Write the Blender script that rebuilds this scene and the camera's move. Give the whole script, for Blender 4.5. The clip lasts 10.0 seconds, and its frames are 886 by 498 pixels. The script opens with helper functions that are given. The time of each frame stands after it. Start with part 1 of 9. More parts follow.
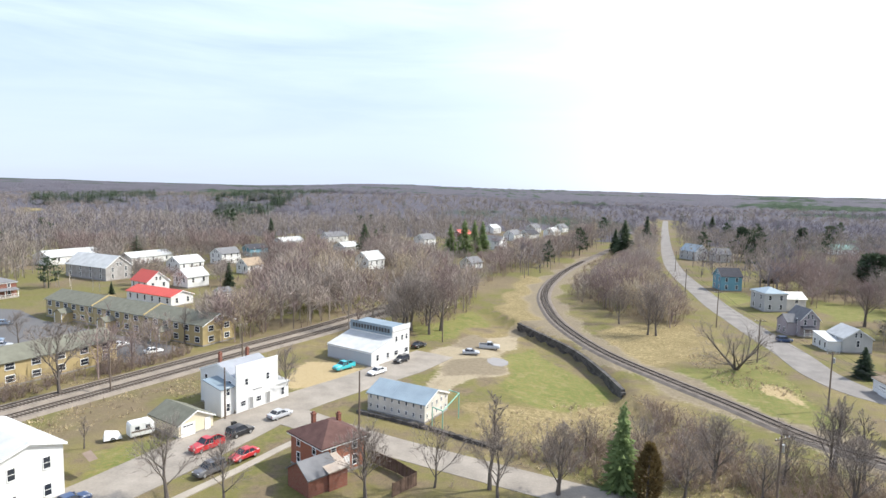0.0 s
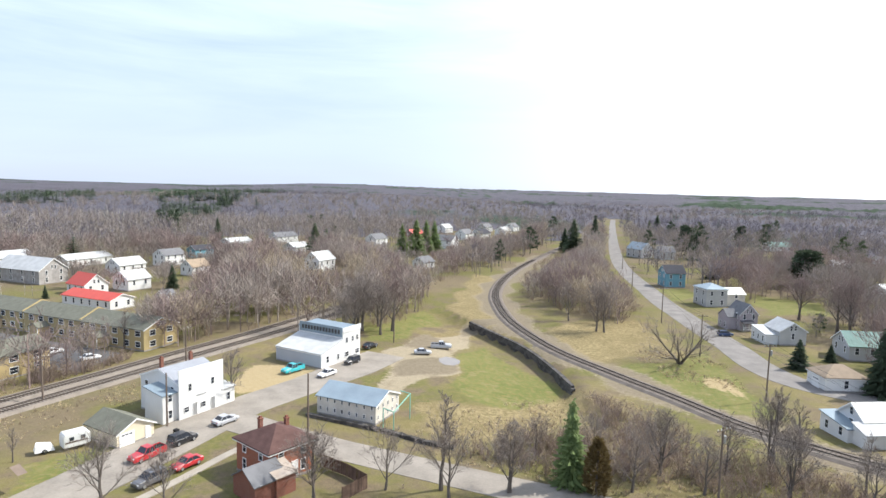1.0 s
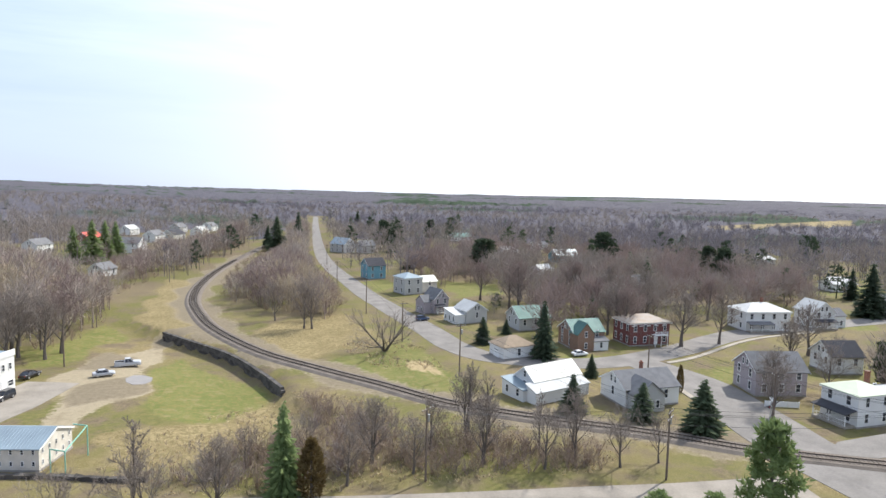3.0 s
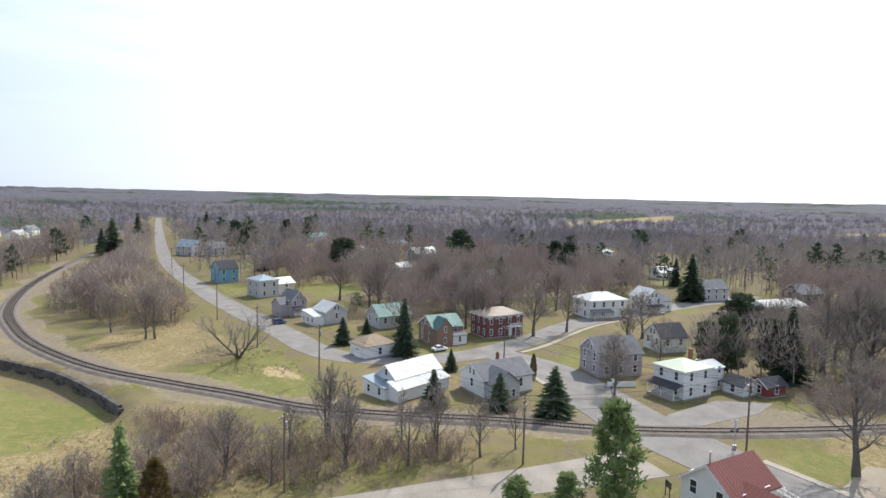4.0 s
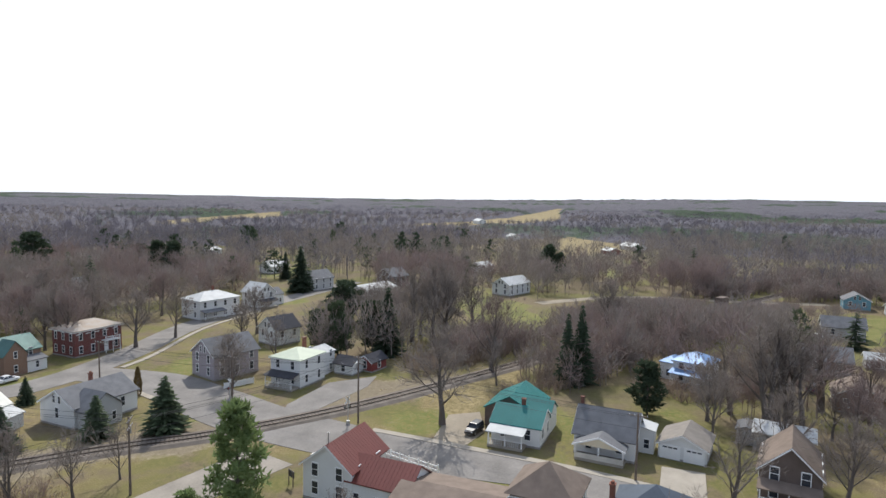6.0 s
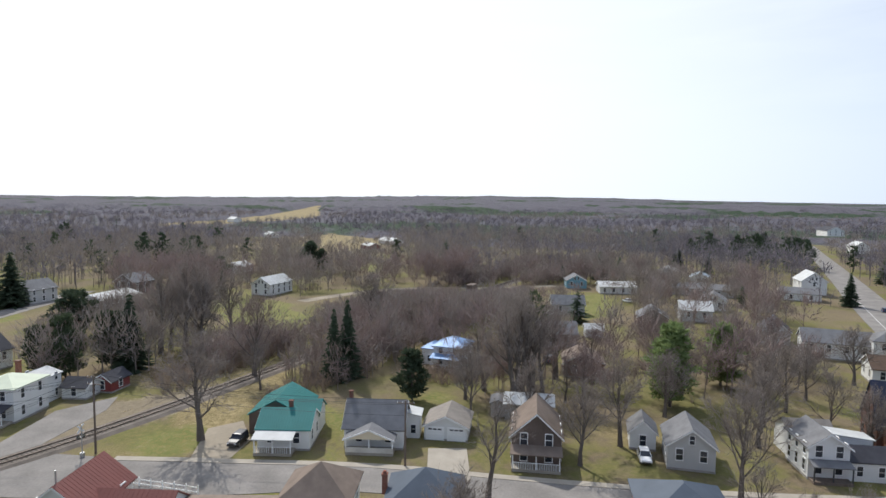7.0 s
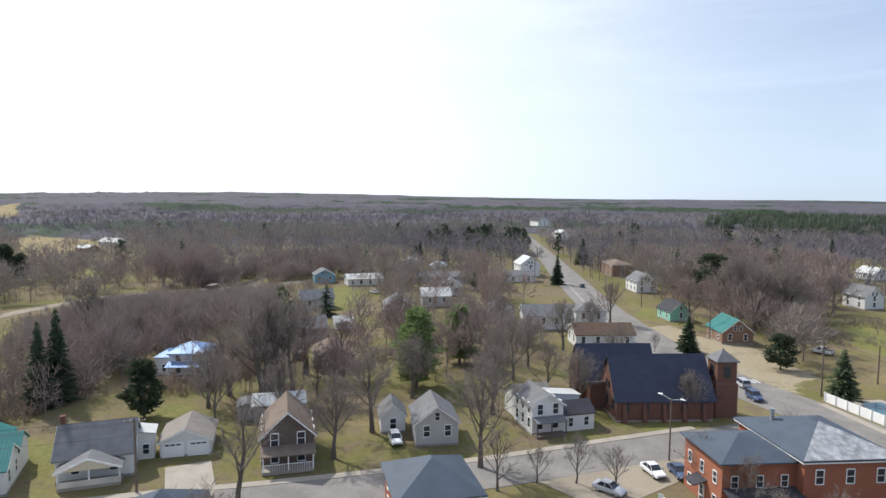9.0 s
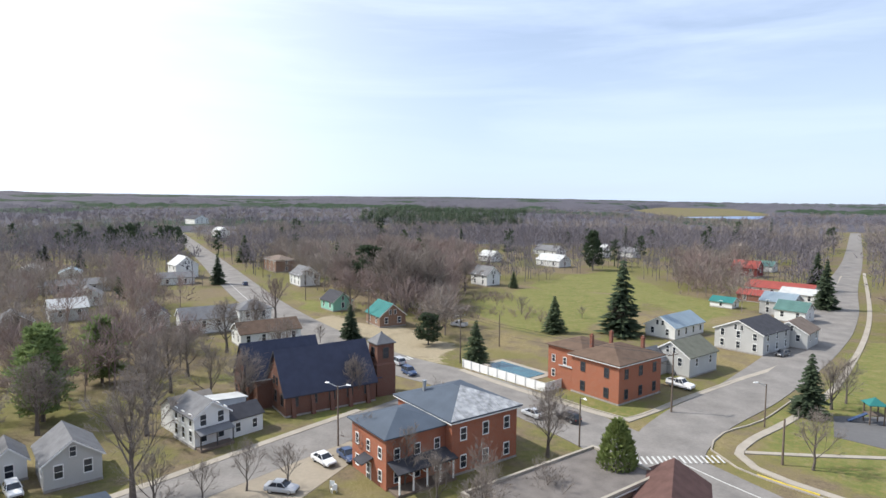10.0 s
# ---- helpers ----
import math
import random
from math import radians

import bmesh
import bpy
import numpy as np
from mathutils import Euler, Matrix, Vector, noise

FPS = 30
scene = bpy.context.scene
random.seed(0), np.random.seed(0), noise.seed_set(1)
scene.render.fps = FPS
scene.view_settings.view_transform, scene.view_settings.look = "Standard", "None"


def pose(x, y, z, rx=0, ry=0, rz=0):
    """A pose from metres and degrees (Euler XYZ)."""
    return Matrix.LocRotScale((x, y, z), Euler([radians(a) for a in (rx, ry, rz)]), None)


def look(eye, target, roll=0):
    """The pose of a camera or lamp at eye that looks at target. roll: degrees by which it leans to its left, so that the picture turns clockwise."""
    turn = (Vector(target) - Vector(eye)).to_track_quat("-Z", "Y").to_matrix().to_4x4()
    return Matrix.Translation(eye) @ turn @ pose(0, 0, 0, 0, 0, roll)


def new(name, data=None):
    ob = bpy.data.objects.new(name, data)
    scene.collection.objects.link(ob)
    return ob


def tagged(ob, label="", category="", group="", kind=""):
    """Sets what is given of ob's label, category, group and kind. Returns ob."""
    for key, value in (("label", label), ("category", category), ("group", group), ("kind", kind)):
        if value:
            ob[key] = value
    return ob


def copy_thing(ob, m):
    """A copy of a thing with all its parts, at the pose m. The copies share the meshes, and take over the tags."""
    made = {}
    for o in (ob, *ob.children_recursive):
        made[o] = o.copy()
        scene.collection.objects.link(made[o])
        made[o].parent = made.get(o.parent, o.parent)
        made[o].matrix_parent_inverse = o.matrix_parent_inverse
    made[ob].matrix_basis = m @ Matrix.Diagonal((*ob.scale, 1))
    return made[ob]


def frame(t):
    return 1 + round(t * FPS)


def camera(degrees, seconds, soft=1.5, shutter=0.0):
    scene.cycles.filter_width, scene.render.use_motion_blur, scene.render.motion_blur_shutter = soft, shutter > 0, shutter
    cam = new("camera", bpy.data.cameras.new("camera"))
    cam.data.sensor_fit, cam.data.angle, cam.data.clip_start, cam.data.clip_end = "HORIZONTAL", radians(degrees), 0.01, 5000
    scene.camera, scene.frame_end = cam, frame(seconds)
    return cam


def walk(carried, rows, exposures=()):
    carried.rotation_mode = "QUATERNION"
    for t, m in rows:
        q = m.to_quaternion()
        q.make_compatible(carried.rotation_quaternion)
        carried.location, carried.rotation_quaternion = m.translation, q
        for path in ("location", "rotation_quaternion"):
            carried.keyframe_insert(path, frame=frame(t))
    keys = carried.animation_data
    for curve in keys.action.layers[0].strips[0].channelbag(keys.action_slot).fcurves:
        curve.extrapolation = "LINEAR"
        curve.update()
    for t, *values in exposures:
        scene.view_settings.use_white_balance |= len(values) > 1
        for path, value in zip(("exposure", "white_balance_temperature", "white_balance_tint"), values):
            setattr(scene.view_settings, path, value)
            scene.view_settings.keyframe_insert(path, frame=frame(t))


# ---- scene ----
cam = camera(71.6, 10.0)
walk(cam, [
    (0, look((-3.33, -3.76, 37.76), (-14.47, 95.12, 27.81), 1.32)),
    (0.5, look((-2.99, -3.65, 37.71), (-12.57, 95.40, 27.80), 1.28)),
    (1, look((-3.01, -3.04, 37.59), (-6.45, 96.42, 27.78), 1.35)),
    (1.5, look((-2.71, -2.58, 37.37), (3.05, 96.79, 27.79), 1.31)),
    (2, look((-2.66, -1.90, 37.27), (14.92, 96.08, 27.78), 1.32)),
    (2.5, look((-2.35, -1.21, 37.16), (26.72, 94.03, 27.87), 1.26)),
    (3, look((-2.24, 0.04, 36.94), (40.13, 90.16, 27.86), 1.31)),
    (4.5, look((-0.91, 1.14, 36.48), (69.61, 71.52, 27.92), 1.07)),
    (5, look((-0.61, 1.62, 36.34), (79.54, 60.83, 27.96), 1.04)),
    (5.5, look((-0.25, 1.89, 36.12), (88.55, 47.16, 27.95), 1.03)),
    (7, look((2.14, 2.80, 35.48), (101.31, -7.23, 27.48), 0.72)),
    (7.5, look((2.79, 2.45, 34.98), (99.05, -23.48, 27.13), 0.53)),
    (8, look((3.32, 2.58, 34.86), (96.65, -32.44, 26.89), 0.57)),
    (8.5, look((3.53, 2.49, 34.79), (95.41, -36.14, 26.62), 0.57)),
    (9, look((3.68, 2.02, 34.61), (90.82, -46.37, 26.44), 0.52)),
    (9.5, look((4.11, 1.03, 34.31), (78.06, -65.78, 26.07), 0.38)),
    (10, look((5.15, 0.22, 33.96), (55.26, -85.93, 25.72), 0.44)),
], exposures=[(0, 0.34), (2.5, 0.26), (4.5, 0.04), (5.5, -0.13), (7.5, -0.26), (9, -0.12), (10, 0.05)])

# ---- light ----
SUN_EL, SUN_AZ = radians(46), radians(71)
world = bpy.data.worlds.new("world")
scene.world = world
world.use_nodes = True
wn, wl = world.node_tree.nodes, world.node_tree.links
wn.clear()
w_out = wn.new("ShaderNodeOutputWorld")
w_bg = wn.new("ShaderNodeBackground")
w_sky = wn.new("ShaderNodeTexSky")
w_sky.sky_type = "NISHITA"
w_sky.sun_disc = False
w_sky.sun_elevation, w_sky.sun_rotation = SUN_EL, SUN_AZ
w_sky.air_density, w_sky.dust_density, w_sky.ozone_density = 1.0, 0.6, 1.6
w_bg.inputs["Strength"].default_value = 0.125
# thin streaks of high cloud
w_co = wn.new("ShaderNodeTexCoord")
w_map = wn.new("ShaderNodeMapping")
w_map.inputs["Scale"].default_value = (1.0, 1.0, 8.0)
w_map.inputs["Rotation"].default_value = (radians(4), radians(-3), 0)
w_noise = wn.new("ShaderNodeTexNoise")
w_noise.inputs["Scale"].default_value, w_noise.inputs["Detail"].default_value = 1.9, 7.0
w_noise.inputs["Roughness"].default_value, w_noise.inputs["Distortion"].default_value = 0.55, 0.4
w_ramp = wn.new("ShaderNodeValToRGB")
w_ramp.color_ramp.elements[0].position, w_ramp.color_ramp.elements[1].position = 0.40, 0.66
w_ramp.color_ramp.elements[0].color, w_ramp.color_ramp.elements[1].color = (0.5, 0.5, 0.5, 1), (0.9, 0.9, 0.9, 1)
w_mix = wn.new("ShaderNodeMix")
w_mix.data_type = "RGBA"
w_mix.inputs["B"].default_value = (6.0, 7.2, 9.7, 1)
wl.new(w_co.outputs["Generated"], w_map.inputs["Vector"])
wl.new(w_map.outputs["Vector"], w_noise.inputs["Vector"])
wl.new(w_noise.outputs["Fac"], w_ramp.inputs["Fac"])
wl.new(w_ramp.outputs["Color"], w_mix.inputs["Factor"])
wl.new(w_sky.outputs["Color"], w_mix.inputs["A"])
# pale haze low over the horizon
w_sep = wn.new("ShaderNodeSeparateXYZ")
w_low = wn.new("ShaderNodeMapRange")
w_low.interpolation_type = "SMOOTHSTEP"
w_low.inputs["From Min"].default_value, w_low.inputs["From Max"].default_value = 0.0, 0.3
w_low.inputs["To Min"].default_value, w_low.inputs["To Max"].default_value = 0.65, 0.0
w_haze = wn.new("ShaderNodeMix")
w_haze.data_type = "RGBA"
w_south = wn.new("ShaderNodeMapRange")
w_south.inputs["From Min"].default_value, w_south.inputs["From Max"].default_value = 0.5, -0.5
w_tone = wn.new("ShaderNodeMix")
w_tone.data_type = "RGBA"
w_tone.inputs["A"].default_value, w_tone.inputs["B"].default_value = (4.5, 5.25, 6.6, 1), (5.9, 7.25, 8.8, 1)
wl.new(w_sep.outputs["Y"], w_south.inputs["Value"])
wl.new(w_south.outputs["Result"], w_tone.inputs["Factor"])
wl.new(w_tone.outputs["Result"], w_haze.inputs["B"])
wl.new(w_co.outputs["Generated"], w_sep.inputs[0])
wl.new(w_sep.outputs["Z"], w_low.inputs["Value"])
wl.new(w_low.outputs["Result"], w_haze.inputs["Factor"])
wl.new(w_mix.outputs["Result"], w_haze.inputs["A"])
# bright veil of thin cloud towards the sun
w_sun = wn.new("ShaderNodeVectorMath")
w_sun.operation = "DOT_PRODUCT"
w_sun.inputs[1].default_value = (math.sin(SUN_AZ) * math.cos(radians(20)), math.cos(SUN_AZ) * math.cos(radians(20)), math.sin(radians(20)))
w_near = wn.new("ShaderNodeMapRange")
w_near.interpolation_type = "SMOOTHSTEP"
w_near.inputs["From Min"].default_value, w_near.inputs["From Max"].default_value = 0.12, 1.0
w_near.inputs["To Min"].default_value, w_near.inputs["To Max"].default_value = 0.0, 0.75
w_veil = wn.new("ShaderNodeMix")
w_veil.data_type = "RGBA"
w_veil.inputs["B"].default_value = (11.4, 11.8, 12.0, 1)
wl.new(w_co.outputs["Generated"], w_sun.inputs[0])
wl.new(w_sun.outputs["Value"], w_near.inputs["Value"])
wl.new(w_near.outputs["Result"], w_veil.inputs["Factor"])
wl.new(w_haze.outputs["Result"], w_veil.inputs["A"])
wl.new(w_veil.outputs["Result"], w_bg.inputs["Color"])
wl.new(w_bg.outputs["Background"], w_out.inputs["Surface"])

sun_data = bpy.data.lights.new("sun", "SUN")
sun_data.energy, sun_data.angle, sun_data.color = 5.0, radians(0.53), (1.0, 0.965, 0.91)
sun = new("sun", sun_data)
sun_dir = Vector((math.sin(SUN_AZ) * math.cos(SUN_EL), math.cos(SUN_AZ) * math.cos(SUN_EL), math.sin(SUN_EL)))
sun.matrix_world = look(sun_dir * 300, (0, 0, 0))

# ---- materials ----
def mat(name, base, rough=0.8, vary=0.12, scale=0.6, bump=0.0, bump_scale=20.0, metal=0.0, second=None, lines=None, per=0.0):
    """A painted or natural surface: base colour with coarse stains and fine grain, relief, and courses or seams where lines=(spacing, depth, axis)."""
    m = bpy.data.materials.new(name)
    m.use_nodes = True
    n, l = m.node_tree.nodes, m.node_tree.links
    b = n["Principled BSDF"]
    b.inputs["Roughness"].default_value, b.inputs["Metallic"].default_value = rough, metal
    b.inputs["Specular IOR Level"].default_value = 0.2 if rough >= 0.55 else 0.4
    co = n.new("ShaderNodeTexCoord")
    big, fine = n.new("ShaderNodeTexNoise"), n.new("ShaderNodeTexNoise")
    big.inputs["Scale"].default_value, big.inputs["Detail"].default_value = scale, 4
    fine.inputs["Scale"].default_value, fine.inputs["Detail"].default_value = scale * 14, 3
    both = n.new("ShaderNodeMath"); both.operation = "MULTIPLY_ADD"
    both.inputs[1].default_value = 0.45
    mapr = n.new("ShaderNodeMapRange")
    mapr.inputs["From Min"].default_value, mapr.inputs["From Max"].default_value = 0.45, 1.0
    mix = n.new("ShaderNodeMix"); mix.data_type = "RGBA"
    lo = [max(0.0, c * (1 - vary)) for c in base]
    hi = [min(1.0, c * (1 + vary)) for c in base] if second is None else second
    mix.inputs["A"].default_value, mix.inputs["B"].default_value = (*lo, 1), (*hi, 1)
    for q in (big, fine):
        l.new(co.outputs["Object"], q.inputs["Vector"])
    l.new(fine.outputs["Fac"], both.inputs[0]); l.new(big.outputs["Fac"], both.inputs[2])
    l.new(both.outputs[0], mapr.inputs["Value"]); l.new(mapr.outputs["Result"], mix.inputs["Factor"])
    colour = mix.outputs["Result"]
    if per:
        info, hsv, rng = n.new("ShaderNodeObjectInfo"), n.new("ShaderNodeHueSaturation"), n.new("ShaderNodeMapRange")
        rng.inputs["To Min"].default_value, rng.inputs["To Max"].default_value = 1 - per, 1 + per
        l.new(info.outputs["Random"], rng.inputs["Value"]); l.new(rng.outputs["Result"], hsv.inputs["Value"])
        l.new(colour, hsv.inputs["Color"]); colour = hsv.outputs["Color"]
    l.new(colour, b.inputs["Base Color"])
    height = None
    if bump:
        bn = n.new("ShaderNodeTexNoise"); bn.inputs["Scale"].default_value, bn.inputs["Detail"].default_value = bump_scale, 3
        l.new(co.outputs["Object"], bn.inputs["Vector"]); height = bn.outputs["Fac"]
    if lines:
        sep, mul, fr = n.new("ShaderNodeSeparateXYZ"), n.new("ShaderNodeMath"), n.new("ShaderNodeMath")
        mul.operation, fr.operation = "DIVIDE", "FRACT"
        mul.inputs[1].default_value = lines[0]
        l.new(co.outputs["Object"], sep.inputs[0]); l.new(sep.outputs[lines[2]], mul.inputs[0]); l.new(mul.outputs[0], fr.inputs[0])
        height = fr.outputs[0]; bump = lines[1]
    if height is not None:
        bp = n.new("ShaderNodeBump"); bp.inputs["Strength"].default_value = min(1.0, bump); bp.inputs["Distance"].default_value = 0.05
        l.new(height, bp.inputs["Height"]); l.new(bp.outputs["Normal"], b.inputs["Normal"])
    return m


def brick_mat(name, a, b2, mortar):
    m = mat(name, a, 0.9, 0.15, 0.5)
    n, l = m.node_tree.nodes, m.node_tree.links
    b = n["Principled BSDF"]
    prev = b.inputs["Base Color"].links[0].from_socket
    sep, add, comb, br = (n.new("ShaderNodeSeparateXYZ"), n.new("ShaderNodeMath"), n.new("ShaderNodeCombineXYZ"), n.new("ShaderNodeTexBrick"))
    co = n.new("ShaderNodeTexCoord")
    l.new(co.outputs["Object"], sep.inputs[0]); l.new(sep.outputs["X"], add.inputs[0]); l.new(sep.outputs["Y"], add.inputs[1])
    l.new(add.outputs[0], comb.inputs["X"]); l.new(sep.outputs["Z"], comb.inputs["Y"]); l.new(comb.outputs[0], br.inputs["Vector"])
    br.inputs["Scale"].default_value = 1.0
    br.inputs["Brick Width"].default_value, br.inputs["Row Height"].default_value, br.inputs["Mortar Size"].default_value = 0.215, 0.075, 0.008
    br.inputs["Color2"].default_value, br.inputs["Mortar"].default_value = (*b2, 1), (*mortar, 1)
    l.new(prev, br.inputs["Color1"]); l.new(br.outputs["Color"], b.inputs["Base Color"])
    return m


M = {}
M["white"] = mat("white_siding", (0.70, 0.70, 0.68), 0.6, 0.06, 0.4, lines=(0.18, 0.35, "Z"))
M["cream"] = mat("cream_siding", (0.70, 0.62, 0.46), 0.65, 0.08, 0.4, lines=(0.18, 0.35, "Z"))
M["yellow"] = mat("yellow_siding", (0.42, 0.33, 0.17), 0.65, 0.08, 0.4, lines=(0.2, 0.3, "Z"))
M["grey"] = mat("grey_siding", (0.46, 0.46, 0.45), 0.65, 0.08, 0.4, lines=(0.18, 0.35, "Z"))
M["lilac"] = mat("mauve_grey_siding", (0.36, 0.32, 0.33), 0.7, 0.08, 0.4, lines=(0.18, 0.35, "Z"))
M["tealwall"] = mat("teal_siding", (0.16, 0.33, 0.40), 0.65, 0.08, 0.4, lines=(0.18, 0.35, "Z"))
M["mint"] = mat("mint_siding", (0.25, 0.50, 0.40), 0.65, 0.08, 0.4, lines=(0.18, 0.35, "Z"))
M["metalwall"] = mat("grey_steel_cladding", (0.42, 0.44, 0.47), 0.5, 0.06, 0.3, lines=(0.3, 0.3, "X"))
M["barnwall"] = mat("weathered_barn_board", (0.36, 0.34, 0.32), 0.9, 0.25, 0.7, lines=(0.25, 0.5, "X"))
M["brownwall"] = mat("brown_timber_siding", (0.14, 0.108, 0.09), 0.8, 0.2, 0.7, lines=(0.2, 0.4, "Z"))
M["redwall"] = mat("red_painted_board", (0.22, 0.055, 0.05), 0.75, 0.15, 0.7, lines=(0.2, 0.4, "X"))
M["brick"] = brick_mat("red_brick", (0.2, 0.068, 0.045), (0.235, 0.09, 0.06), (0.22, 0.15, 0.12))
M["brickorange"] = brick_mat("orange_brick", (0.31, 0.097, 0.052), (0.36, 0.13, 0.075), (0.28, 0.17, 0.125))
M["brickdark"] = brick_mat("dark_red_brick", (0.15, 0.046, 0.042), (0.19, 0.066, 0.055), (0.19, 0.135, 0.12))
M["bricktan"] = brick_mat("tan_brick", (0.25, 0.145, 0.095), (0.22, 0.135, 0.095), (0.26, 0.2, 0.16))
M["stone"] = mat("foundation_stone", (0.30, 0.28, 0.26), 0.9, 0.25, 2.0, 0.4, 8)
M["r_grey"] = mat("grey_asphalt_shingle", (0.17, 0.17, 0.175), 0.9, 0.2, 0.8, lines=(0.14, 0.5, "Z"))
M["r_dark"] = mat("dark_asphalt_shingle", (0.058, 0.058, 0.066), 0.9, 0.2, 0.8, lines=(0.14, 0.5, "Z"))
M["r_brown"] = mat("brown_asphalt_shingle", (0.19, 0.148, 0.12), 0.9, 0.2, 0.8, lines=(0.14, 0.5, "Z"))
M["r_darkbrown"] = mat("dark_brown_shingle", (0.125, 0.085, 0.062), 0.9, 0.2, 0.8, lines=(0.14, 0.5, "Z"))
M["r_redworn"] = mat("dull_red_steel_roof", (0.27, 0.062, 0.05), 0.6, 0.2, 0.4)
M["r_redbrown"] = mat("red_brown_shingle", (0.105, 0.058, 0.05), 0.85, 0.25, 0.9, lines=(0.14, 0.5, "Z"))
M["puddle"] = mat("muddy_water", (0.22, 0.19, 0.155), 0.06, 0.1, 0.5)
M["r_tan"] = mat("tan_asphalt_shingle", (0.32, 0.25, 0.18), 0.9, 0.15, 0.8, lines=(0.14, 0.5, "Z"))
M["r_olive"] = mat("olive_grey_shingle", (0.16, 0.16, 0.125), 0.9, 0.2, 0.8, lines=(0.14, 0.5, "Z"))
M["r_white"] = mat("pale_steel_roof", (0.47, 0.475, 0.465), 0.65, 0.16, 0.5)
M["r_steel"] = mat("dull_steel_roof", (0.34, 0.35, 0.37), 0.45, 0.14, 0.5, metal=0.2)
M["r_bluegrey"] = mat("blue_grey_steel_roof", (0.24, 0.30, 0.34), 0.42, 0.15, 0.3, metal=0.2)
M["r_blue"] = mat("bright_blue_steel_roof", (0.10, 0.21, 0.42), 0.5, 0.12, 0.55, metal=0.2, second=(0.24, 0.36, 0.56))
M["r_teal"] = mat("teal_green_steel_roof", (0.03, 0.165, 0.155), 0.6, 0.12, 0.4)
M["r_green"] = mat("faded_green_steel_roof", (0.085, 0.165, 0.148), 0.55, 0.25, 0.4, metal=0.1)
M["r_red"] = mat("red_steel_roof", (0.50, 0.075, 0.05), 0.5, 0.12, 0.4)
M["r_maroon"] = mat("maroon_steel_roof", (0.16, 0.045, 0.035), 0.5, 0.12, 0.4)
M["r_rust"] = mat("worn_tan_steel_roof", (0.52, 0.48, 0.43), 0.7, 0.2, 0.6, second=(0.36, 0.27, 0.2))
M["r_tin"] = mat("worn_tin_roof", (0.185, 0.19, 0.2), 0.5, 0.3, 1.4, second=(0.47, 0.475, 0.48))
M["r_cream"] = mat("cream_steel_roof", (0.72, 0.70, 0.62), 0.6, 0.06, 0.4)
M["r_lime"] = mat("pale_lime_steel_roof", (0.5, 0.54, 0.42), 0.65, 0.1, 0.4)
M["r_greytan"] = mat("grey_tan_shingle", (0.235, 0.21, 0.185), 0.9, 0.18, 0.8, lines=(0.14, 0.5, "Z"))
M["r_flat"] = mat("flat_felt_roof", (0.155, 0.138, 0.126), 0.95, 0.25, 0.5, 0.3, 6)
M["brickchurch"] = brick_mat("brown_red_brick", (0.135, 0.058, 0.042), (0.165, 0.075, 0.055), (0.17, 0.125, 0.1))
M["offwhite"] = mat("stained_white_block", (0.6, 0.565, 0.5), 0.8, 0.2, 0.5, lines=(0.2, 0.3, "Z"))
M["ballasttan"] = mat("tan_track_ballast", (0.22, 0.188, 0.155), 0.95, 0.22, 0.5, 0.8, 9)
M["r_slate"] = mat("blue_slate_roof", (0.05, 0.055, 0.085), 0.6, 0.15, 0.8, lines=(0.22, 0.5, "Z"))
M["r_steelblue"] = mat("dark_steel_blue_roof", (0.07, 0.087, 0.112), 0.65, 0.15, 0.5)
M["trim"] = mat("white_trim", (0.8, 0.8, 0.78), 0.5, 0.04, 1.0)
M["darktrim"] = mat("dark_trim", (0.06, 0.06, 0.06), 0.5, 0.1, 1.0)
M["asphalt"] = mat("worn_asphalt", (0.205, 0.19, 0.175), 0.9, 0.26, 0.22, 0.3, 30)
M["asphaltlot"] = mat("parking_asphalt", (0.12, 0.118, 0.118), 0.9, 0.15, 0.1, 0.25, 30)
M["dusty"] = mat("dusty_asphalt", (0.265, 0.236, 0.2), 0.92, 0.25, 0.25, 0.25, 30)
M["gravel"] = mat("pale_gravel", (0.28, 0.24, 0.185), 0.95, 0.18, 0.12, 0.5, 12)
M["ballast"] = mat("track_ballast", (0.16, 0.136, 0.115), 0.95, 0.3, 0.5, 0.8, 9)
M["concrete"] = mat("pavement_concrete", (0.33, 0.295, 0.245), 0.9, 0.15, 0.4, 0.2, 15)
M["paint"] = mat("road_paint", (0.5, 0.495, 0.47), 0.7, 0.15, 1.5)
M["yellowpaint"] = mat("yellow_kerb_paint", (0.62, 0.48, 0.08), 0.7, 0.15, 1.5)
M["rail"] = mat("rail_steel", (0.13, 0.105, 0.09), 0.5, 0.2, 2.0, metal=0.7)
M["tie"] = mat("creosoted_tie", (0.105, 0.088, 0.074), 0.9, 0.3, 2.0, 0.5, 10, per=0.3)
M["wallstone"] = mat("dark_retaining_stone", (0.085, 0.078, 0.072), 0.95, 0.4, 0.6, 0.7, 4, per=0.35)
M["bark"] = mat("grey_brown_bark", (0.135, 0.115, 0.1), 0.95, 0.25, 1.5, 0.6, 10)
M["twig"] = mat("bare_twig", (0.262, 0.224, 0.196), 0.95, 0.25, 0.15)
M["brushwood"] = mat("brushwood_twig", (0.30, 0.235, 0.178), 0.95, 0.25, 0.2)
M["twigred"] = mat("reddish_budding_twig", (0.262, 0.203, 0.184), 0.95, 0.25, 0.15)
M["twiggold"] = mat("golden_willow_twig", (0.4, 0.335, 0.245), 0.95, 0.25, 0.15)
M["needle"] = mat("conifer_needles", (0.062, 0.084, 0.05), 0.8, 0.3, 0.8)
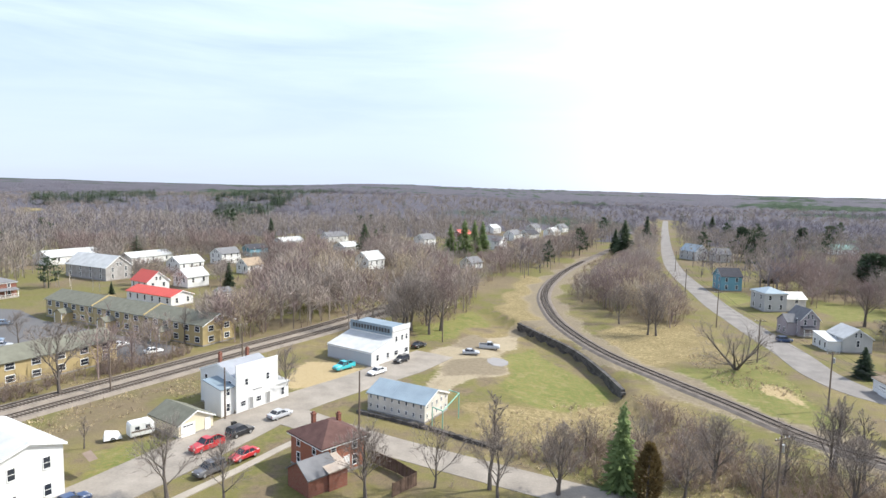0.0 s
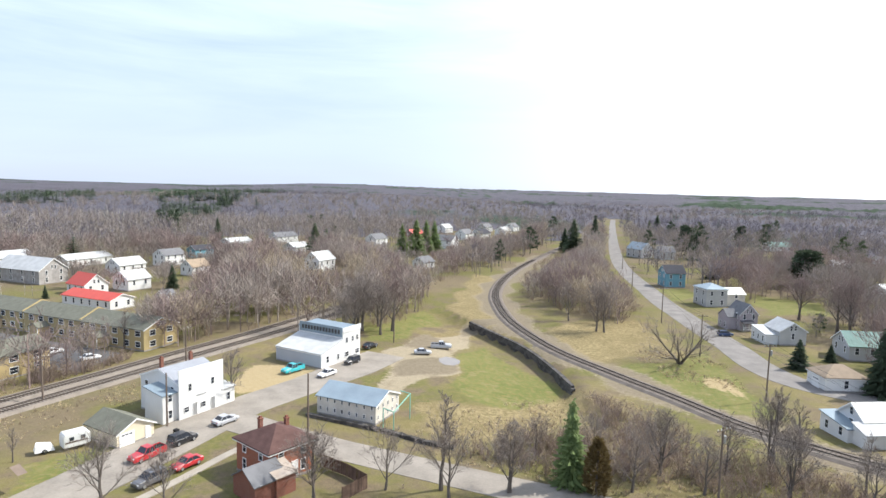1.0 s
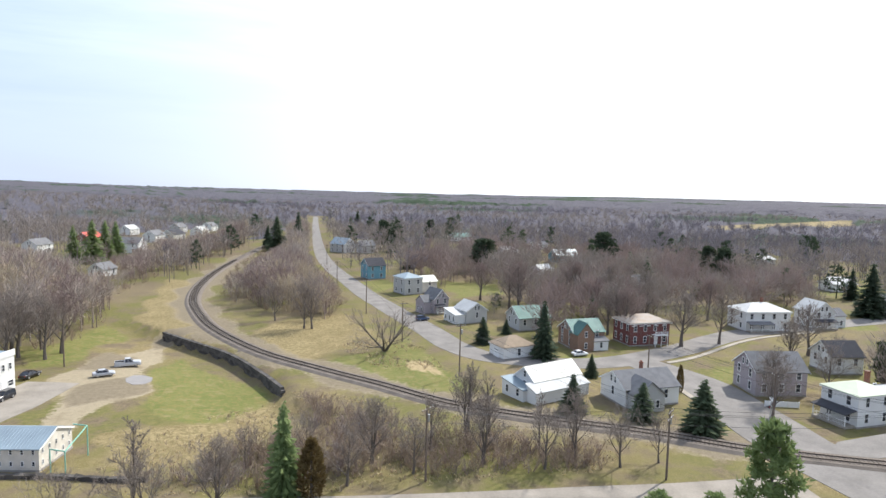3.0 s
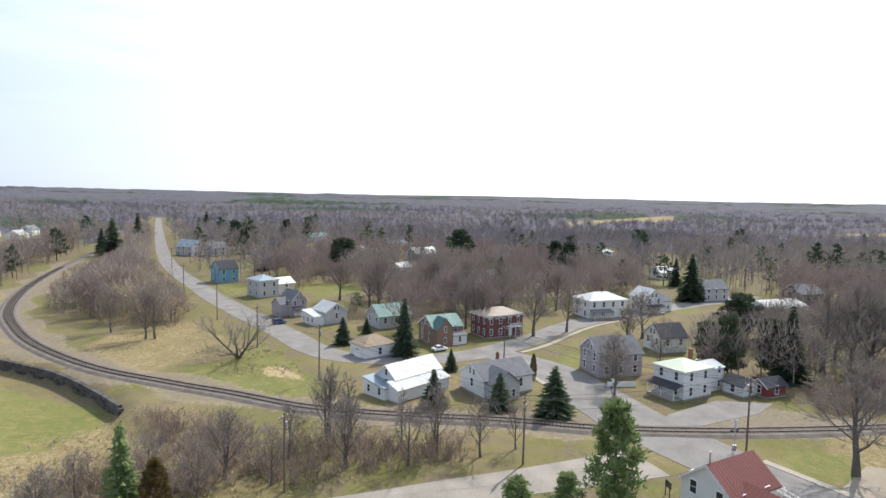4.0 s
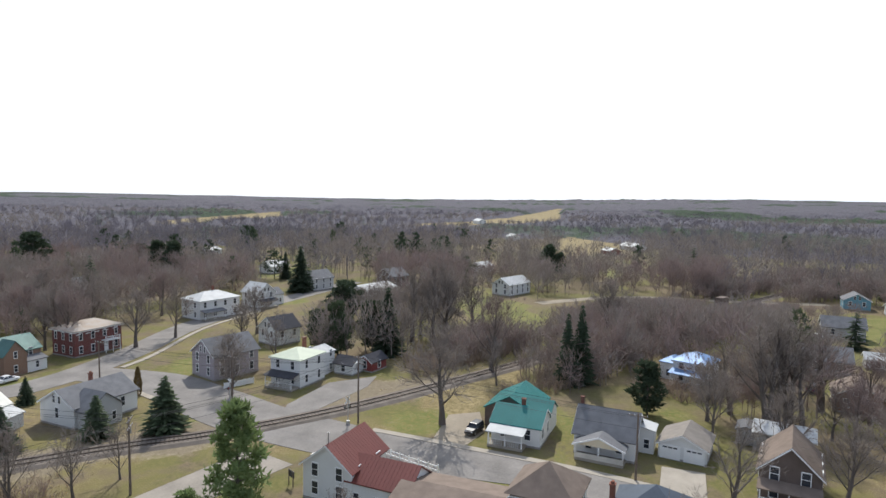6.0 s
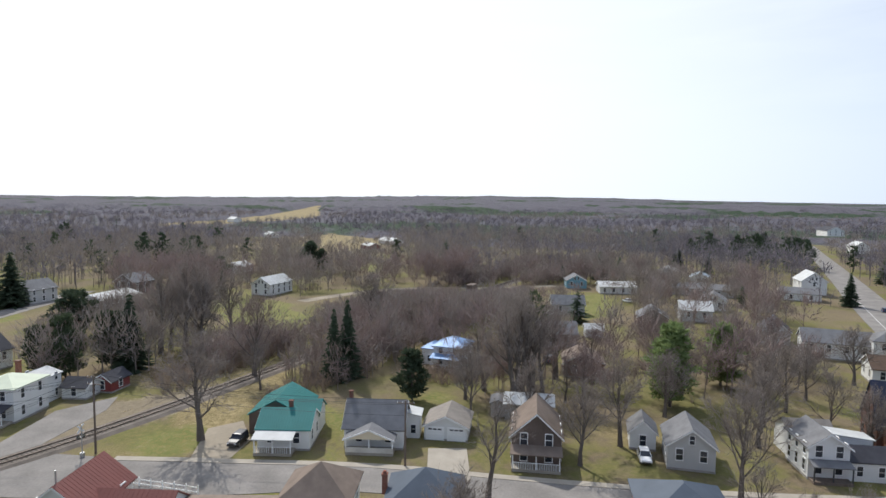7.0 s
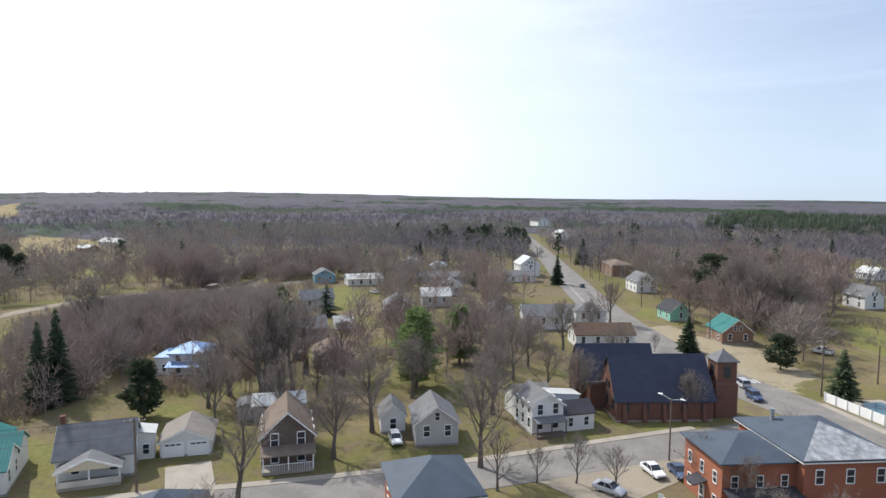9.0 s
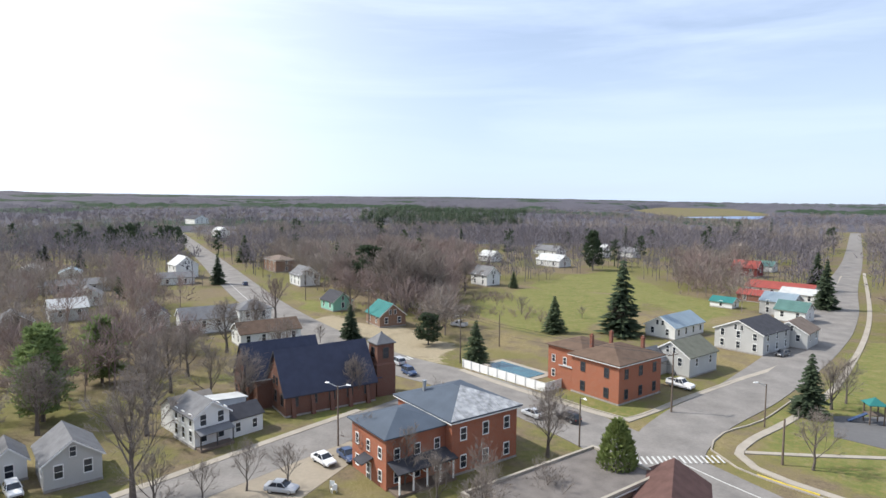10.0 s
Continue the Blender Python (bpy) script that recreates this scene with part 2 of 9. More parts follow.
M["needlemid"] = mat("spruce_needles", (0.085, 0.11, 0.06), 0.8, 0.3, 0.8)
M["needlelight"] = mat("pine_needles", (0.2, 0.26, 0.105), 0.8, 0.3, 0.8)
M["needlebrown"] = mat("browned_cedar", (0.16, 0.115, 0.05), 0.85, 0.3, 0.8)
M["hedge"] = mat("cedar_hedge_green", (0.18, 0.22, 0.075), 0.85, 0.3, 0.9)
# bluish haze of distance is put into this twig colour
M["twigfar"] = mat("haze_tinted_twig", (0.178, 0.16, 0.174), 0.95, 0.25, 0.02)
# lighter copy of bare_twig: side light on the trackside woods, put into colour
M["twigpale"] = mat("lit_grey_brown_twig", (0.35, 0.3, 0.258), 0.95, 0.25, 0.15)
M["birch"] = mat("pale_birch_bark", (0.42, 0.38, 0.33), 0.9, 0.25, 0.5)
M["wood"] = mat("weathered_pole_wood", (0.16, 0.125, 0.10), 0.9, 0.25, 1.2, 0.4, 15)
M["fencewood"] = mat("brown_fence_board", (0.15, 0.10, 0.075), 0.9, 0.25, 1.0, per=0.2)
M["galv"] = mat("galvanised_steel", (0.45, 0.46, 0.47), 0.4, 0.1, 1.0, metal=0.7)
M["wire"] = mat("cable_black", (0.05, 0.05, 0.05), 0.7, 0.1, 1.0)
M["rubber"] = mat("tyre_rubber", (0.02, 0.02, 0.02), 0.9, 0.1, 3.0)
M["water"] = mat("lake_water", (0.13, 0.2, 0.36), 0.35, 0.1, 0.01)
M["pool"] = mat("pool_water", (0.04, 0.11, 0.13), 0.15, 0.15, 0.4)
M["litter"] = mat("dead_grass_tuft", (0.56, 0.46, 0.29), 0.95, 0.25, 0.4)


def glass_mat():
    m = bpy.data.materials.new("window_glass")
    m.use_nodes = True
    b = m.node_tree.nodes["Principled BSDF"]
    b.inputs["Base Color"].default_value = (0.03, 0.035, 0.045, 1)
    b.inputs["Roughness"].default_value = 0.06
    return m


M["glass"] = glass_mat()


def twiggy(m, share=0.45):
    """Thin twigs and needles let part of the light through."""
    n, l = m.node_tree.nodes, m.node_tree.links
    b = n["Principled BSDF"]
    tr, mx = n.new("ShaderNodeBsdfTranslucent"), n.new("ShaderNodeMixShader")
    mx.inputs[0].default_value = share
    l.new(b.inputs["Base Color"].links[0].from_socket, tr.inputs["Color"])
    l.new(b.outputs[0], mx.inputs[1]); l.new(tr.outputs[0], mx.inputs[2])
    l.new(mx.outputs[0], n["Material Output"].inputs["Surface"])
    b.inputs["Specular IOR Level"].default_value = 0.1


for key in ("brushwood", "litter", "twig", "twigred", "twigfar", "twigpale", "twiggold", "needle", "needlemid", "needlelight", "needlebrown", "hedge"):
    twiggy(M[key], 0.18 if "twig" in key else 0.35 if key == "needlelight" else 0.22)


def paint_mat(name, c):
    m = bpy.data.materials.new(name)
    m.use_nodes = True
    b = m.node_tree.nodes["Principled BSDF"]
    b.inputs["Base Color"].default_value = (*c, 1)
    b.inputs["Roughness"].default_value = 0.32
    b.inputs["Coat Weight"].default_value = 0.5
    return m


# ---- mesh helpers ----
def mesh_ob(name, verts, faces, material, smooth=False):
    me = bpy.data.meshes.new(name)
    me.from_pydata([tuple(v) for v in verts], [], [tuple(f) for f in faces])
    if material is not None:
        me.materials.append(material)
    if smooth:
        me.polygons.foreach_set("use_smooth", [True] * len(me.polygons))
    me.update()
    return me


def piece(name, verts, faces, material, parent=None, label="", smooth=False):
    ob = new(name, mesh_ob(name, verts, faces, material, smooth))
    if parent is not None:
        ob.parent = parent
    return tagged(ob, label) if label else ob


def part(name, bm, material, parent, label=""):
    me = bpy.data.meshes.new(name)
    bm.to_mesh(me)
    bm.free()
    me.materials.append(material)
    ob = new(name, me)
    ob.parent = parent
    return tagged(ob, label) if label else ob


BOX_F = [(0, 3, 2, 1), (4, 5, 6, 7), (0, 1, 5, 4), (1, 2, 6, 5), (2, 3, 7, 6), (3, 0, 4, 7)]


def box_v(x0, x1, y0, y1, z0, z1):
    return [(x0, y0, z0), (x1, y0, z0), (x1, y1, z0), (x0, y1, z0), (x0, y0, z1), (x1, y0, z1), (x1, y1, z1), (x0, y1, z1)]


class Build:
    """Collects boxes, tubes and faces of one mesh."""
    def __init__(self):
        self.v, self.f = [], []

    def add(self, verts, faces):
        n = len(self.v)
        self.v += list(verts)
        self.f += [tuple(i + n for i in f) for f in faces]
        return self

    def box(self, x0, x1, y0, y1, z0, z1):
        return self.add(box_v(x0, x1, y0, y1, z0, z1), BOX_F)

    def tube(self, a, b, r0, r1=None, sides=6):
        a, b = Vector(a), Vector(b)
        r1 = r0 if r1 is None else r1
        d = (b - a).normalized()
        u = d.orthogonal().normalized()
        w = d.cross(u)
        ring = [(math.cos(k * math.tau / sides), math.sin(k * math.tau / sides)) for k in range(sides)]
        vs = [a + (u * c + w * s) * r0 for c, s in ring] + [b + (u * c + w * s) * r1 for c, s in ring]
        fs = [(k, (k + 1) % sides, sides + (k + 1) % sides, sides + k) for k in range(sides)]
        return self.add([tuple(p) for p in vs], fs + [tuple(range(sides))[::-1], tuple(range(sides, 2 * sides))])

    def done(self, name, material, parent=None, label="", smooth=False):
        return piece(name, self.v, self.f, material, parent, label, smooth)


def spline(pts, step):
    """Points along a smooth curve through pts."""
    p = [np.array(q, float) for q in pts]
    p = [2 * p[0] - p[1]] + p + [2 * p[-1] - p[-2]]
    out = []
    for a, b, c, d in zip(p, p[1:], p[2:], p[3:]):
        n = max(1, int(np.linalg.norm(c - b) / step))
        for k in range(n):
            t = k / n
            out.append(0.5 * (2 * b + (c - a) * t + (2 * a - 5 * b + 4 * c - d) * t * t + (3 * b - a - 3 * c + d) * t ** 3))
    return np.array(out + [p[-2]])


def normals(c):
    t = np.gradient(c, axis=0)
    t /= np.linalg.norm(t, axis=1)[:, None]
    return np.stack([-t[:, 1], t[:, 0]], 1)


# ---- ground ----
WALL_LINE = spline([(-0.7, 168.4), (5.7, 155.6), (12.6, 140.7), (16.8, 124.2), (18.8, 113)], 2.0)
DROP = 2.1


def seg_far(x, y, line):
    """Distance to a polyline and the side of it (positive: left)."""
    best, side = np.full(np.shape(x), 1e9), np.zeros(np.shape(x))
    for a, b in zip(line, line[1:]):
        d = b - a
        t = np.clip(((x - a[0]) * d[0] + (y - a[1]) * d[1]) / (d @ d), 0, 1)
        px, py = x - a[0] - t * d[0], y - a[1] - t * d[1]
        r = np.hypot(px, py)
        s = d[0] * py - d[1] * px
        side = np.where(r < best, s, side)
        best = np.minimum(best, r)
    return best, side


def soft(v, a, b):
    t = np.clip((v - a) / (b - a), 0, 1)
    return t * t * (3 - 2 * t)


def terrain(x, y):
    x, y = np.asarray(x, float), np.asarray(y, float)
    r = np.hypot(x, y)
    az = np.arctan2(x, y)
    hill = 14 + 34 * np.exp(-((az - 1.7) / 0.55) ** 2) + 9 * np.sin(az * 3 + 0.6) + 6 * np.sin(az * 7 + 2) + 22 * np.exp(-((az + 0.22) / 0.12) ** 2) + 18 * np.exp(-((az + 0.7) / 0.25) ** 2)
    z = soft(r, 900, 4300) * hill
    z = z + 16 * np.exp(-((x + 330) ** 2 + (y - 1150) ** 2) / 380 ** 2) * soft(r, 600, 1000)
    far, side = seg_far(x, y, WALL_LINE)
    dip = DROP * np.where(side < 0, soft(28 - far, 0, 26), soft(1.2 - far, 0, 1.2))
    return z - dip


def height(x, y):
    return float(terrain(np.array([x]), np.array([y]))[0])


ZONES = []


def zone(kind, poly):
    ZONES.append((kind, np.array(poly, float)))


zone("lawn", [(-54, 61), (-61, 71), (-55, 78), (-48, 85), (-46, 83), (-49, 75), (-51, 68)])
zone("lawn", [(-46, 97), (-44, 104), (-37, 104), (-40, 94)])
zone("sand", [(-44, 104), (-47, 123), (-42, 122), (-33, 118), (-35, 108), (-39, 105)])
zone("lawn", [(-29, 155), (-22, 172), (-15, 186), (-10, 170), (-20, 147), (-26, 144)])
zone("lawn", [(-0.2, 152), (9, 133), (17, 115), (15, 109), (8, 102), (1, 104), (-5, 112), (-5.5, 118), (-2, 138)])
zone("dry", [(-14, 101), (3, 105), (17, 112), (16, 98), (8, 88), (-9, 87)])
zone("gravel", [(-19, 137), (-5, 159), (1, 166), (0, 161), (-3, 150), (-2.9, 138), (-4.2, 124), (-7.8, 117), (-11, 110), (-15, 102), (-18, 106)])
zone("dry", [(-0, 165), (-8, 193), (2, 272), (11, 261), (6, 203), (6, 167), (2, 154)])
zone("mud", [(-18, 149), (-11, 157), (-7, 148), (-10, 137), (-17, 140)])
zone("mud", [(-16, 127), (-7, 131), (-4, 126), (-8, 118), (-15, 117), (-19, 121)])
zone("mud", [(-2, 160), (8, 168), (6, 176), (-3, 172)])
zone("lawn", [(-12, -82), (0, -86), (10, -90), (8, -103), (0, -125), (-10, -180), (-40, -180), (-40, -90)])
zone("lawn", [(62, 30), (74, 32), (74, 6), (66, 0), (60, 12)])
zone("lawn", [(27, 127), (47, 133), (56, 149), (53, 113), (52, 98), (38, 106), (32, 119)])
zone("dry", [(24, 173), (48, 179), (50, 154), (35, 135), (28, 130), (20, 146)])
zone("sand", [(44, 125), (49, 124), (51, 111), (44, 117)])
zone("lawn", [(105, 229), (124, 215), (113, 193), (93, 193)])
zone("lawn", [(74, 240), (89, 241), (80, 218), (69, 211)])
zone("lawn", [(106, 94), (118, 94), (111, 87), (101, 87)])
zone("lawn", [(84, 72), (83, 66), (78, 63), (79, 69)])
zone("lawn", [(79, 112), (88, 115), (95, 110), (84, 105), (78, 108)])
zone("lawn", [(107, 94), (117, 93), (105, 82), (101, 86)])
zone("lawn", [(244, 57), (222, 47), (212, 32), (177, 26), (188, 40), (205, 46)])
zone("lawn", [(264, 178), (285, 162), (253, 144), (233, 155)])
zone("lawn", [(193, 118), (200, 112), (188, 106), (178, 110)])
zone("dry", [(84, 38), (95, 37), (111, 36), (133, 19), (108, 22), (95, 26)])
zone("dry", [(127, 55), (154, 54), (137, 46), (116, 46)])
zone("lawn", [(106, 12), (107, 8), (83, 6), (83, 10)])
zone("lawn", [(113, -6), (110, -12), (106, -11), (104, -6)])
zone("lawn", [(100, 33), (98, 28), (88, 28), (87, 34), (92, 39), (96, 40)])
zone("lawn", [(74, -69), (69, -77), (66, -86), (63, -84), (64, -71), (68, -66)])
zone("lawn", [(100, -74), (101, -81), (93, -75), (95, -71)])
zone("lawn", [(98, -221), (92, -270), (81, -297), (45, -236), (24, -214), (24, -177), (38, -196), (64, -224), (79, -215)])
zone("lawn", [(97, -173), (95, -216), (54, -220), (48, -204), (52, -154), (69, -144)])
zone("lawn", [(42, -103), (37, -104), (24, -102), (28, -93), (38, -96)])
zone("lawn", [(25, -95), (19, -110), (18, -108), (23, -94)])
zone("lawn", [(228, -74), (230, -86), (187, -69), (174, -55)])
zone("lawn", [(235, 54), (232, 44), (184, 37), (186, 44)])
zone("lawn", [(174, -171), (140, -149), (122, -136), (136, -139)])
zone("gravel", [(121, -117), (120, -134), (90, -130), (77, -123), (65, -103), (89, -116)])
zone("lawn", [(222, 62), (216, 40), (196, 26), (165, 18), (150, 26), (166, 40), (190, 52)])
zone("lawn", [(330, 22), (340, 4), (316, -2), (296, 8)])
zone("lawn", [(196, -60), (206, -62), (212, -76), (203, -80)])
zone("field", [(446, 125), (600, 76), (558, 38), (468, 34), (451, 91)])
zone("field", [(826, 296), (1000, 240), (2323, 224), (1105, 104), (777, 171), (721, 248)])
zone("field", [(672, 607), (1304, 786), (890, 529), (599, 513)])
zone("field", [(536, 92), (635, 54), (532, -8), (449, -6), (445, 39)])
zone("field", [(429, 47), (462, 26), (364, 18), (332, 34)])
zone("field", [(-553, 603), (-612, 694), (-546, 665), (-468, 551)])
zone("field", [(323, -531), (477, -647), (401, -526), (282, -463)])



def inside(x, y, p, soften=1.6):
    """Soft cover of a polygon, 1 well inside and 0 outside."""
    hit = np.zeros(x.shape, bool)
    far = np.full(x.shape, 1e9)
    for a, b in zip(p, np.roll(p, -1, 0)):
        cut = ((a[1] > y) != (b[1] > y)) & (x < (b[0] - a[0]) * (y - a[1]) / (b[1] - a[1] + 1e-9) + a[0])
        hit ^= cut
        d = b - a
        t = np.clip(((x - a[0]) * d[0] + (y - a[1]) * d[1]) / (d @ d + 1e-9), 0, 1)
        far = np.minimum(far, np.hypot(x - a[0] - t * d[0], y - a[1] - t * d[1]))
    return soft(np.where(hit, far, -far), -soften, soften * 1.2)


def axis(lo, hi, step, reach):
    mid = list(np.arange(lo, hi + step, step))
    out, s = [], step
    v = mid[-1]
    while v < reach:
        s *= 1.16
        v += s
        out.append(v)
    low, s, v = [], step, mid[0]
    while v > -reach:
        s *= 1.16
        v -= s
        low.append(v)
    return np.array(low[::-1] + mid + out)


WOODED = [np.array(p, float) for p in (
    [(84, 130), (130, 130), (200, 130), (250, 180), (230, 330), (150, 330), (100, 260), (95, 190)],
    [(112, 44), (170, 20), (250, 30), (270, 110), (200, 106), (150, 100), (130, 95)],
    [(98, -15), (105, 30), (135, 18), (150, 5), (230, -40), (300, -120), (220, -140), (150, -110), (110, -85), (90, -50)],
    [(70, -120), (110, -130), (170, -180), (260, -240), (200, -330), (130, -250), (100, -170)],
    [(-79, 130), (-66, 133), (-52, 148), (-33, 150), (-25, 158), (-16, 178), (-14, 205), (-20, 240), (-38, 280), (-90, 327), (-143, 332), (-100, 215)],
    [(17, 215), (28.8, 188), (41.9, 170), (57, 200), (62, 250), (76, 330), (120, 480), (95, 480), (60, 400), (36, 318), (21, 255)],
    [(20, 108), (26.7, 97), (36, 87), (47, 75), (58, 66), (52, 63), (30, 70), (20, 84)],
    [(-95, 78), (-80, 100), (-72, 122), (-60, 128), (-60, 93), (-64, 74), (-75, 70)],
)]


def build_ground():
    ax, ay = axis(-170, 250, 2.5, 4700), axis(-240, 320, 2.5, 4700)
    X, Y = np.meshgrid(ax, ay)
    Zz = terrain(X, Y)
    nx, ny = len(ax), len(ay)
    verts = np.stack([X, Y, Zz], -1).reshape(-1, 3)
    i = np.arange(nx * ny).reshape(ny, nx)
    quads = np.stack([i[:-1, :-1], i[:-1, 1:], i[1:, 1:], i[1:, :-1]], -1).reshape(-1, 4)
    me = bpy.data.meshes.new("ground")
    me.vertices.add(len(verts)); me.vertices.foreach_set("co", verts.ravel())
    me.loops.add(quads.size); me.loops.foreach_set("vertex_index", quads.ravel())
    me.polygons.add(len(quads)); me.polygons.foreach_set("loop_start", np.arange(0, quads.size, 4))
    me.polygons.foreach_set("use_smooth", [True] * len(quads))
    me.update(); me.validate()
    x, y = X.ravel(), Y.ravel()
    r = np.hypot(x, y)
    wx = x + 1.3 * np.sin(y / 4.1) + 1.0 * np.sin(x / 2.7 + y / 6.3)
    wy = y + 1.3 * np.sin(x / 3.7 + 1) + 1.0 * np.sin(x / 7.1 - y / 2.9)
    w = {k: np.zeros(len(x)) for k in ("lawn", "dry", "gravel", "sand", "field", "mud")}
    for kind, poly in ZONES:
        w[kind] = np.maximum(w[kind], inside(wx, wy, poly, 1.5 if kind in ("gravel", "sand", "mud") else 3.0))
    curve = spline([(42, 350), (13, 248), (8.6, 215.6), (8.8, 190), (12, 167), (19.5, 141), (29.4, 122), (44, 95.5), (68, 70), (114, 36)], 4.0)
    w["mud"] = np.maximum(w["mud"], 0.8 * (1 - soft(seg_far(wx, wy, curve)[0], 3.5, np.where(y > 150, 9.0, 7.0))))
    w["gravel"] = np.maximum(w["gravel"], w["mud"])
    col = np.stack([w["lawn"], np.maximum(w["gravel"], 0.0), np.maximum(w["sand"], w["field"] * 0.35), np.maximum(w["dry"], w["field"])], -1)
    at = me.attributes.new("cover", "FLOAT_COLOR", "POINT")
    at.data.foreach_set("color", col.ravel())
    at3 = me.attributes.new("mud", "FLOAT", "POINT")
    at3.data.foreach_set("value", w["mud"])
    at2 = me.attributes.new("shaded_litter", "FLOAT", "POINT")
    # leaf litter, its darker tone also holding the trees' shade
    shade = soft(r, 170, 330)
    for p in WOODED:
        shade = np.maximum(shade, 0.8 * inside(x, y, p))
    shade = np.maximum(shade, 0.85 * soft(np.hypot(x, y), 170, 260))
    at2.data.foreach_set("value", shade * (1 - np.clip(w["field"] + w["lawn"] + w["dry"], 0, 1)))
    # ground material: leaf litter, dry grass, green lawn, gravel and sand by cover
    m = bpy.data.materials.new("ground_cover")
    m.use_nodes = True
    n, l = m.node_tree.nodes, m.node_tree.links
    b = n["Principled BSDF"]
    b.inputs["Roughness"].default_value = 0.95
    b.inputs["Specular IOR Level"].default_value = 0.15
    co = n.new("ShaderNodeTexCoord")

    def tex(scale, detail=4, rough=0.6):
        t = n.new("ShaderNodeTexNoise")
        t.inputs["Scale"].default_value, t.inputs["Detail"].default_value, t.inputs["Roughness"].default_value = scale, detail, rough
        l.new(co.outputs["Object"], t.inputs["Vector"])
        return t.outputs["Fac"]

    def ramp(fac, lo, hi):
        q = n.new("ShaderNodeMapRange")
        q.inputs["From Min"].default_value, q.inputs["From Max"].default_value = lo, hi
        l.new(fac, q.inputs["Value"])
        return q.outputs["Result"]

    def mix(fac, a, c):
        q = n.new("ShaderNodeMix"); q.data_type = "RGBA"
        l.new(fac, q.inputs["Factor"])
        for sock, v in (("A", a), ("B", c)):
            if isinstance(v, tuple):
                q.inputs[sock].default_value = (v[0] * 0.94, v[1] * 0.915, v[2] * 0.80, 1)
            else:
                l.new(v, q.inputs[sock])
        return q.outputs["Result"]

    def math_(op, a, c):
        q = n.new("ShaderNodeMath"); q.operation = op; q.use_clamp = True
        for k, v in enumerate((a, c)):
            if isinstance(v, float):
                q.inputs[k].default_value = v
            else:
                l.new(v, q.inputs[k])
        return q.outputs[0]

    big, mid, fine, grit = tex(0.035), tex(0.16), tex(1.1), tex(6.0)
    cover = n.new("ShaderNodeAttribute"); cover.attribute_name = "cover"
    sep = n.new("ShaderNodeSeparateColor"); l.new(cover.outputs["Color"], sep.inputs["Color"])
    floor_ = n.new("ShaderNodeAttribute"); floor_.attribute_name = "shaded_litter"
    tuft = tex(4.2, 6, 0.75)
    mud_ = n.new("ShaderNodeAttribute"); mud_.attribute_name = "mud"
    dry = mix(ramp(mid, 0.35, 0.65), (0.215, 0.17, 0.095), (0.335, 0.275, 0.165))
    dry = mix(ramp(fine, 0.42, 0.6), dry, (0.165, 0.135, 0.068))
    dry = mix(ramp(tuft, 0.52, 0.62), dry, (0.40, 0.33, 0.205))
    rough_green = mix(ramp(fine, 0.3, 0.7), (0.12, 0.125, 0.045), (0.19, 0.175, 0.075))
    blotch = tex(0.45, 5, 0.7)
    green = mix(ramp(mid, 0.3, 0.7), (0.122, 0.15, 0.045), (0.19, 0.195, 0.075))
    green = mix(ramp(blotch, 0.52, 0.66), green, (0.25, 0.22, 0.115))
    green = mix(ramp(fine, 0.48, 0.7), green, (0.235, 0.195, 0.085))
    green = mix(ramp(tuft, 0.55, 0.7), green, (0.10, 0.115, 0.025))
    litter = mix(ramp(fine, 0.3, 0.7), (0.125, 0.1, 0.075), (0.2, 0.16, 0.118))
    litter = mix(ramp(tuft, 0.52, 0.68), litter, (0.26, 0.21, 0.135))
    gravel = mix(ramp(fine, 0.3, 0.7), (0.31, 0.265, 0.205), (0.38, 0.33, 0.26))
    gravel = mix(ramp(mid, 0.55, 0.7), gravel, (0.24, 0.2, 0.15))
    mud = mix(ramp(fine, 0.35, 0.65), (0.19, 0.16, 0.125), (0.25, 0.212, 0.168))
    gravel = mix(ramp(math_("MULTIPLY", mud_.outputs["Fac"], math_("ADD", ramp(tuft, 0.2, 0.8), 0.4)), 0.25, 0.6), gravel, mud)
    sand = mix(ramp(fine, 0.3, 0.7), (0.36, 0.285, 0.175), (0.43, 0.35, 0.23))
    c = mix(ramp(big, 0.36, 0.56), dry, rough_green)
    c = mix(ramp(mid, 0.45, 0.62), c, litter)
    c = mix(floor_.outputs["Fac"], c, mix(ramp(big, 0.45, 0.56), litter, rough_green))
    edge = ramp(fine, 0.2, 0.8)

    def worn(sock):
        return ramp(math_("ADD", math_("MULTIPLY", edge, 0.45), math_("MULTIPLY", sock, 0.8)), 0.5, 0.72)

    c = mix(worn(cover.outputs["Alpha"]), c, dry)
    c = mix(worn(sep.outputs["Red"]), c, green)
    c = mix(worn(sep.outputs["Blue"]), c, sand)
    c = mix(worn(sep.outputs["Green"]), c, gravel)
    c = mix(math_("MULTIPLY", ramp(grit, 0.48, 0.62), 0.32), c, (0.085, 0.07, 0.042))
    l.new(c, b.inputs["Base Color"])
    bp = n.new("ShaderNodeBump"); bp.inputs["Strength"].default_value, bp.inputs["Distance"].default_value = 0.6, 0.12
    l.new(grit, bp.inputs["Height"]); l.new(bp.outputs["Normal"], b.inputs["Normal"])
    me.materials.append(m)
    return tagged(new("ground", me), "dry spring grass, lawns and leaf litter over level ground", "ground", kind="structure")


build_ground()


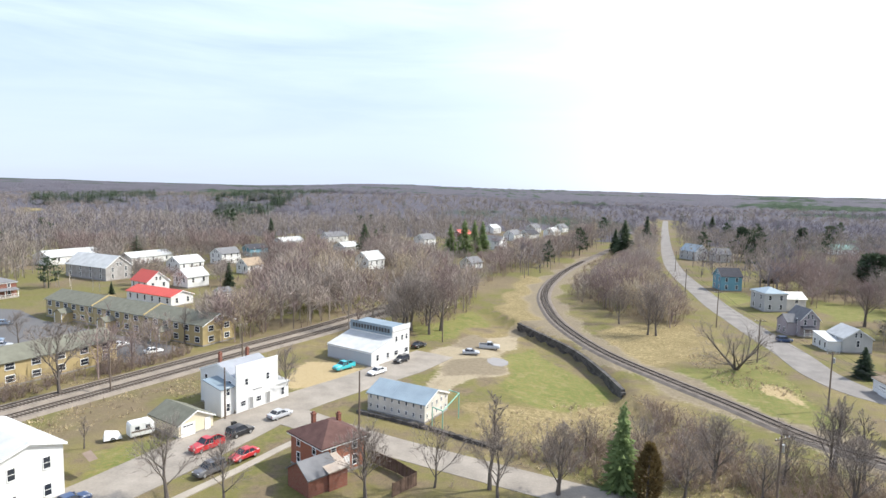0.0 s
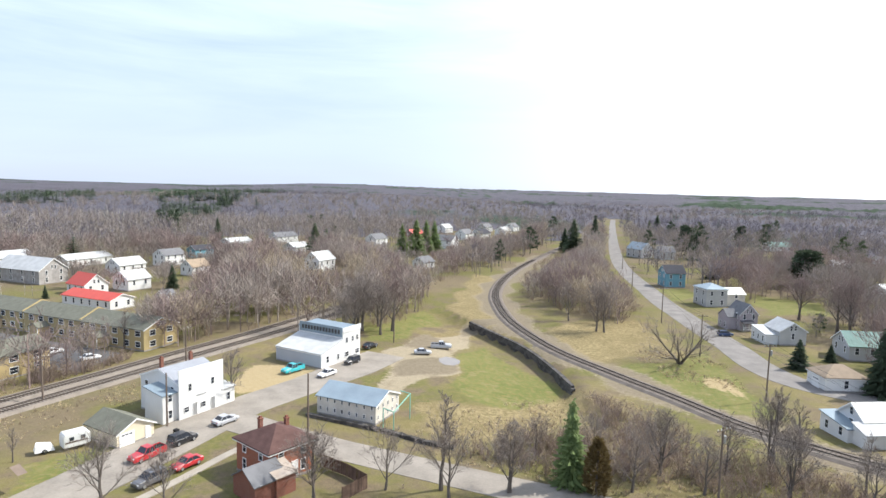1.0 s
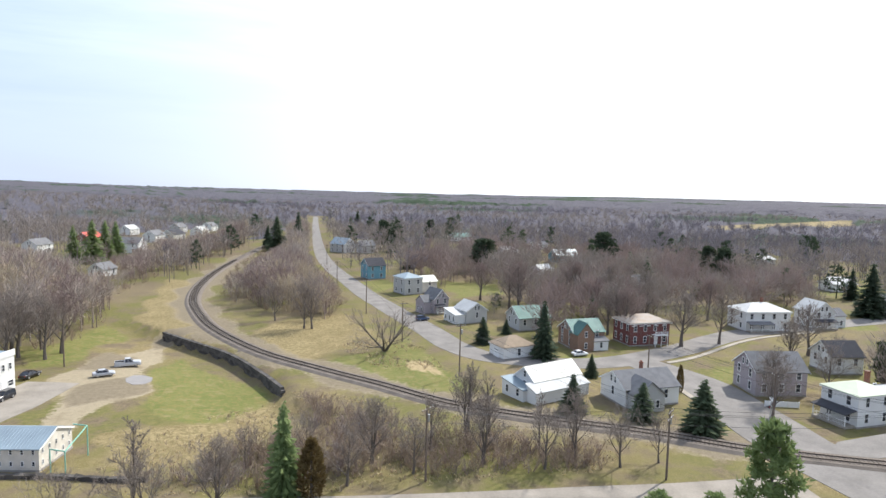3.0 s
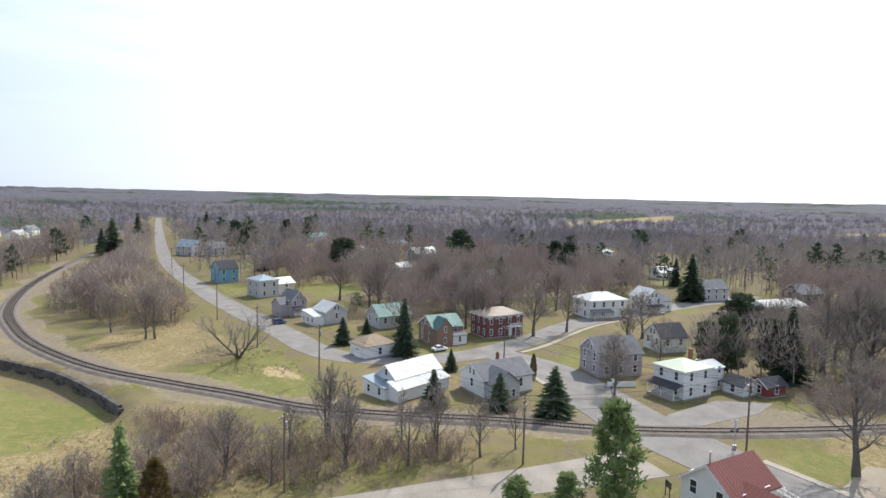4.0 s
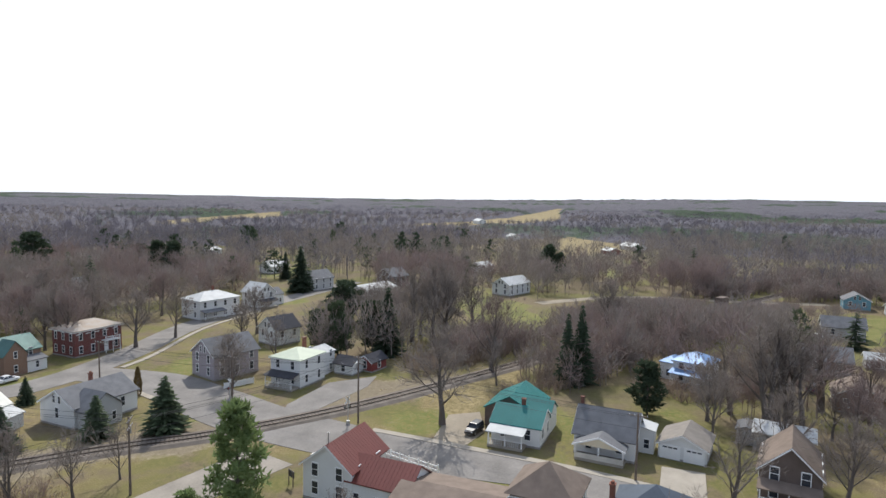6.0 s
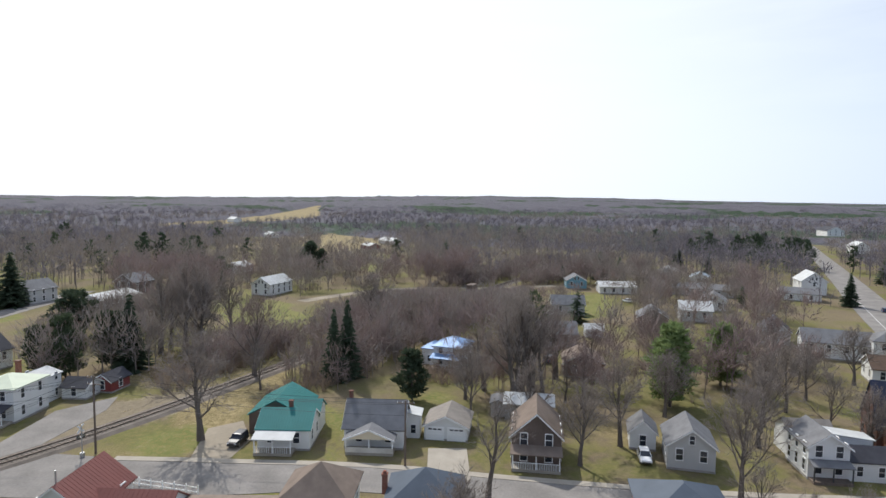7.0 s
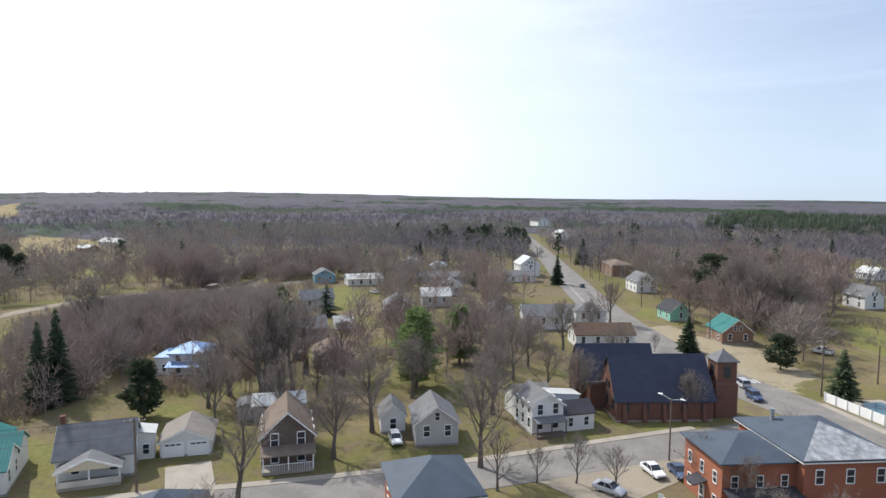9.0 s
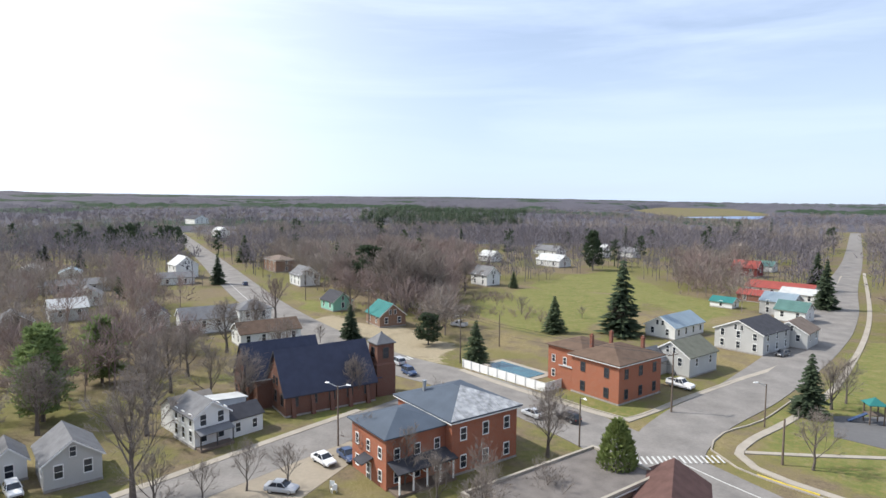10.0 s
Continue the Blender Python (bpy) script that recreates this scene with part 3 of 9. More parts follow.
def strip(name, label, pts, width, lift, material, category="road", step=3.0, crown=0.0, ends=None):
    """A road, path or pavement: a slab that follows the ground."""
    c = spline(pts, step)
    n = normals(c)
    wid = np.interp(np.linspace(0, 1, len(c)), np.linspace(0, 1, len(width)), width) if isinstance(width, (list, tuple)) else np.full(len(c), width)
    rows = []
    for k, s in enumerate((-0.5, -0.5, 0.0, 0.5, 0.5)):
        q = c + n * (wid * s)[:, None]
        z = terrain(q[:, 0], q[:, 1]) + (lift + (crown if k == 2 else 0) if 0 < k < 4 else -0.15)
        rows.append(np.column_stack([q, z]))
    verts = np.stack(rows, 1).reshape(-1, 3)
    faces = [(5 * k + j, 5 * k + j + 1, 5 * k + j + 6, 5 * k + j + 5) for k in range(len(c) - 1) for j in range(4)]
    faces = [f[::-1] for f in faces]
    ob = new(name, mesh_ob(name, verts, [f[::-1] for f in faces], material))
    return tagged(ob, label, category, kind="structure")


def slab(name, label, poly, lift, material, category="car park"):
    b = Build()
    n = len(poly)
    top = [(x, y, height(x, y) + lift) for x, y in poly]
    low = [(x, y, height(x, y) - 0.15) for x, y in poly]
    area = sum(a[0] * c[1] - c[0] * a[1] for a, c in zip(poly, poly[1:] + poly[:1]))
    idx = list(range(n)) if area > 0 else list(range(n))[::-1]
    b.add(top + low, [tuple(idx)] + [(k, (k + 1) % n, n + (k + 1) % n, n + k) for k in range(n)])
    return tagged(b.done(name, material), label, category, kind="structure")


strip("road_1", "worn grey asphalt road beside the railway curve", [(196, 832), (137, 583), (83, 342), (68, 229), (65, 185), (64, 150), (63, 130), (68, 117), (86, 106.5), (110, 108), (140, 115.5), (169, 116), (240, 112)], [6.4, 6.4, 6.6, 7.0, 7.4, 8, 8, 8], 0.05, M["asphalt"], crown=0.06)
strip("road_2", "pale worn asphalt street over the level crossing", [(96, 104), (96, 88), (92, 76), (85, 58), (82, 44), (80.5, 34), (79.5, 22), (79.2, 8), (76, -5), (72, -16), (66.5, -40), (63, -61), (60, -76), (57, -96)], [9, 12, 13, 12, 9, 8, 8, 8, 8, 8, 8], 0.062, M["asphalt"], crown=0.06)
strip("road_3", "wide pale asphalt main road", [(494, -361), (288, -227), (209, -175), (148, -136), (105, -113), (80, -103), (60, -99), (45, -94), (34, -89), (22, -82), (6, -72)], [10, 10, 11, 12, 13, 13, 12, 11], 0.074, M["asphalt"], crown=0.06)
strip("road_4", "long straight asphalt street to the lake", [(12, -66), (19, -82), (18, -98), (11, -122), (2, -165), (-5, -220), (-10, -290), (-23, -440), (-46, -786)], [9, 13, 11, 9.5, 9.5, 9.5, 9.5], 0.086, M["asphalt"], crown=0.06)
strip("road_5", "pale asphalt lane below the railway", [(-38, 90), (-24, 83), (-6, 75.5), (19, 66), (44, 57.8), (61, 51.8), (73, 48)], [7, 6, 6, 6, 6, 7, 9], 0.05, M["dusty"], crown=0.04)
strip("road_6", "pale dusty asphalt street with parked cars", [(-60, 44), (-54, 57), (-49, 70), (-44.5, 84), (-40, 96), (-34, 106), (-27, 118), (-20, 132)], [9, 9, 9.5, 10, 9, 9, 11, 10], 0.068, M["dusty"], crown=0.05)
strip("road_7", "pale gravel lane beside the far track", [(215, 30), (226, 20), (240, 4), (246, -18), (246, -45), (252, -70)], 5.0, 0.05, M["gravel"])
slab("puddle", "shallow muddy puddle on the gravel lot", [(-8, 131), (-6.6, 133.4), (-4.6, 133.2), (-3.2, 131.4), (-3.4, 128.6), (-4.6, 126.6), (-6.6, 126.3), (-7.8, 128.4)], 0.02, M["puddle"], "puddle")
slab("car_park_1", "dark asphalt car park of the apartments", [(-152, 155.5), (-143, 155), (-127.6, 144.5), (-77.4, 126), (-77.9, 112.3), (-84, 113), (-95, 119), (-107, 121), (-113, 113), (-160, 130)], 0.05, M["asphaltlot"])
slab("car_park_2", "pale gravel yard beside the brick house", [(66, -43), (63, -57), (60.3, -66.2), (54, -64), (52, -46)], 0.045, M["gravel"])
slab("driveway_1", "grey gravel yard beside the white house", [(92.8, 57), (106.6, 56), (113.6, 49), (106.6, 48), (90.4, 51.2), (86, 55)], 0.045, M["asphalt"], "driveway")
slab("driveway_2", "concrete driveway to the double garage", [(87, -4.0), (86.6, -9.5), (75, -8.5), (76, -3)], 0.1, M["concrete"], "driveway")
slab("driveway_3", "pale gravel driveway beside the teal roof", [(97, 29.1), (100, 24.5), (91.9, 21.7), (84, 23.5), (84, 28.4)], 0.045, M["gravel"], "driveway")
slab("playground", "dark safety surface of the playground", [(-0.8, -113), (-9.3, -117.5), (-14, -106), (-7.9, -101), (-0.5, -102.9)], 0.045, M["asphaltlot"], "playground")


# ---- railway ----
def track(name, label, pts, lift=0.0, bed_m="ballast"):
    c = spline(pts, 2.0)
    n = normals(c)
    z0 = terrain(c[:, 0], c[:, 1])
    bed = Build()
    prof = [(-3.1, -0.3), (-1.85, 0.37), (1.85, 0.37), (3.1, -0.3)]
    ring = [[(*(p + q * s), z + h + lift) for s, h in prof] for p, q, z in zip(c, n, z0)]
    bed.add([v for r in ring for v in r], [(4 * k + j, 4 * k + j + 4, 4 * k + j + 5, 4 * k + j + 1) for k in range(len(c) - 1) for j in range(3)])
    root = tagged(bed.done(name, M[bed_m]), label, "railway track", kind="structure")
    for side in (-0.755, 0.755):
        r = Build()
        prof = [(-0.045, 0.40), (-0.045, 0.56), (0.045, 0.56), (0.045, 0.40)]
        ring = [[(*(p + q * (side + s)), z + h + lift) for s, h in prof] for p, q, z in zip(c, n, z0)]
        r.add([v for k in ring for v in k], [(4 * k + j, 4 * k + j + 4, 4 * k + (j + 1) % 4 + 4, 4 * k + (j + 1) % 4) for k in range(len(c) - 1) for j in range(4)])
        r.done("rail", M["rail"], root)
    return root, c, n, z0


TIE_MESH = mesh_ob("tie", box_v(-1.3, 1.3, -0.12, 0.12, 0.0, 0.18), BOX_F, M["tie"])


def ties(root, c, n, z0, near, lift=0.0):
    """Single ties where the path comes nearest (near: a test of x, y), the rest in one mesh."""
    d = np.r_[0, np.cumsum(np.linalg.norm(np.diff(c, axis=0), axis=1))]
    rest, rng, count = Build(), random.Random(5), 0
    for s in np.arange(0.3, d[-1], 0.6):
        x, y = np.interp(s, d, c[:, 0]), np.interp(s, d, c[:, 1])
        if math.hypot(x, y) > 330:
            continue
        nx, ny = np.interp(s, d, n[:, 0]), np.interp(s, d, n[:, 1])
        z = float(np.interp(s, d, z0)) + 0.23 + lift
        m = pose(x, y, z, 0, 0, math.degrees(math.atan2(ny, nx)) + rng.uniform(-1.5, 1.5))
        if near(x, y) and count < 290:
            ob = new("tie", TIE_MESH)
            ob.parent, ob.matrix_basis = root, m
            count += 1
        else:
            rest.add([tuple(m @ Vector(v)) for v in box_v(-1.3, 1.3, -0.12, 0.12, 0.0, 0.18)], BOX_F)
    if rest.v:
        tagged(rest.done("far_ties", M["tie"], root), kind="stuff")


MAIN = track("track_1", "single railway track on grey ballast, curving through town", [(120, 570), (78, 454), (42, 350), (23.6, 292), (13, 248), (8.6, 215.6), (8.8, 190), (11.5, 166.6), (18.8, 140.6), (28.7, 121.4), (36.1, 108.7), (43.5, 95.0), (51.6, 85.6), (59.8, 77.7), (68, 69.8), (77.6, 59.2), (90.4, 48.8), (102.3, 40.8), (113.5, 34.0), (132.0, 23.2), (160, 7.5), (187, -8.3), (215, -23.5), (245, -42), (300, -78), (380, -130)])
SIDE = track("track_2", "railway track on ballast along the scrub", [(-98, 38), (-82.5, 77), (-75.8, 92), (-67.5, 110), (-59.5, 128), (-50.5, 147), (-39, 175), (-28, 200)], 0.0, "ballasttan")
SIDE2 = track("track_3", "second railway track on ballast along the scrub", [(-103, 40), (-87.2, 78.8), (-80.4, 94), (-72, 112), (-64, 130), (-55, 149.4), (-44, 177), (-33, 202)], 0.0, "ballasttan")


ties(*MAIN, near=lambda x, y: 25 < x < 140 and y < 130)
for other in (SIDE, SIDE2):
    ties(*other, near=lambda x, y: False)


def wall_stones():
    """Retaining wall of rough dark blocks."""
    root = tagged(new("wall_retaining"), "dark rough stone retaining wall below the railway", "retaining wall", kind="structure")
    rng = random.Random(9)
    c = WALL_LINE
    d = np.r_[0, np.cumsum(np.linalg.norm(np.diff(c, axis=0), axis=1))]
    shapes = []
    for k in range(6):
        vs = [(x + rng.uniform(-0.05, 0.05), y + rng.uniform(-0.08, 0.04), z + rng.uniform(-0.04, 0.04)) for x, y, z in box_v(-0.58, 0.58, -0.45, 0.35, 0, 0.52)]
        shapes.append(mesh_ob("stone", vs, BOX_F, M["wallstone"]))
    for row in range(5):
        for s in np.arange(0.6 + 0.5 * (row % 2), d[-1], 1.2):
            x, y = np.interp(s, d, c[:, 0]), np.interp(s, d, c[:, 1])
            x2, y2 = np.interp(s + 0.5, d, c[:, 0]), np.interp(s + 0.5, d, c[:, 1])
            ob = new("stone", shapes[rng.randrange(6)])
            ob.parent = root
            ob.matrix_basis = pose(x, y, -DROP - 0.15 + row * 0.5, 0, 0, math.degrees(math.atan2(y2 - y, x2 - x)) + rng.uniform(-4, 4))


wall_stones()


def low_wall():
    """Low bank of dark rough stones beside the lane."""
    root = tagged(new("wall_low"), "low dark stone bank between the yard and the lane", "low wall", kind="structure")
    rng = random.Random(12)
    # the stretch west of x -16 stands in for shadow along the building's foot
    c = spline([(-27.5, 93.4), (-16, 88.6), (-12.4, 86.8), (-7.6, 84.2), (-3, 82.4)], 1.0)
    shapes = []
    for k in range(4):
        vs = [(x + rng.uniform(-0.12, 0.12), y + rng.uniform(-0.1, 0.1), z + rng.uniform(-0.08, 0.08)) for x, y, z in box_v(-0.55, 0.55, -0.35, 0.35, -0.2, 0.55)]
        shapes.append(mesh_ob("stone", vs, BOX_F, M["wallstone"]))
    for p, q in zip(c[:-1], c[1:]):
        ob = new("stone", shapes[rng.randrange(4)])
        ob.parent = root
        ob.matrix_basis = pose(p[0], p[1], 0, 0, 0, math.degrees(math.atan2(q[1] - p[1], q[0] - p[0])) + rng.uniform(-8, 8))


low_wall()


# ---- building kit ----
def frame_mesh(w, h, material):
    b = Build()
    t = 0.09
    b.box(-w / 2 - t, -w / 2, -0.07, 0.03, -t, h + t).box(w / 2, w / 2 + t, -0.07, 0.03, -t, h + t)
    b.box(-w / 2, w / 2, -0.07, 0.03, h, h + t * 1.5).box(-w / 2 - 0.04, w / 2 + 0.04, -0.11, 0.03, -t, 0)
    b.box(-w / 2, w / 2, -0.045, 0.0, h / 2 - 0.03, h / 2 + 0.03)
    return mesh_ob("window_frame", b.v, b.f, material)


WIN_FRAME = {("trim", "tall"): frame_mesh(0.85, 1.5, M["trim"]), ("trim", "wide"): frame_mesh(1.5, 1.2, M["trim"]), ("darktrim", "tall"): frame_mesh(0.85, 1.5, M["darktrim"]), ("darktrim", "wide"): frame_mesh(1.5, 1.2, M["darktrim"])}
PANE = {"tall": mesh_ob("pane", box_v(-0.425, 0.425, -0.02, 0.01, 0, 1.5), BOX_F, M["glass"]), "wide": mesh_ob("pane", box_v(-0.75, 0.75, -0.02, 0.01, 0, 1.2), BOX_F, M["glass"])}


def window(root, x, y, z, turn, size="tall", trim="trim", s=1.0):
    """A sash window whose outer side faces local -y before the turn."""
    w = new("window", WIN_FRAME[trim, size])
    w.parent, w.matrix_basis = root, pose(x, y, z, 0, 0, turn) @ Matrix.Diagonal((s, 1, s, 1))
    p = new("pane", PANE[size])
    p.parent = w
    return w


def door_part(root, x, y, z, turn, material, w=0.95, h=2.05):
    b = Build()
    b.box(-w / 2 - 0.1, -w / 2, -0.08, 0.02, 0, h + 0.1).box(w / 2, w / 2 + 0.1, -0.08, 0.02, 0, h + 0.1).box(-w / 2, w / 2, -0.08, 0.02, h, h + 0.1)
    d = b.done("door", M["trim"], root)
    d.matrix_basis = pose(x, y, z, 0, 0, turn)
    Build().box(-w / 2, w / 2, -0.035, 0.02, 0, h).done("door_leaf", material, d)
    Build().box(w / 2 - 0.14, w / 2 - 0.09, -0.09, -0.03, 1.0, 1.06).done("handle", M["galv"], d)
    return d


def garage_door(root, x, y, z, turn, w=2.5, h=2.1):
    b = Build()
    b.box(-w / 2 - 0.12, -w / 2, -0.08, 0.02, 0, h + 0.12).box(w / 2, w / 2 + 0.12, -0.08, 0.02, 0, h + 0.12).box(-w / 2, w / 2, -0.08, 0.02, h, h + 0.12)
    d = b.done("garage_door", M["trim"], root)
    d.matrix_basis = pose(x, y, z, 0, 0, turn)
    for k in range(4):
        Build().box(-w / 2, w / 2, -0.04, 0.01, k * h / 4 + 0.015, (k + 1) * h / 4).done("panel", M["trim"], d)
    for k in range(3):
        Build().box(-w / 2 + 0.2 + k * (w - 0.4) / 3 + 0.08, -w / 2 + 0.2 + (k + 1) * (w - 0.4) / 3 - 0.08, -0.055, -0.03, h * 0.82, h * 0.93).done("pane", M["glass"], d)


def prism(w, d, eave, rise, kind, ridge):
    """Walls up to the roof's underside. kind: gable, hip, flat, shed."""
    x, y = w / 2, d / 2
    b = Build()
    if kind == "gable":
        if ridge == "x":
            b.add([(-x, -y, -0.4), (x, -y, -0.4), (x, y, -0.4), (-x, y, -0.4), (-x, -y, eave), (x, -y, eave), (x, y, eave), (-x, y, eave), (-x, 0, eave + rise), (x, 0, eave + rise)],
                  [(0, 1, 5, 4), (2, 3, 7, 6), (1, 2, 6, 9, 5), (3, 0, 4, 8, 7), (4, 5, 9, 8), (6, 7, 8, 9)])
        else:
            b.add([(-x, -y, -0.4), (x, -y, -0.4), (x, y, -0.4), (-x, y, -0.4), (-x, -y, eave), (x, -y, eave), (x, y, eave), (-x, y, eave), (0, -y, eave + rise), (0, y, eave + rise)],
                  [(1, 2, 6, 5), (3, 0, 4, 7), (0, 1, 5, 8, 4), (2, 3, 7, 9, 6), (4, 8, 9, 7), (5, 6, 9, 8)])
    elif kind == "shed":
        b.add([(-x, -y, -0.4), (x, -y, -0.4), (x, y, -0.4), (-x, y, -0.4), (-x, -y, eave), (x, -y, eave), (x, y, eave + rise), (-x, y, eave + rise)], BOX_F)
    else:
        b.box(-x, x, -y, y, -0.4, eave)
    return b


def sheet(b, corners, thick=0.14):
    """A roof plane with thickness, from its upper corners."""
    n = len(corners)
    low = [(x, y, z - thick) for x, y, z in corners]
    b.add(list(corners) + low, [tuple(range(n)), tuple(range(2 * n - 1, n - 1, -1))] + [(k, (k + 1) % n, n + (k + 1) % n, n + k)[::-1] for k in range(n)])


def roof_part(root, w, d, eave, rise, kind, ridge, material, over=0.35, metal=False, name="roof", thick=0.15):
    """One connected roof shell with thickness; metal: the spacing of its raised seams."""
    x, y = w / 2 + over, d / 2 + over
    b = Build()
    if kind == "hip":
        e, t = eave + 0.1, eave + rise + 0.1
        if x >= y:
            r = x - y
            top = [(-x, -y, e), (x, -y, e), (x, y, e), (-x, y, e), (-r, 0, t), (r + 0.001, 0, t)]
            fs = [(0, 1, 5, 4), (1, 2, 5), (2, 3, 4, 5), (3, 0, 4)]
        else:
            r = y - x
            top = [(-x, -y, e), (x, -y, e), (x, y, e), (-x, y, e), (0, -r, t), (0, r, t)]
            fs = [(0, 1, 4), (1, 2, 5, 4), (2, 3, 5), (3, 0, 4, 5)]
        low = [(u, v, z - thick) for u, v, z in top[:4]]
        b.add(top + low, fs + [(0, 6, 7, 1), (1, 7, 8, 2), (2, 8, 9, 3), (3, 9, 6, 0), (9, 8, 7, 6)])
        return b.done(name, material, root)
    # profile across (u, z), swept along the eaves with seams
    span, run = (y, x) if ridge == "x" else (x, y)
    if kind == "gable":
        half = (d if ridge == "x" else w) / 2
        e, t = eave - rise * over / half + 0.16, eave + rise + 0.16
        prof = [(-span, e), (0.0, t), (span, e)]
    elif kind == "shed":
        g = rise / d
        prof = [(-y, eave - over * g + 0.15), (y, eave + rise + over * g + 0.15)]
    else:
        prof = [(-span, eave + 0.16), (span, eave + 0.16)]
    sweep = [(-run, 0.0)]
    if metal:
        gap = 0.45 if metal is True else metal
        n = max(2, int(2 * run / gap))
        for k in range(1, n):
            c = -run + 2 * run * k / n
            sweep += [(c - 0.03, 0.0), (c - 0.015, 0.022), (c + 0.015, 0.022), (c + 0.03, 0.0)]
    sweep.append((run, 0.0))
    m = len(prof)
    verts = []
    for s, lift in sweep:
        ring = [(u, s, z + lift) for u, z in prof] + [(u, s, z - thick) for u, z in reversed(prof)]
        verts += [(p[1], p[0], p[2]) for p in ring] if (ridge == "x" or kind == "shed") else ring
    q = 2 * m
    fs = [(q * k + j, q * k + (j + 1) % q, q * (k + 1) + (j + 1) % q, q * (k + 1) + j) for k in range(len(sweep) - 1) for j in range(q)]
    fs += [tuple(range(q)), tuple(range(q * (len(sweep) - 1), q * len(sweep)))[::-1]]
    b.add(verts, fs)
    return b.done(name, material, root)


def fascia(root, w, d, eave, rise, kind, ridge, over=0.35, board="trim"):
    """White boards at the roof's edges: a ring under a hipped roof, a bent board on each gable."""
    if kind != "gable":
        x, y = w / 2 + over - 0.06, d / 2 + over - 0.06
        b, t, z0, z1 = Build(), 0.05, eave - 0.24, eave - 0.055
        out = [(-x, -y), (x, -y), (x, y), (-x, y)]
        inn = [(-x + t, -y + t), (x - t, -y + t), (x - t, y - t), (-x + t, y - t)]
        vs = [(*p, z) for z in (z0, z1) for p in out] + [(*p, z) for z in (z0, z1) for p in inn]
        fs = []
        for k in range(4):
            j = (k + 1) % 4
            fs += [(k, j, 4 + j, 4 + k), (8 + j, 8 + k, 12 + k, 12 + j), (k, 8 + k, 8 + j, j), (4 + k, 4 + j, 12 + j, 12 + k)]
        b.add(vs, fs)
        b.done("fascia", M[board], root)
        return
    span, end = (d, w) if ridge == "x" else (w, d)
    s, e = span / 2 + over, end / 2 + over + 0.025
    drop = rise * over / (span / 2)
    for a in (-1, 1):
        prof = [(-s, eave - drop - 0.12), (0, eave + rise - 0.12), (s, eave - drop - 0.12), (s, eave - drop + 0.12), (0, eave + rise + 0.12), (-s, eave - drop + 0.12)]
        vs = [(u, a * (e - 0.05), v) for u, v in prof] + [(u, a * e, v) for u, v in prof]
        if ridge == "x":
            vs = [(v[1], v[0], v[2]) for v in vs]
        fs = [(0, 1, 4, 5), (1, 2, 3, 4), (6, 7, 10, 11), (7, 8, 9, 10)] + [(k, (k + 1) % 6, 6 + (k + 1) % 6, 6 + k) for k in range(6)]
        Build().add(vs, fs).done("fascia", M[board], root)


def stack(name, material, root, x, y, steps):
    """A square shaft of stepped half-widths: steps of (half, z)."""
    vs, fs = [], []
    for h, z in steps:
        vs += [(x - h, y - h, z), (x + h, y - h, z), (x + h, y + h, z), (x - h, y + h, z)]
    for k in range(len(steps) - 1):
        fs += [(4 * k + j, 4 * k + (j + 1) % 4, 4 * k + 4 + (j + 1) % 4, 4 * k + 4 + j) for j in range(4)]
    return piece(name, vs, fs + [(3, 2, 1, 0), tuple(range(len(vs) - 4, len(vs)))], material, root)


def chimney_part(root, x, y, z0, z1, material, s=0.55):
    return stack("chimney", material, root, x, y, [(s / 2, z0), (s / 2, z1), (s / 2 + 0.07, z1), (s / 2 + 0.07, z1 + 0.14), (s / 3, z1 + 0.14), (s / 3.4, z1 + 0.42)])


BALUSTER = mesh_ob("baluster", box_v(-0.025, 0.025, -0.02, 0.02, 0.0, 0.8), BOX_F, M["trim"])


def porch_part(root, side, w, d, a0, a1, depth, top, roof_m, posts=3, floor_z=0.45, wall_m=None):
    """A porch on one side (S, N, W, E in the building's own axes) from a0 to a1 along it."""
    turn = {"S": 0, "E": 90, "N": 180, "W": -90}[side]
    off = (d if side in "SN" else w) / 2
    f = Build().box(a0, a1, -off - depth, -off - 0.01, 0.05, floor_z).done("porch_floor", M["concrete"], root)
    r = Build()
    sheet(r, [(a0 - 0.2, -off - depth - 0.25, top), (a1 + 0.2, -off - depth - 0.25, top), (a1 + 0.2, -off - 0.01, top + 0.55), (a0 - 0.2, -off - 0.01, top + 0.55)], 0.12)
    r = r.done("porch_roof", roof_m, root)
    obs = [f, r]
    for k in range(posts):
        x = a0 + 0.15 + (a1 - a0 - 0.3) * k / max(1, posts - 1)
        obs.append(Build().box(x - 0.07, x + 0.07, -off - depth + 0.05, -off - depth + 0.19, floor_z, top - 0.1).done("post", M["trim"], root))
    for a in range(posts - 1):
        x0, x1 = a0 + 0.22 + (a1 - a0 - 0.3) * a / (posts - 1), a0 + 0.08 + (a1 - a0 - 0.3) * (a + 1) / (posts - 1)
        b = Build().box(x0, x1, -off - depth + 0.09, -off - depth + 0.15, floor_z + 0.8, floor_z + 0.88)
        rail = b.done("railing", M["trim"], root)
        obs.append(rail)
        for j in range(int((x1 - x0) / 0.3)):
            ob = new("baluster", BALUSTER)
            ob.parent = rail
            ob.matrix_basis = pose(x0 + j * 0.3 + 0.12, -off - depth + 0.12, floor_z)
    for o in obs:
        o.matrix_basis = pose(0, 0, 0, 0, 0, turn)


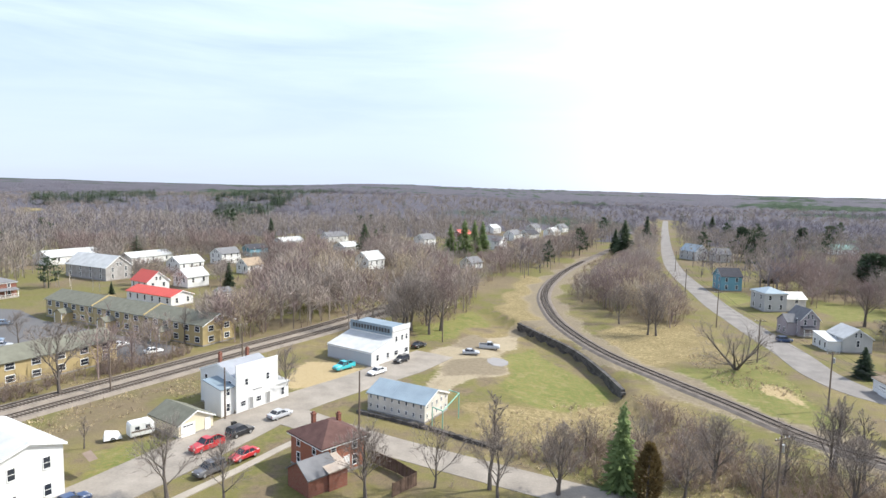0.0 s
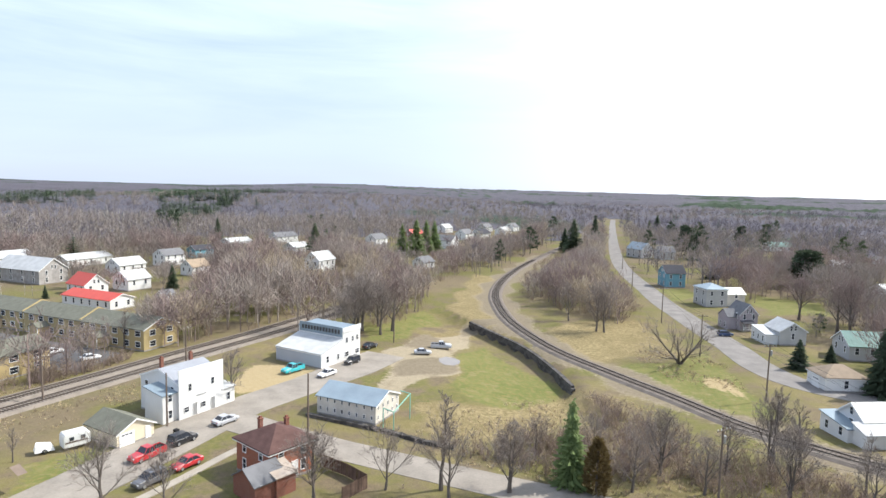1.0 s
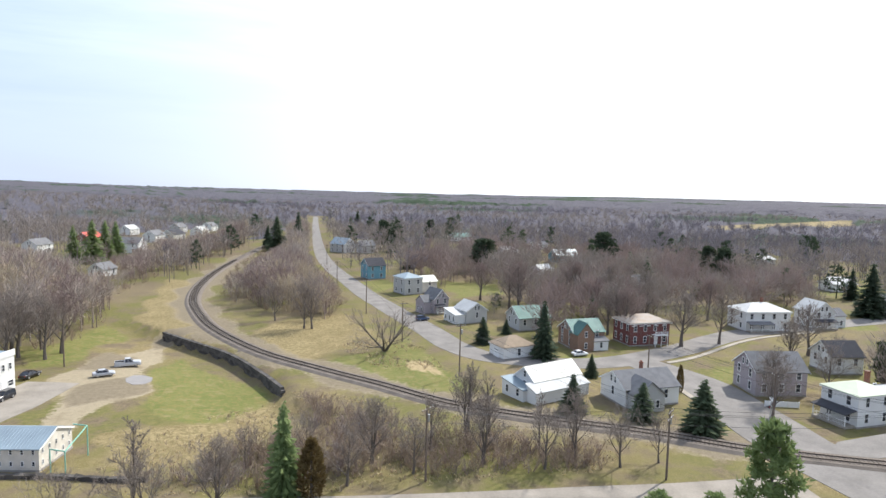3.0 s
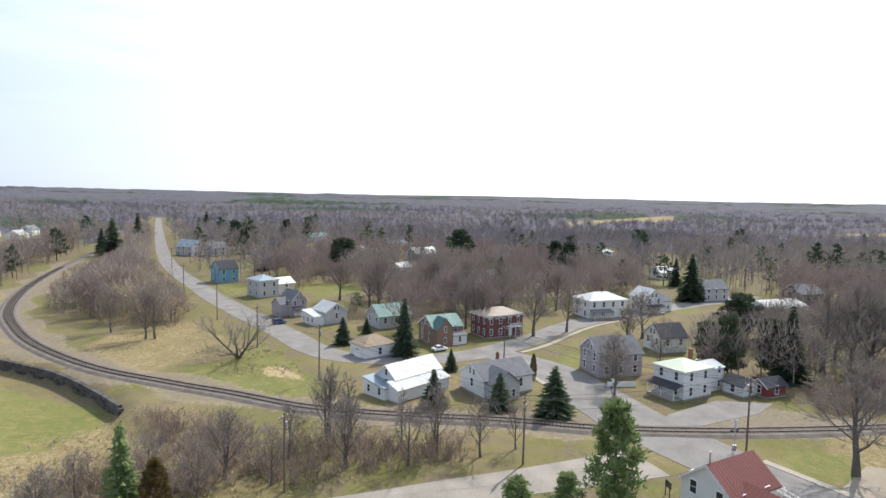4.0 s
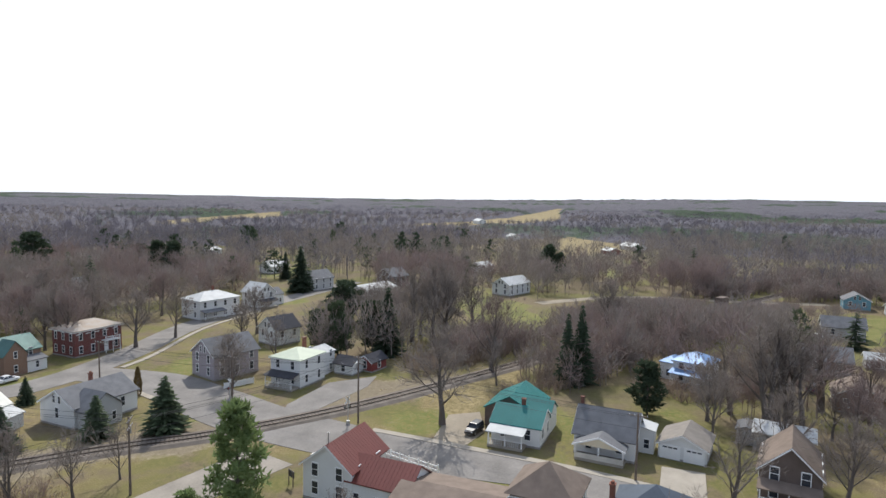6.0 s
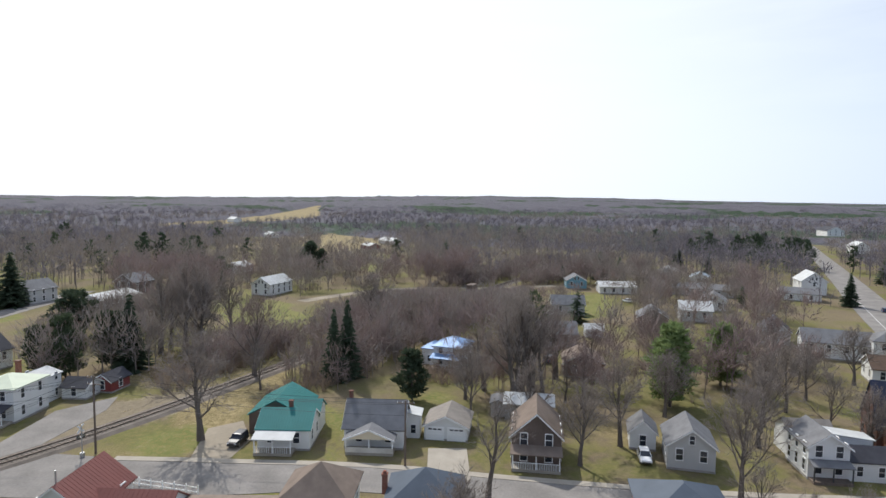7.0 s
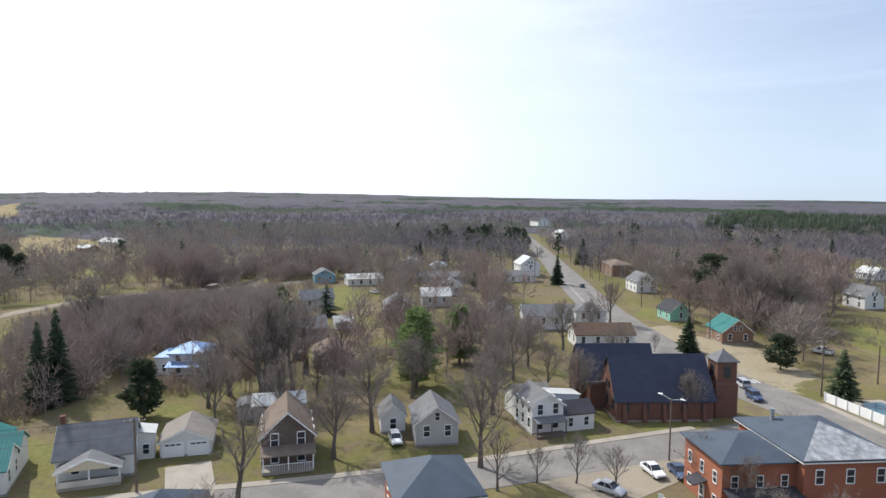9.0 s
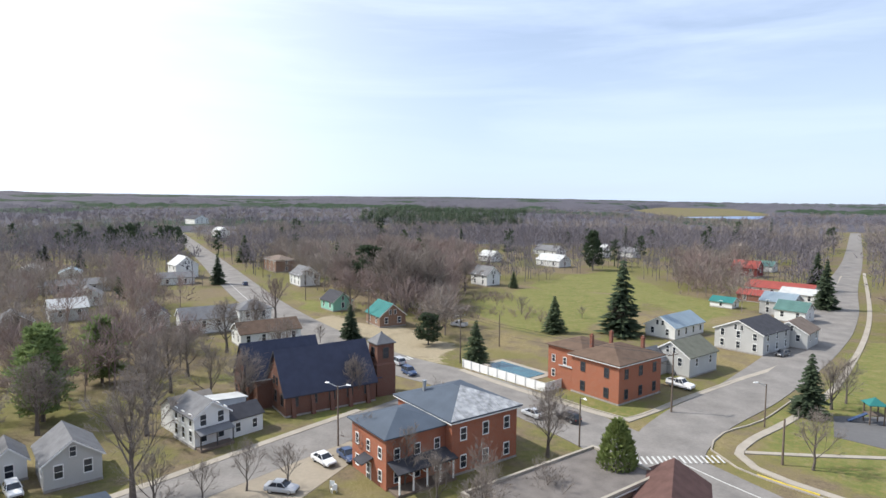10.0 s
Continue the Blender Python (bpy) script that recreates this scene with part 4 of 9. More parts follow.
def house(name, label, x, y, yaw, w, d, eave, rise, walls, roof, kind="gable", ridge="x", metal=False, over=0.35, skip="", trim="trim", storeys=0, chimneys=(), doors=(), porch=(), gap=2.9, size="tall", category="house", base=True, z=None, wscale=1.0, attic=True):
    """A building with its walls, roof, windows on every side not in skip, doors (side, offset), chimneys (x, y, top) and porches."""
    root = tagged(new(name), label, category)
    root.matrix_basis = pose(x, y, height(x, y) if z is None else z, 0, 0, yaw)
    prism(w, d, eave, rise, kind, ridge).done("wall", M[walls], root)
    if base:
        Build().box(-w / 2 - 0.04, w / 2 + 0.04, -d / 2 - 0.04, d / 2 + 0.04, -0.5, 0.3).done("foundation", M["stone"], root)
    roof_part(root, w, d, eave, rise, kind, ridge, M[roof], over, metal)
    fascia(root, w, d, eave, rise, kind, ridge, over, "darktrim" if category == "church" else "trim")
    storeys = storeys or max(1, round(eave / 2.75))
    busy = {s: [o for t, o in doors if t == s] for s in "SNEW"}
    for s, turn in (("S", 0), ("E", 90), ("N", 180), ("W", -90)):
        if s in skip:
            continue
        length, off = (w, d / 2) if s in "SN" else (d, w / 2)
        c, sn = math.cos(radians(turn)), math.sin(radians(turn))
        if math.hypot(x, y) > 120 and x * math.sin(radians(yaw + turn)) - y * math.cos(radians(yaw + turn)) > 0.1 * math.hypot(x, y):
            continue
        n = max(1, int((length - 0.8) / gap))
        for st in range(storeys):
            zz = 0.85 + st * (eave / storeys if storeys > 1 else 0)
            if storeys == 1:
                zz = max(0.7, eave - 2.0)
            for k in range(n):
                u = (k + 0.5) / n * length - length / 2
                if st == 0 and any(abs(u - o) < 1.2 for o in busy[s]):
                    continue
                window(root, u * c + off * sn, u * sn - off * c, zz, turn, size, trim, wscale)
        if attic and kind == "gable" and rise > 1.9 and ((ridge == "x") == (s in "EW")) and length > 5:
            for u in ((-0.7, 0.7) if length > 6.5 else (0,)):
                window(root, u * c + off * sn, u * sn - off * c, eave + rise * 0.12, turn, size, trim, 0.75)
    for s, o in doors:
        turn = {"S": 0, "E": 90, "N": 180, "W": -90}[s]
        off = (d if s in "SN" else w) / 2
        c, sn = math.cos(radians(turn)), math.sin(radians(turn))
        door_part(root, o * c + off * sn, o * sn - off * c, 0.3, turn, M["trim"] if trim == "trim" else M["darktrim"])
    for cx, cy, top in chimneys:
        chimney_part(root, cx, cy, eave - 0.5, top, M["brick"])
    for p in porch:
        porch_part(root, p[0], w, d, p[1], p[2], p[3], p[4], M[p[5] if len(p) > 5 else roof])
    return root


def wing(root, x, y, w, d, eave, rise, walls, roof, kind="gable", ridge="x", metal=False, wins="", over=0.25, trim="trim", base=True):
    """A lower wing of a building, as parts of it."""
    b = prism(w, d, eave, rise, kind, ridge)
    p = b.done("wing", M[walls], root)
    p.matrix_basis = pose(x, y, 0)
    roof_part(p, w, d, eave, rise, kind, ridge, M[roof], over, metal, "wing_roof")
    for s in wins:
        turn = {"S": 0, "E": 90, "N": 180, "W": -90}[s]
        length, off = (w, d / 2) if s in "SN" else (d, w / 2)
        c, sn = math.cos(radians(turn)), math.sin(radians(turn))
        n = max(1, int(length / 2.6))
        for st in range(max(1, round(eave / 2.8))):
            for k in range(n):
                u = (k + 0.5) / n * length - length / 2
                window(p, u * c + off * sn, u * sn - off * c, 0.75 + 2.75 * st, turn, "tall", trim, 0.85)
    return p


# ---- buildings west of the railway ----
apt = house("apartment_building", "long yellow two-storey apartment block with olive shingle roof", -100, 143, 69, 9.5, 61, 4.9, 2.0, "yellow", "r_olive", ridge="y", gap=3.4, size="wide", category="apartment building")
wing(apt, -6.2, -18, 3, 3.2, 2.6, 0.9, "yellow", "r_olive", ridge="x")
wing(apt, -6.2, 2, 3, 3.2, 2.6, 0.9, "yellow", "r_olive", ridge="x")
wing(apt, -6.2, 20, 3, 3.2, 2.6, 0.9, "yellow", "r_olive", ridge="x")
for v in (-10.2, 10.2):
    Build().add([(-4.9, v - 0.15, 0), (4.9, v - 0.15, 0), (4.9, v - 0.15, 5.25), (0, v - 0.15, 7.4), (-4.9, v - 0.15, 5.25), (-4.9, v + 0.15, 0), (4.9, v + 0.15, 0), (4.9, v + 0.15, 5.25), (0, v + 0.15, 7.4), (-4.9, v + 0.15, 5.25)],
                [(0, 1, 2, 3, 4), (9, 8, 7, 6, 5), (0, 5, 6, 1), (1, 6, 7, 2), (2, 7, 8, 3), (3, 8, 9, 4), (4, 9, 5, 0)]).done("party_wall", M["yellow"], apt)
for v in (-18, 2, 20):
    Build().box(-7.85, -7.72, v - 1.6, v - 1.45, 0, 2.6).done("entrance_post", M["trim"], apt)
    Build().box(-7.85, -7.72, v + 1.45, v + 1.6, 0, 2.6).done("entrance_post", M["trim"], apt)
house("apartment_building", "yellow two-storey apartment block with grey shingle roof near the tracks", -97, 97, 66, 40, 9, 4.6, 1.9, "yellow", "r_olive", gap=4.2, size="wide", category="apartment building")
whiteA = house("commercial_building", "white two-storey building with low pale roof", -63.5, 60.5, 66, 7.5, 14, 6.6, 1.2, "white", "r_white", ridge="y", metal=True, category="building", doors=(("E", -4),), gap=2.8, wscale=0.9)
hood = Build()
hood.add([(-4.9, -1.6, 2.35), (-3.76, -1.6, 2.35), (-3.76, 0.0, 3.1), (-4.9, 0.0, 3.1), (-3.76, 1.6, 2.35), (-4.9, 1.6, 2.35)], [(0, 1, 2, 3), (3, 2, 4, 5), (0, 3, 5)])
hd = hood.done("door_hood", M["r_brown"], whiteA)
hd.matrix_basis = pose(7.5 / 2 + 3.76 - 3.75, -4, 0, 0, 0, 180)
g = house("garage", "beige garage with grey shingle roof on a lawn", -53.3, 83.2, 62, 6.6, 8.6, 2.2, 1.5, "cream", "r_olive", ridge="y", skip="NSEW", category="garage")
garage_door(g, 1.4 - 3, -4.32, 0.05, 0, 2.4, 1.9)
door_part(g, 2.2, -4.32, 0.05, 0, M["trim"], 0.85, 1.9)
st = house("shop_building", "white two-storey wooden shop with false front and chimney", -50.5, 96.2, 62, 9.5, 11, 6.0, 1.8, "white", "r_steel", ridge="x", metal=True, category="building", chimneys=((-3.5, 1.0, 9.2), (3.2, 1.5, 8.8)), doors=(("S", -2.4), ("S", 2.6)), gap=3.2, over=0.15)
ff = Build().box(-4.9, 4.9, -5.72, -5.52, 0.0, 8.4).done("false_front", M["white"], st)
for u in (-2.6, 2.4):
    window(ff, u, -5.72, 4.6, 0, "tall", "trim", 0.75)
for u in (-3.4, 0.2):
    window(ff, u, -5.72, 1.1, 0, "wide", "trim", 0.7)
Build().tube((-1.2, -5.8, 3.4), (0.9, -5.8, 3.4), 0.05, sides=6).done("lamp_rail", M["darktrim"], ff)
door_part(ff, -1.6, -5.72, 0.2, 0, M["galv"])
door_part(ff, 2.4, -5.72, 0.2, 0, M["galv"])
wing(st, 6.2, -3.6, 3.0, 4.0, 2.9, 0.4, "white", "r_white", kind="shed", wins="S")
wing(st, -6.2, -2.5, 3.0, 5.0, 4.7, 0.8, "white", "r_bluegrey", kind="shed", wins="S")
sh = house("shop_building", "grey steel shop with pale roof and white two-storey false front", -35.7, 125.3, -28, 12.6, 7.0, 3.0, 1.8, "metalwall", "r_white", kind="shed", metal=True, category="shop", gap=5, skip="NWS", over=0.15)
Build().add([(6.31, -3.5, -0.2), (6.42, -3.5, -0.2), (6.42, 3.5, -0.2), (6.31, 3.5, -0.2), (6.31, -3.5, 3.1), (6.42, -3.5, 3.1), (6.42, 3.5, 4.9), (6.31, 3.5, 4.9)], BOX_F).done("front_boarding", M["white"], sh)
window(sh, 6.43, -1.6, 1.0, 90, "tall", "trim", 0.85)
window(sh, 6.43, 1.8, 1.0, 90, "tall", "trim", 0.7)
tall = wing(sh, 0, 6.5, 12.6, 6.0, 6.4, 0.25, "white", "r_bluegrey", kind="shed", wins="", over=0.1)
for u in (-1.7, 0.3, 1.9):
    window(tall, 6.31, u, 3.9, 90, "tall", "trim", 0.75)
for u in (-1.7, 1.9):
    window(tall, 6.31, u, 0.9, 90, "wide", "trim", 0.8)
door_part(tall, 6.31, 0.3, 0.0, 90, M["trim"])
Build().box(-6.0, 6.1, -3.12, -3.02, 5.3, 7.4).done("sign_board", M["r_bluegrey"], tall)
for k in range(13):
    Build().box(-5.2 + k * 0.85, -4.65 + k * 0.85, -3.2, -3.125, 5.9, 6.8).done("sign_bar", M["darktrim"], tall)
Build().box(6.3, 6.45, -3.1, 3.1, 6.2, 7.3).done("false_front", M["white"], tall)
lf = house("storage_shed", "long off-white block building with blue-grey steel roof", -19.7, 96.0, -23, 12, 8.0, 3.2, 1.5, "offwhite", "r_bluegrey", ridge="x", metal=True, category="shed", gap=1.25, wscale=0.4, over=0.25, storeys=2)
hb = house("house", "orange brick house with brown hipped roof and white windows", -27.5, 74.2, 52, 7.4, 8.0, 4.6, 1.9, "brickorange", "r_redbrown", kind="hip", chimneys=((-1, 2.2, 7.0), (3.0, 1.5, 6.2)), doors=(("S", 0.4),), gap=2.6, wscale=0.9, over=0.5)
wing(hb, -5.4, -4.2, 4.6, 5.0, 2.4, 1.5, "brick", "r_grey", ridge="x")
wing(hb, -3.2, -5.6, 3.0, 3.0, 2.6, 0.8, "brick", "r_rust", kind="shed")

for a, b in (((7.6, -4.2, 0), (7.6, -4.2, 3.3)), ((9.6, -4.2, 0), (9.6, -4.2, 3.0)), ((9.6, 1.5, 0), (9.6, 1.5, 4.4)), ((7.6, -4.2, 3.3), (9.6, -4.2, 3.0)), ((9.6, -4.2, 3.0), (9.6, 1.5, 4.4)), ((7.6, 1.5, 4.6), (9.6, 1.5, 4.4))):
    Build().tube(a, b, 0.09, sides=5).done("frame_tube", M["mint"], lf)

for root, k, dx, dy in ((st, 0.88, 0.8, -0.6), (g, 0.87, 0.3, -0.4), (hb, 0.92, 0.3, 0.0), (lf, 0.94, -0.3, 0.2)):
    root.matrix_basis = Matrix.Translation((dx, dy, 0)) @ root.matrix_basis @ Matrix.Diagonal((k, k, 0.96, 1))

# ---- houses north-west of the tracks ----
house("house", "red brick house with white porch", -166, 171, 70, 9, 9, 4.8, 2.0, "brick", "r_grey", kind="hip", porch=(("S", -4, 4, 2.2, 2.6),))
house("barn", "weathered grey barn with pale steel roof", -163, 217, 70, 11, 24, 5.0, 4.0, "barnwall", "r_white", ridge="y", metal=0.9, category="barn", gap=5)
house("shed", "long low white shed with pale roof", -203, 252, 70, 24, 12, 3.8, 2.4, "white", "r_white", category="shed", gap=6)
house("shed", "long low white shed with pale roof", -172, 262, 70, 22, 10, 3.4, 2.0, "white", "r_white", category="shed", gap=6)
for label, x, y, yaw, w, d, e, r, wall, roof in (
    ("white clapboard house with grey roof", -142, 243, 66, 12, 9, 3.8, 2.6, "white", "r_white"),
    ("white clapboard house with pale roof", -119, 206, 66, 9, 8, 4.0, 2.6, "white", "r_white"),
    ("white two-storey house with grey roof", -137, 270, 66, 11, 8, 5.0, 2.4, "white", "r_grey"),
    ("blue-grey house with dark roof", -137, 303, 60, 11, 7, 4.2, 2.0, "tealwall", "r_dark"),
    ("white cottage with tan roof", -113, 243, 64, 8.5, 7, 3.8, 2.6, "white", "r_tan"),
    ("white house with steep red steel roof", -128, 195, 62, 8, 10, 3.6, 3.2, "white", "r_red"),
    ("long white house with low red steel roof", -113, 176, 68, 8, 21, 3.0, 1.5, "white", "r_red"),
    ("white two-storey farmhouse with pale roof", -65, 258, 64, 11, 8, 6.2, 3.2, "white", "r_white"),
    ("pale blue house with grey roof", -14, 382, 60, 9, 12, 5.4, 3.0, "white", "r_grey"),
    ("white house with grey roof among trees", -3, 450, 60, 12, 9, 5.0, 3.0, "white", "r_grey"),
    ("grey house with dark roof among trees", 9, 462, 60, 16, 9, 4.6, 3.2, "grey", "r_dark"),
    ("white house with pale roof among trees", 28, 492, 60, 12, 9, 5.0, 3.0, "white", "r_white"),
    ("white gabled cottage at the wood's edge", -22, 284, 55, 8, 7, 3.2, 2.4, "white", "r_grey"),
    ("red house with red steel roof", -40, 443, 60, 14, 9, 4.6, 3.0, "brick", "r_red"),
    ("white house half hidden by trees", -95, 330, 60, 12, 9, 4.0, 2.4, "white", "r_white"),
    ("white house half hidden by trees", -60, 392, 60, 12, 9, 4.5, 3.0, "white", "r_grey"),
    ("white house half hidden by trees", -20, 520, 60, 12, 9, 4.5, 3.0, "white", "r_white"),
    ("grey house half hidden by trees", 15, 545, 60, 12, 9, 4.5, 3.0, "grey", "r_grey"),
    ("white house half hidden by trees", 40, 560, 60, 12, 9, 4.5, 3.0, "white", "r_grey"),
):
    house("house", label, x, y, yaw, w, d, e, r, wall, roof, ridge="y" if d > w else "x", gap=4.5 if y > 300 else 3.0)

# ---- houses along the road beside the curve ----
for label, x, y, yaw, w, d, e, r, wall, roof, kind in (
    ("teal two-storey house with dark roof", 82.0, 249, 5, 8.0, 8, 5.8, 2.8, "tealwall", "r_dark", "gable"),
    ("pale grey two-storey house with blue-grey hipped roof", 81.6, 208, 8, 7.4, 8.4, 6.0, 1.6, "grey", "r_bluegrey", "hip"),
    ("white rear wing house with pale roof", 89.0, 209, 8, 6.4, 6.4, 4.2, 1.8, "offwhite", "r_cream", "gable"),
    ("grey-blue house with pale roof", 100, 360, 30, 9, 12, 5.2, 3.6, "grey", "r_bluegrey", "gable"),
    ("grey house with grey roof", 112, 352, 10, 9, 8, 4.6, 3.0, "grey", "r_grey", "gable"),
    ("grey house with teal-grey roof behind trees", 92, 143, -5, 10, 8, 3.6, 2.6, "grey", "r_green", "gable"),
    ("grey house with porch", 216, 117, -20, 10.5, 8, 4.6, 2.8, "grey", "r_grey", "gable"),
    ("long white building with bright steel roof", 213, 92, -18, 17, 11, 2.2, 1.8, "white", "r_white", "gable"),
    ("dark timber house with grey roof", 234, 92, -25, 9.5, 9, 4.8, 2.8, "brownwall", "r_grey", "gable"),
    ("mauve-grey two-storey house with grey roof", 106, 79, -22, 10, 8, 4.8, 2.8, "lilac", "r_grey", "gable"),
    ("white gabled house with dark roof", 133, 83, -22, 7.2, 7, 4.0, 2.6, "white", "r_dark", "gable"),
    ("white farmhouse with pale steel roof on a green rise", 234, 43, -25, 14, 8, 4.2, 2.4, "white", "r_white", "gable"),
):
    house("house", label, x, y, yaw, w, d, e, r, wall, roof, kind, ridge="y" if d > w else "x", metal=0.6 if roof in ("r_white", "r_green", "r_bluegrey") else False)

bn = house("shed", "white boarded shed with cream steel roof and blue-grey lean-to", 64.6, 94.2, 8, 11.5, 5.2, 3.4, 2.0, "white", "r_cream", ridge="x", metal=0.6, category="shed", gap=6, skip="S")
wing(bn, -1.0, -3.9, 13.0, 2.6, 2.2, 0.9, "white", "r_white", kind="shed", wins="")
wing(bn, -7.0, 0.4, 2.6, 6.0, 2.1, 0.9, "white", "r_bluegrey", kind="shed", wins="W")
sg = house("house", "pale single-storey house with grey shingle roof and cross gable", 77.5, 84.5, -8, 12.5, 9, 3.4, 2.2, "white", "r_grey", ridge="x", gap=4.2, chimneys=((1.5, 1.8, 6.3),))
wing(sg, -2.5, -4.8, 6.5, 5.0, 3.0, 2.3, "grey", "r_grey", ridge="y", wins="S", over=0.35)
pg = house("house", "beige gabled garage house with white steel roof", 80.2, 156.4, 3, 8.6, 8.4, 3.6, 2.2, "grey", "r_white", ridge="y", metal=0.6, gap=4.0)
wing(pg, -6.2, 0.6, 4.2, 8.0, 2.5, 1.0, "white", "r_white", kind="shed", wins="W")
lm = house("house", "mauve-grey gabled house with porch", 75.6, 172, 8, 7.0, 7.5, 4.6, 2.8, "lilac", "r_grey", ridge="y", gap=2.8, porch=(("S", -3.2, 1.2, 1.9, 2.4, "r_dark"),))
wing(lm, -5.0, 0.8, 4.0, 5.6, 3.6, 1.8, "lilac", "r_grey", ridge="x", wins="W")
wg = house("garage", "white garage with tan hipped roof", 71.5, 119, 0, 9, 7, 2.8, 1.9, "white", "r_tan", "hip", gap=5, category="garage", skip="W")
garage_door(wg, -4.52, 0.0, 0.05, -90, 2.6, 2.0)
tg = house("house", "tan brick house with faded green steel roof and front gable", 93.8, 120.8, -8, 9.5, 8.6, 4.2, 2.4, "bricktan", "r_green", ridge="x", metal=0.5, gap=3.4)
wing(tg, -2.4, -4.6, 5.0, 4.2, 4.2, 2.6, "bricktan", "r_green", ridge="y", metal=0.5, wins="S")
wing(tg, 2.4, -5.3, 4.4, 2.6, 2.3, 0.7, "white", "r_grey", kind="shed", wins="S")
db = house("house", "dark red brick house with worn hipped roof, white windows and balcony", 110, 118.5, -10, 13, 9, 5.8, 1.5, "brickdark", "r_rust", "hip", gap=2.5, over=0.55, storeys=2, doors=(("S", 2.0),))
Build().box(0.6, 4.8, -6.4, -4.55, 2.75, 2.9).done("balcony_floor", M["trim"], db)
for u in (0.7, 2.7, 4.7):
    Build().box(u - 0.07, u + 0.07, -6.35, -6.21, -0.1, 3.8).done("balcony_post", M["trim"], db)
for u in range(12):
    Build().box(0.85 + u * 0.34, 0.9 + u * 0.34, -6.3, -6.25, 2.9, 3.65).done("baluster", M["trim"], db)
Build().box(0.6, 4.8, -6.33, -6.22, 3.65, 3.75).done("rail", M["trim"], db)
for u in (-5.5, -3.0, -0.5, 2.0, 4.5):
    Build().box(u - 0.6, u + 0.6, -4.62, -4.52, 4.98, 5.15).done("lintel", M["trim"], db)
wp = house("house", "white two-storey house with pale hipped roof and porch", 155, 119.5, -18, 13.5, 9, 5.6, 2.0, "white", "r_white", "hip", metal=0.6, gap=2.8, porch=(("S", -6.4, 0.5, 2.0, 2.5, "r_grey"),), chimneys=((1.0, 0.5, 8.6),))
wh = house("house", "white two-storey gabled house with side wing", 174.5, 116, -18, 7.0, 8, 5.0, 2.8, "white", "r_white", ridge="y", gap=2.6, porch=(("S", -3.3, 3.3, 1.8, 2.4, "r_dark"),))
wing(wh, 6.0, 1.0, 5.6, 6.0, 3.4, 1.8, "white", "r_grey", ridge="x", wins="S")

cr = house("house", "white two-storey house with pale lime hipped roof beside the crossing", 104.5, 62.8, -8, 8.5, 7.5, 5.4, 1.3, "white", "r_lime", "hip", porch=(("W", -3.4, 3.4, 2.4, 2.5, "r_dark"),), metal=0.6)
wing(cr, 7.2, 0.6, 6.0, 5.6, 4.4, 0.9, "white", "r_white", ridge="x", metal=0.6, wins="SN")
stack("chimney", M["brick"], cr, 3.4, 1.0, [(0.35, 5.2), (0.35, 7.9), (0.42, 7.9), (0.42, 8.1)])
house("garage", "small white garage with dark roof", 114.5, 55.5, -10, 4.2, 4.4, 2.2, 1.2, "white", "r_dark", ridge="y", category="garage")
house("shed", "red wooden shed with dark roof", 118.4, 52, -15, 5, 3.6, 2.2, 1.2, "redwall", "r_dark", category="shed")

for root, sx, sy, dx, dy in ((db, 0.86, 0.88, 0.2, 0.2), (tg, 0.88, 0.9, -0.6, 0.4), (sg, 0.88, 0.9, 0.3, -0.3), (cr, 0.92, 0.92, 0.9, -0.7), (wg, 0.9, 0.9, 0.2, -0.2), (pg, 0.8, 0.86, 0.4, 0.0), (lm, 0.76, 0.86, 0.9, 0.0)):
    root.matrix_basis = Matrix.Translation((dx, dy, 0)) @ root.matrix_basis @ Matrix.Diagonal((sx, sy, 1, 1))

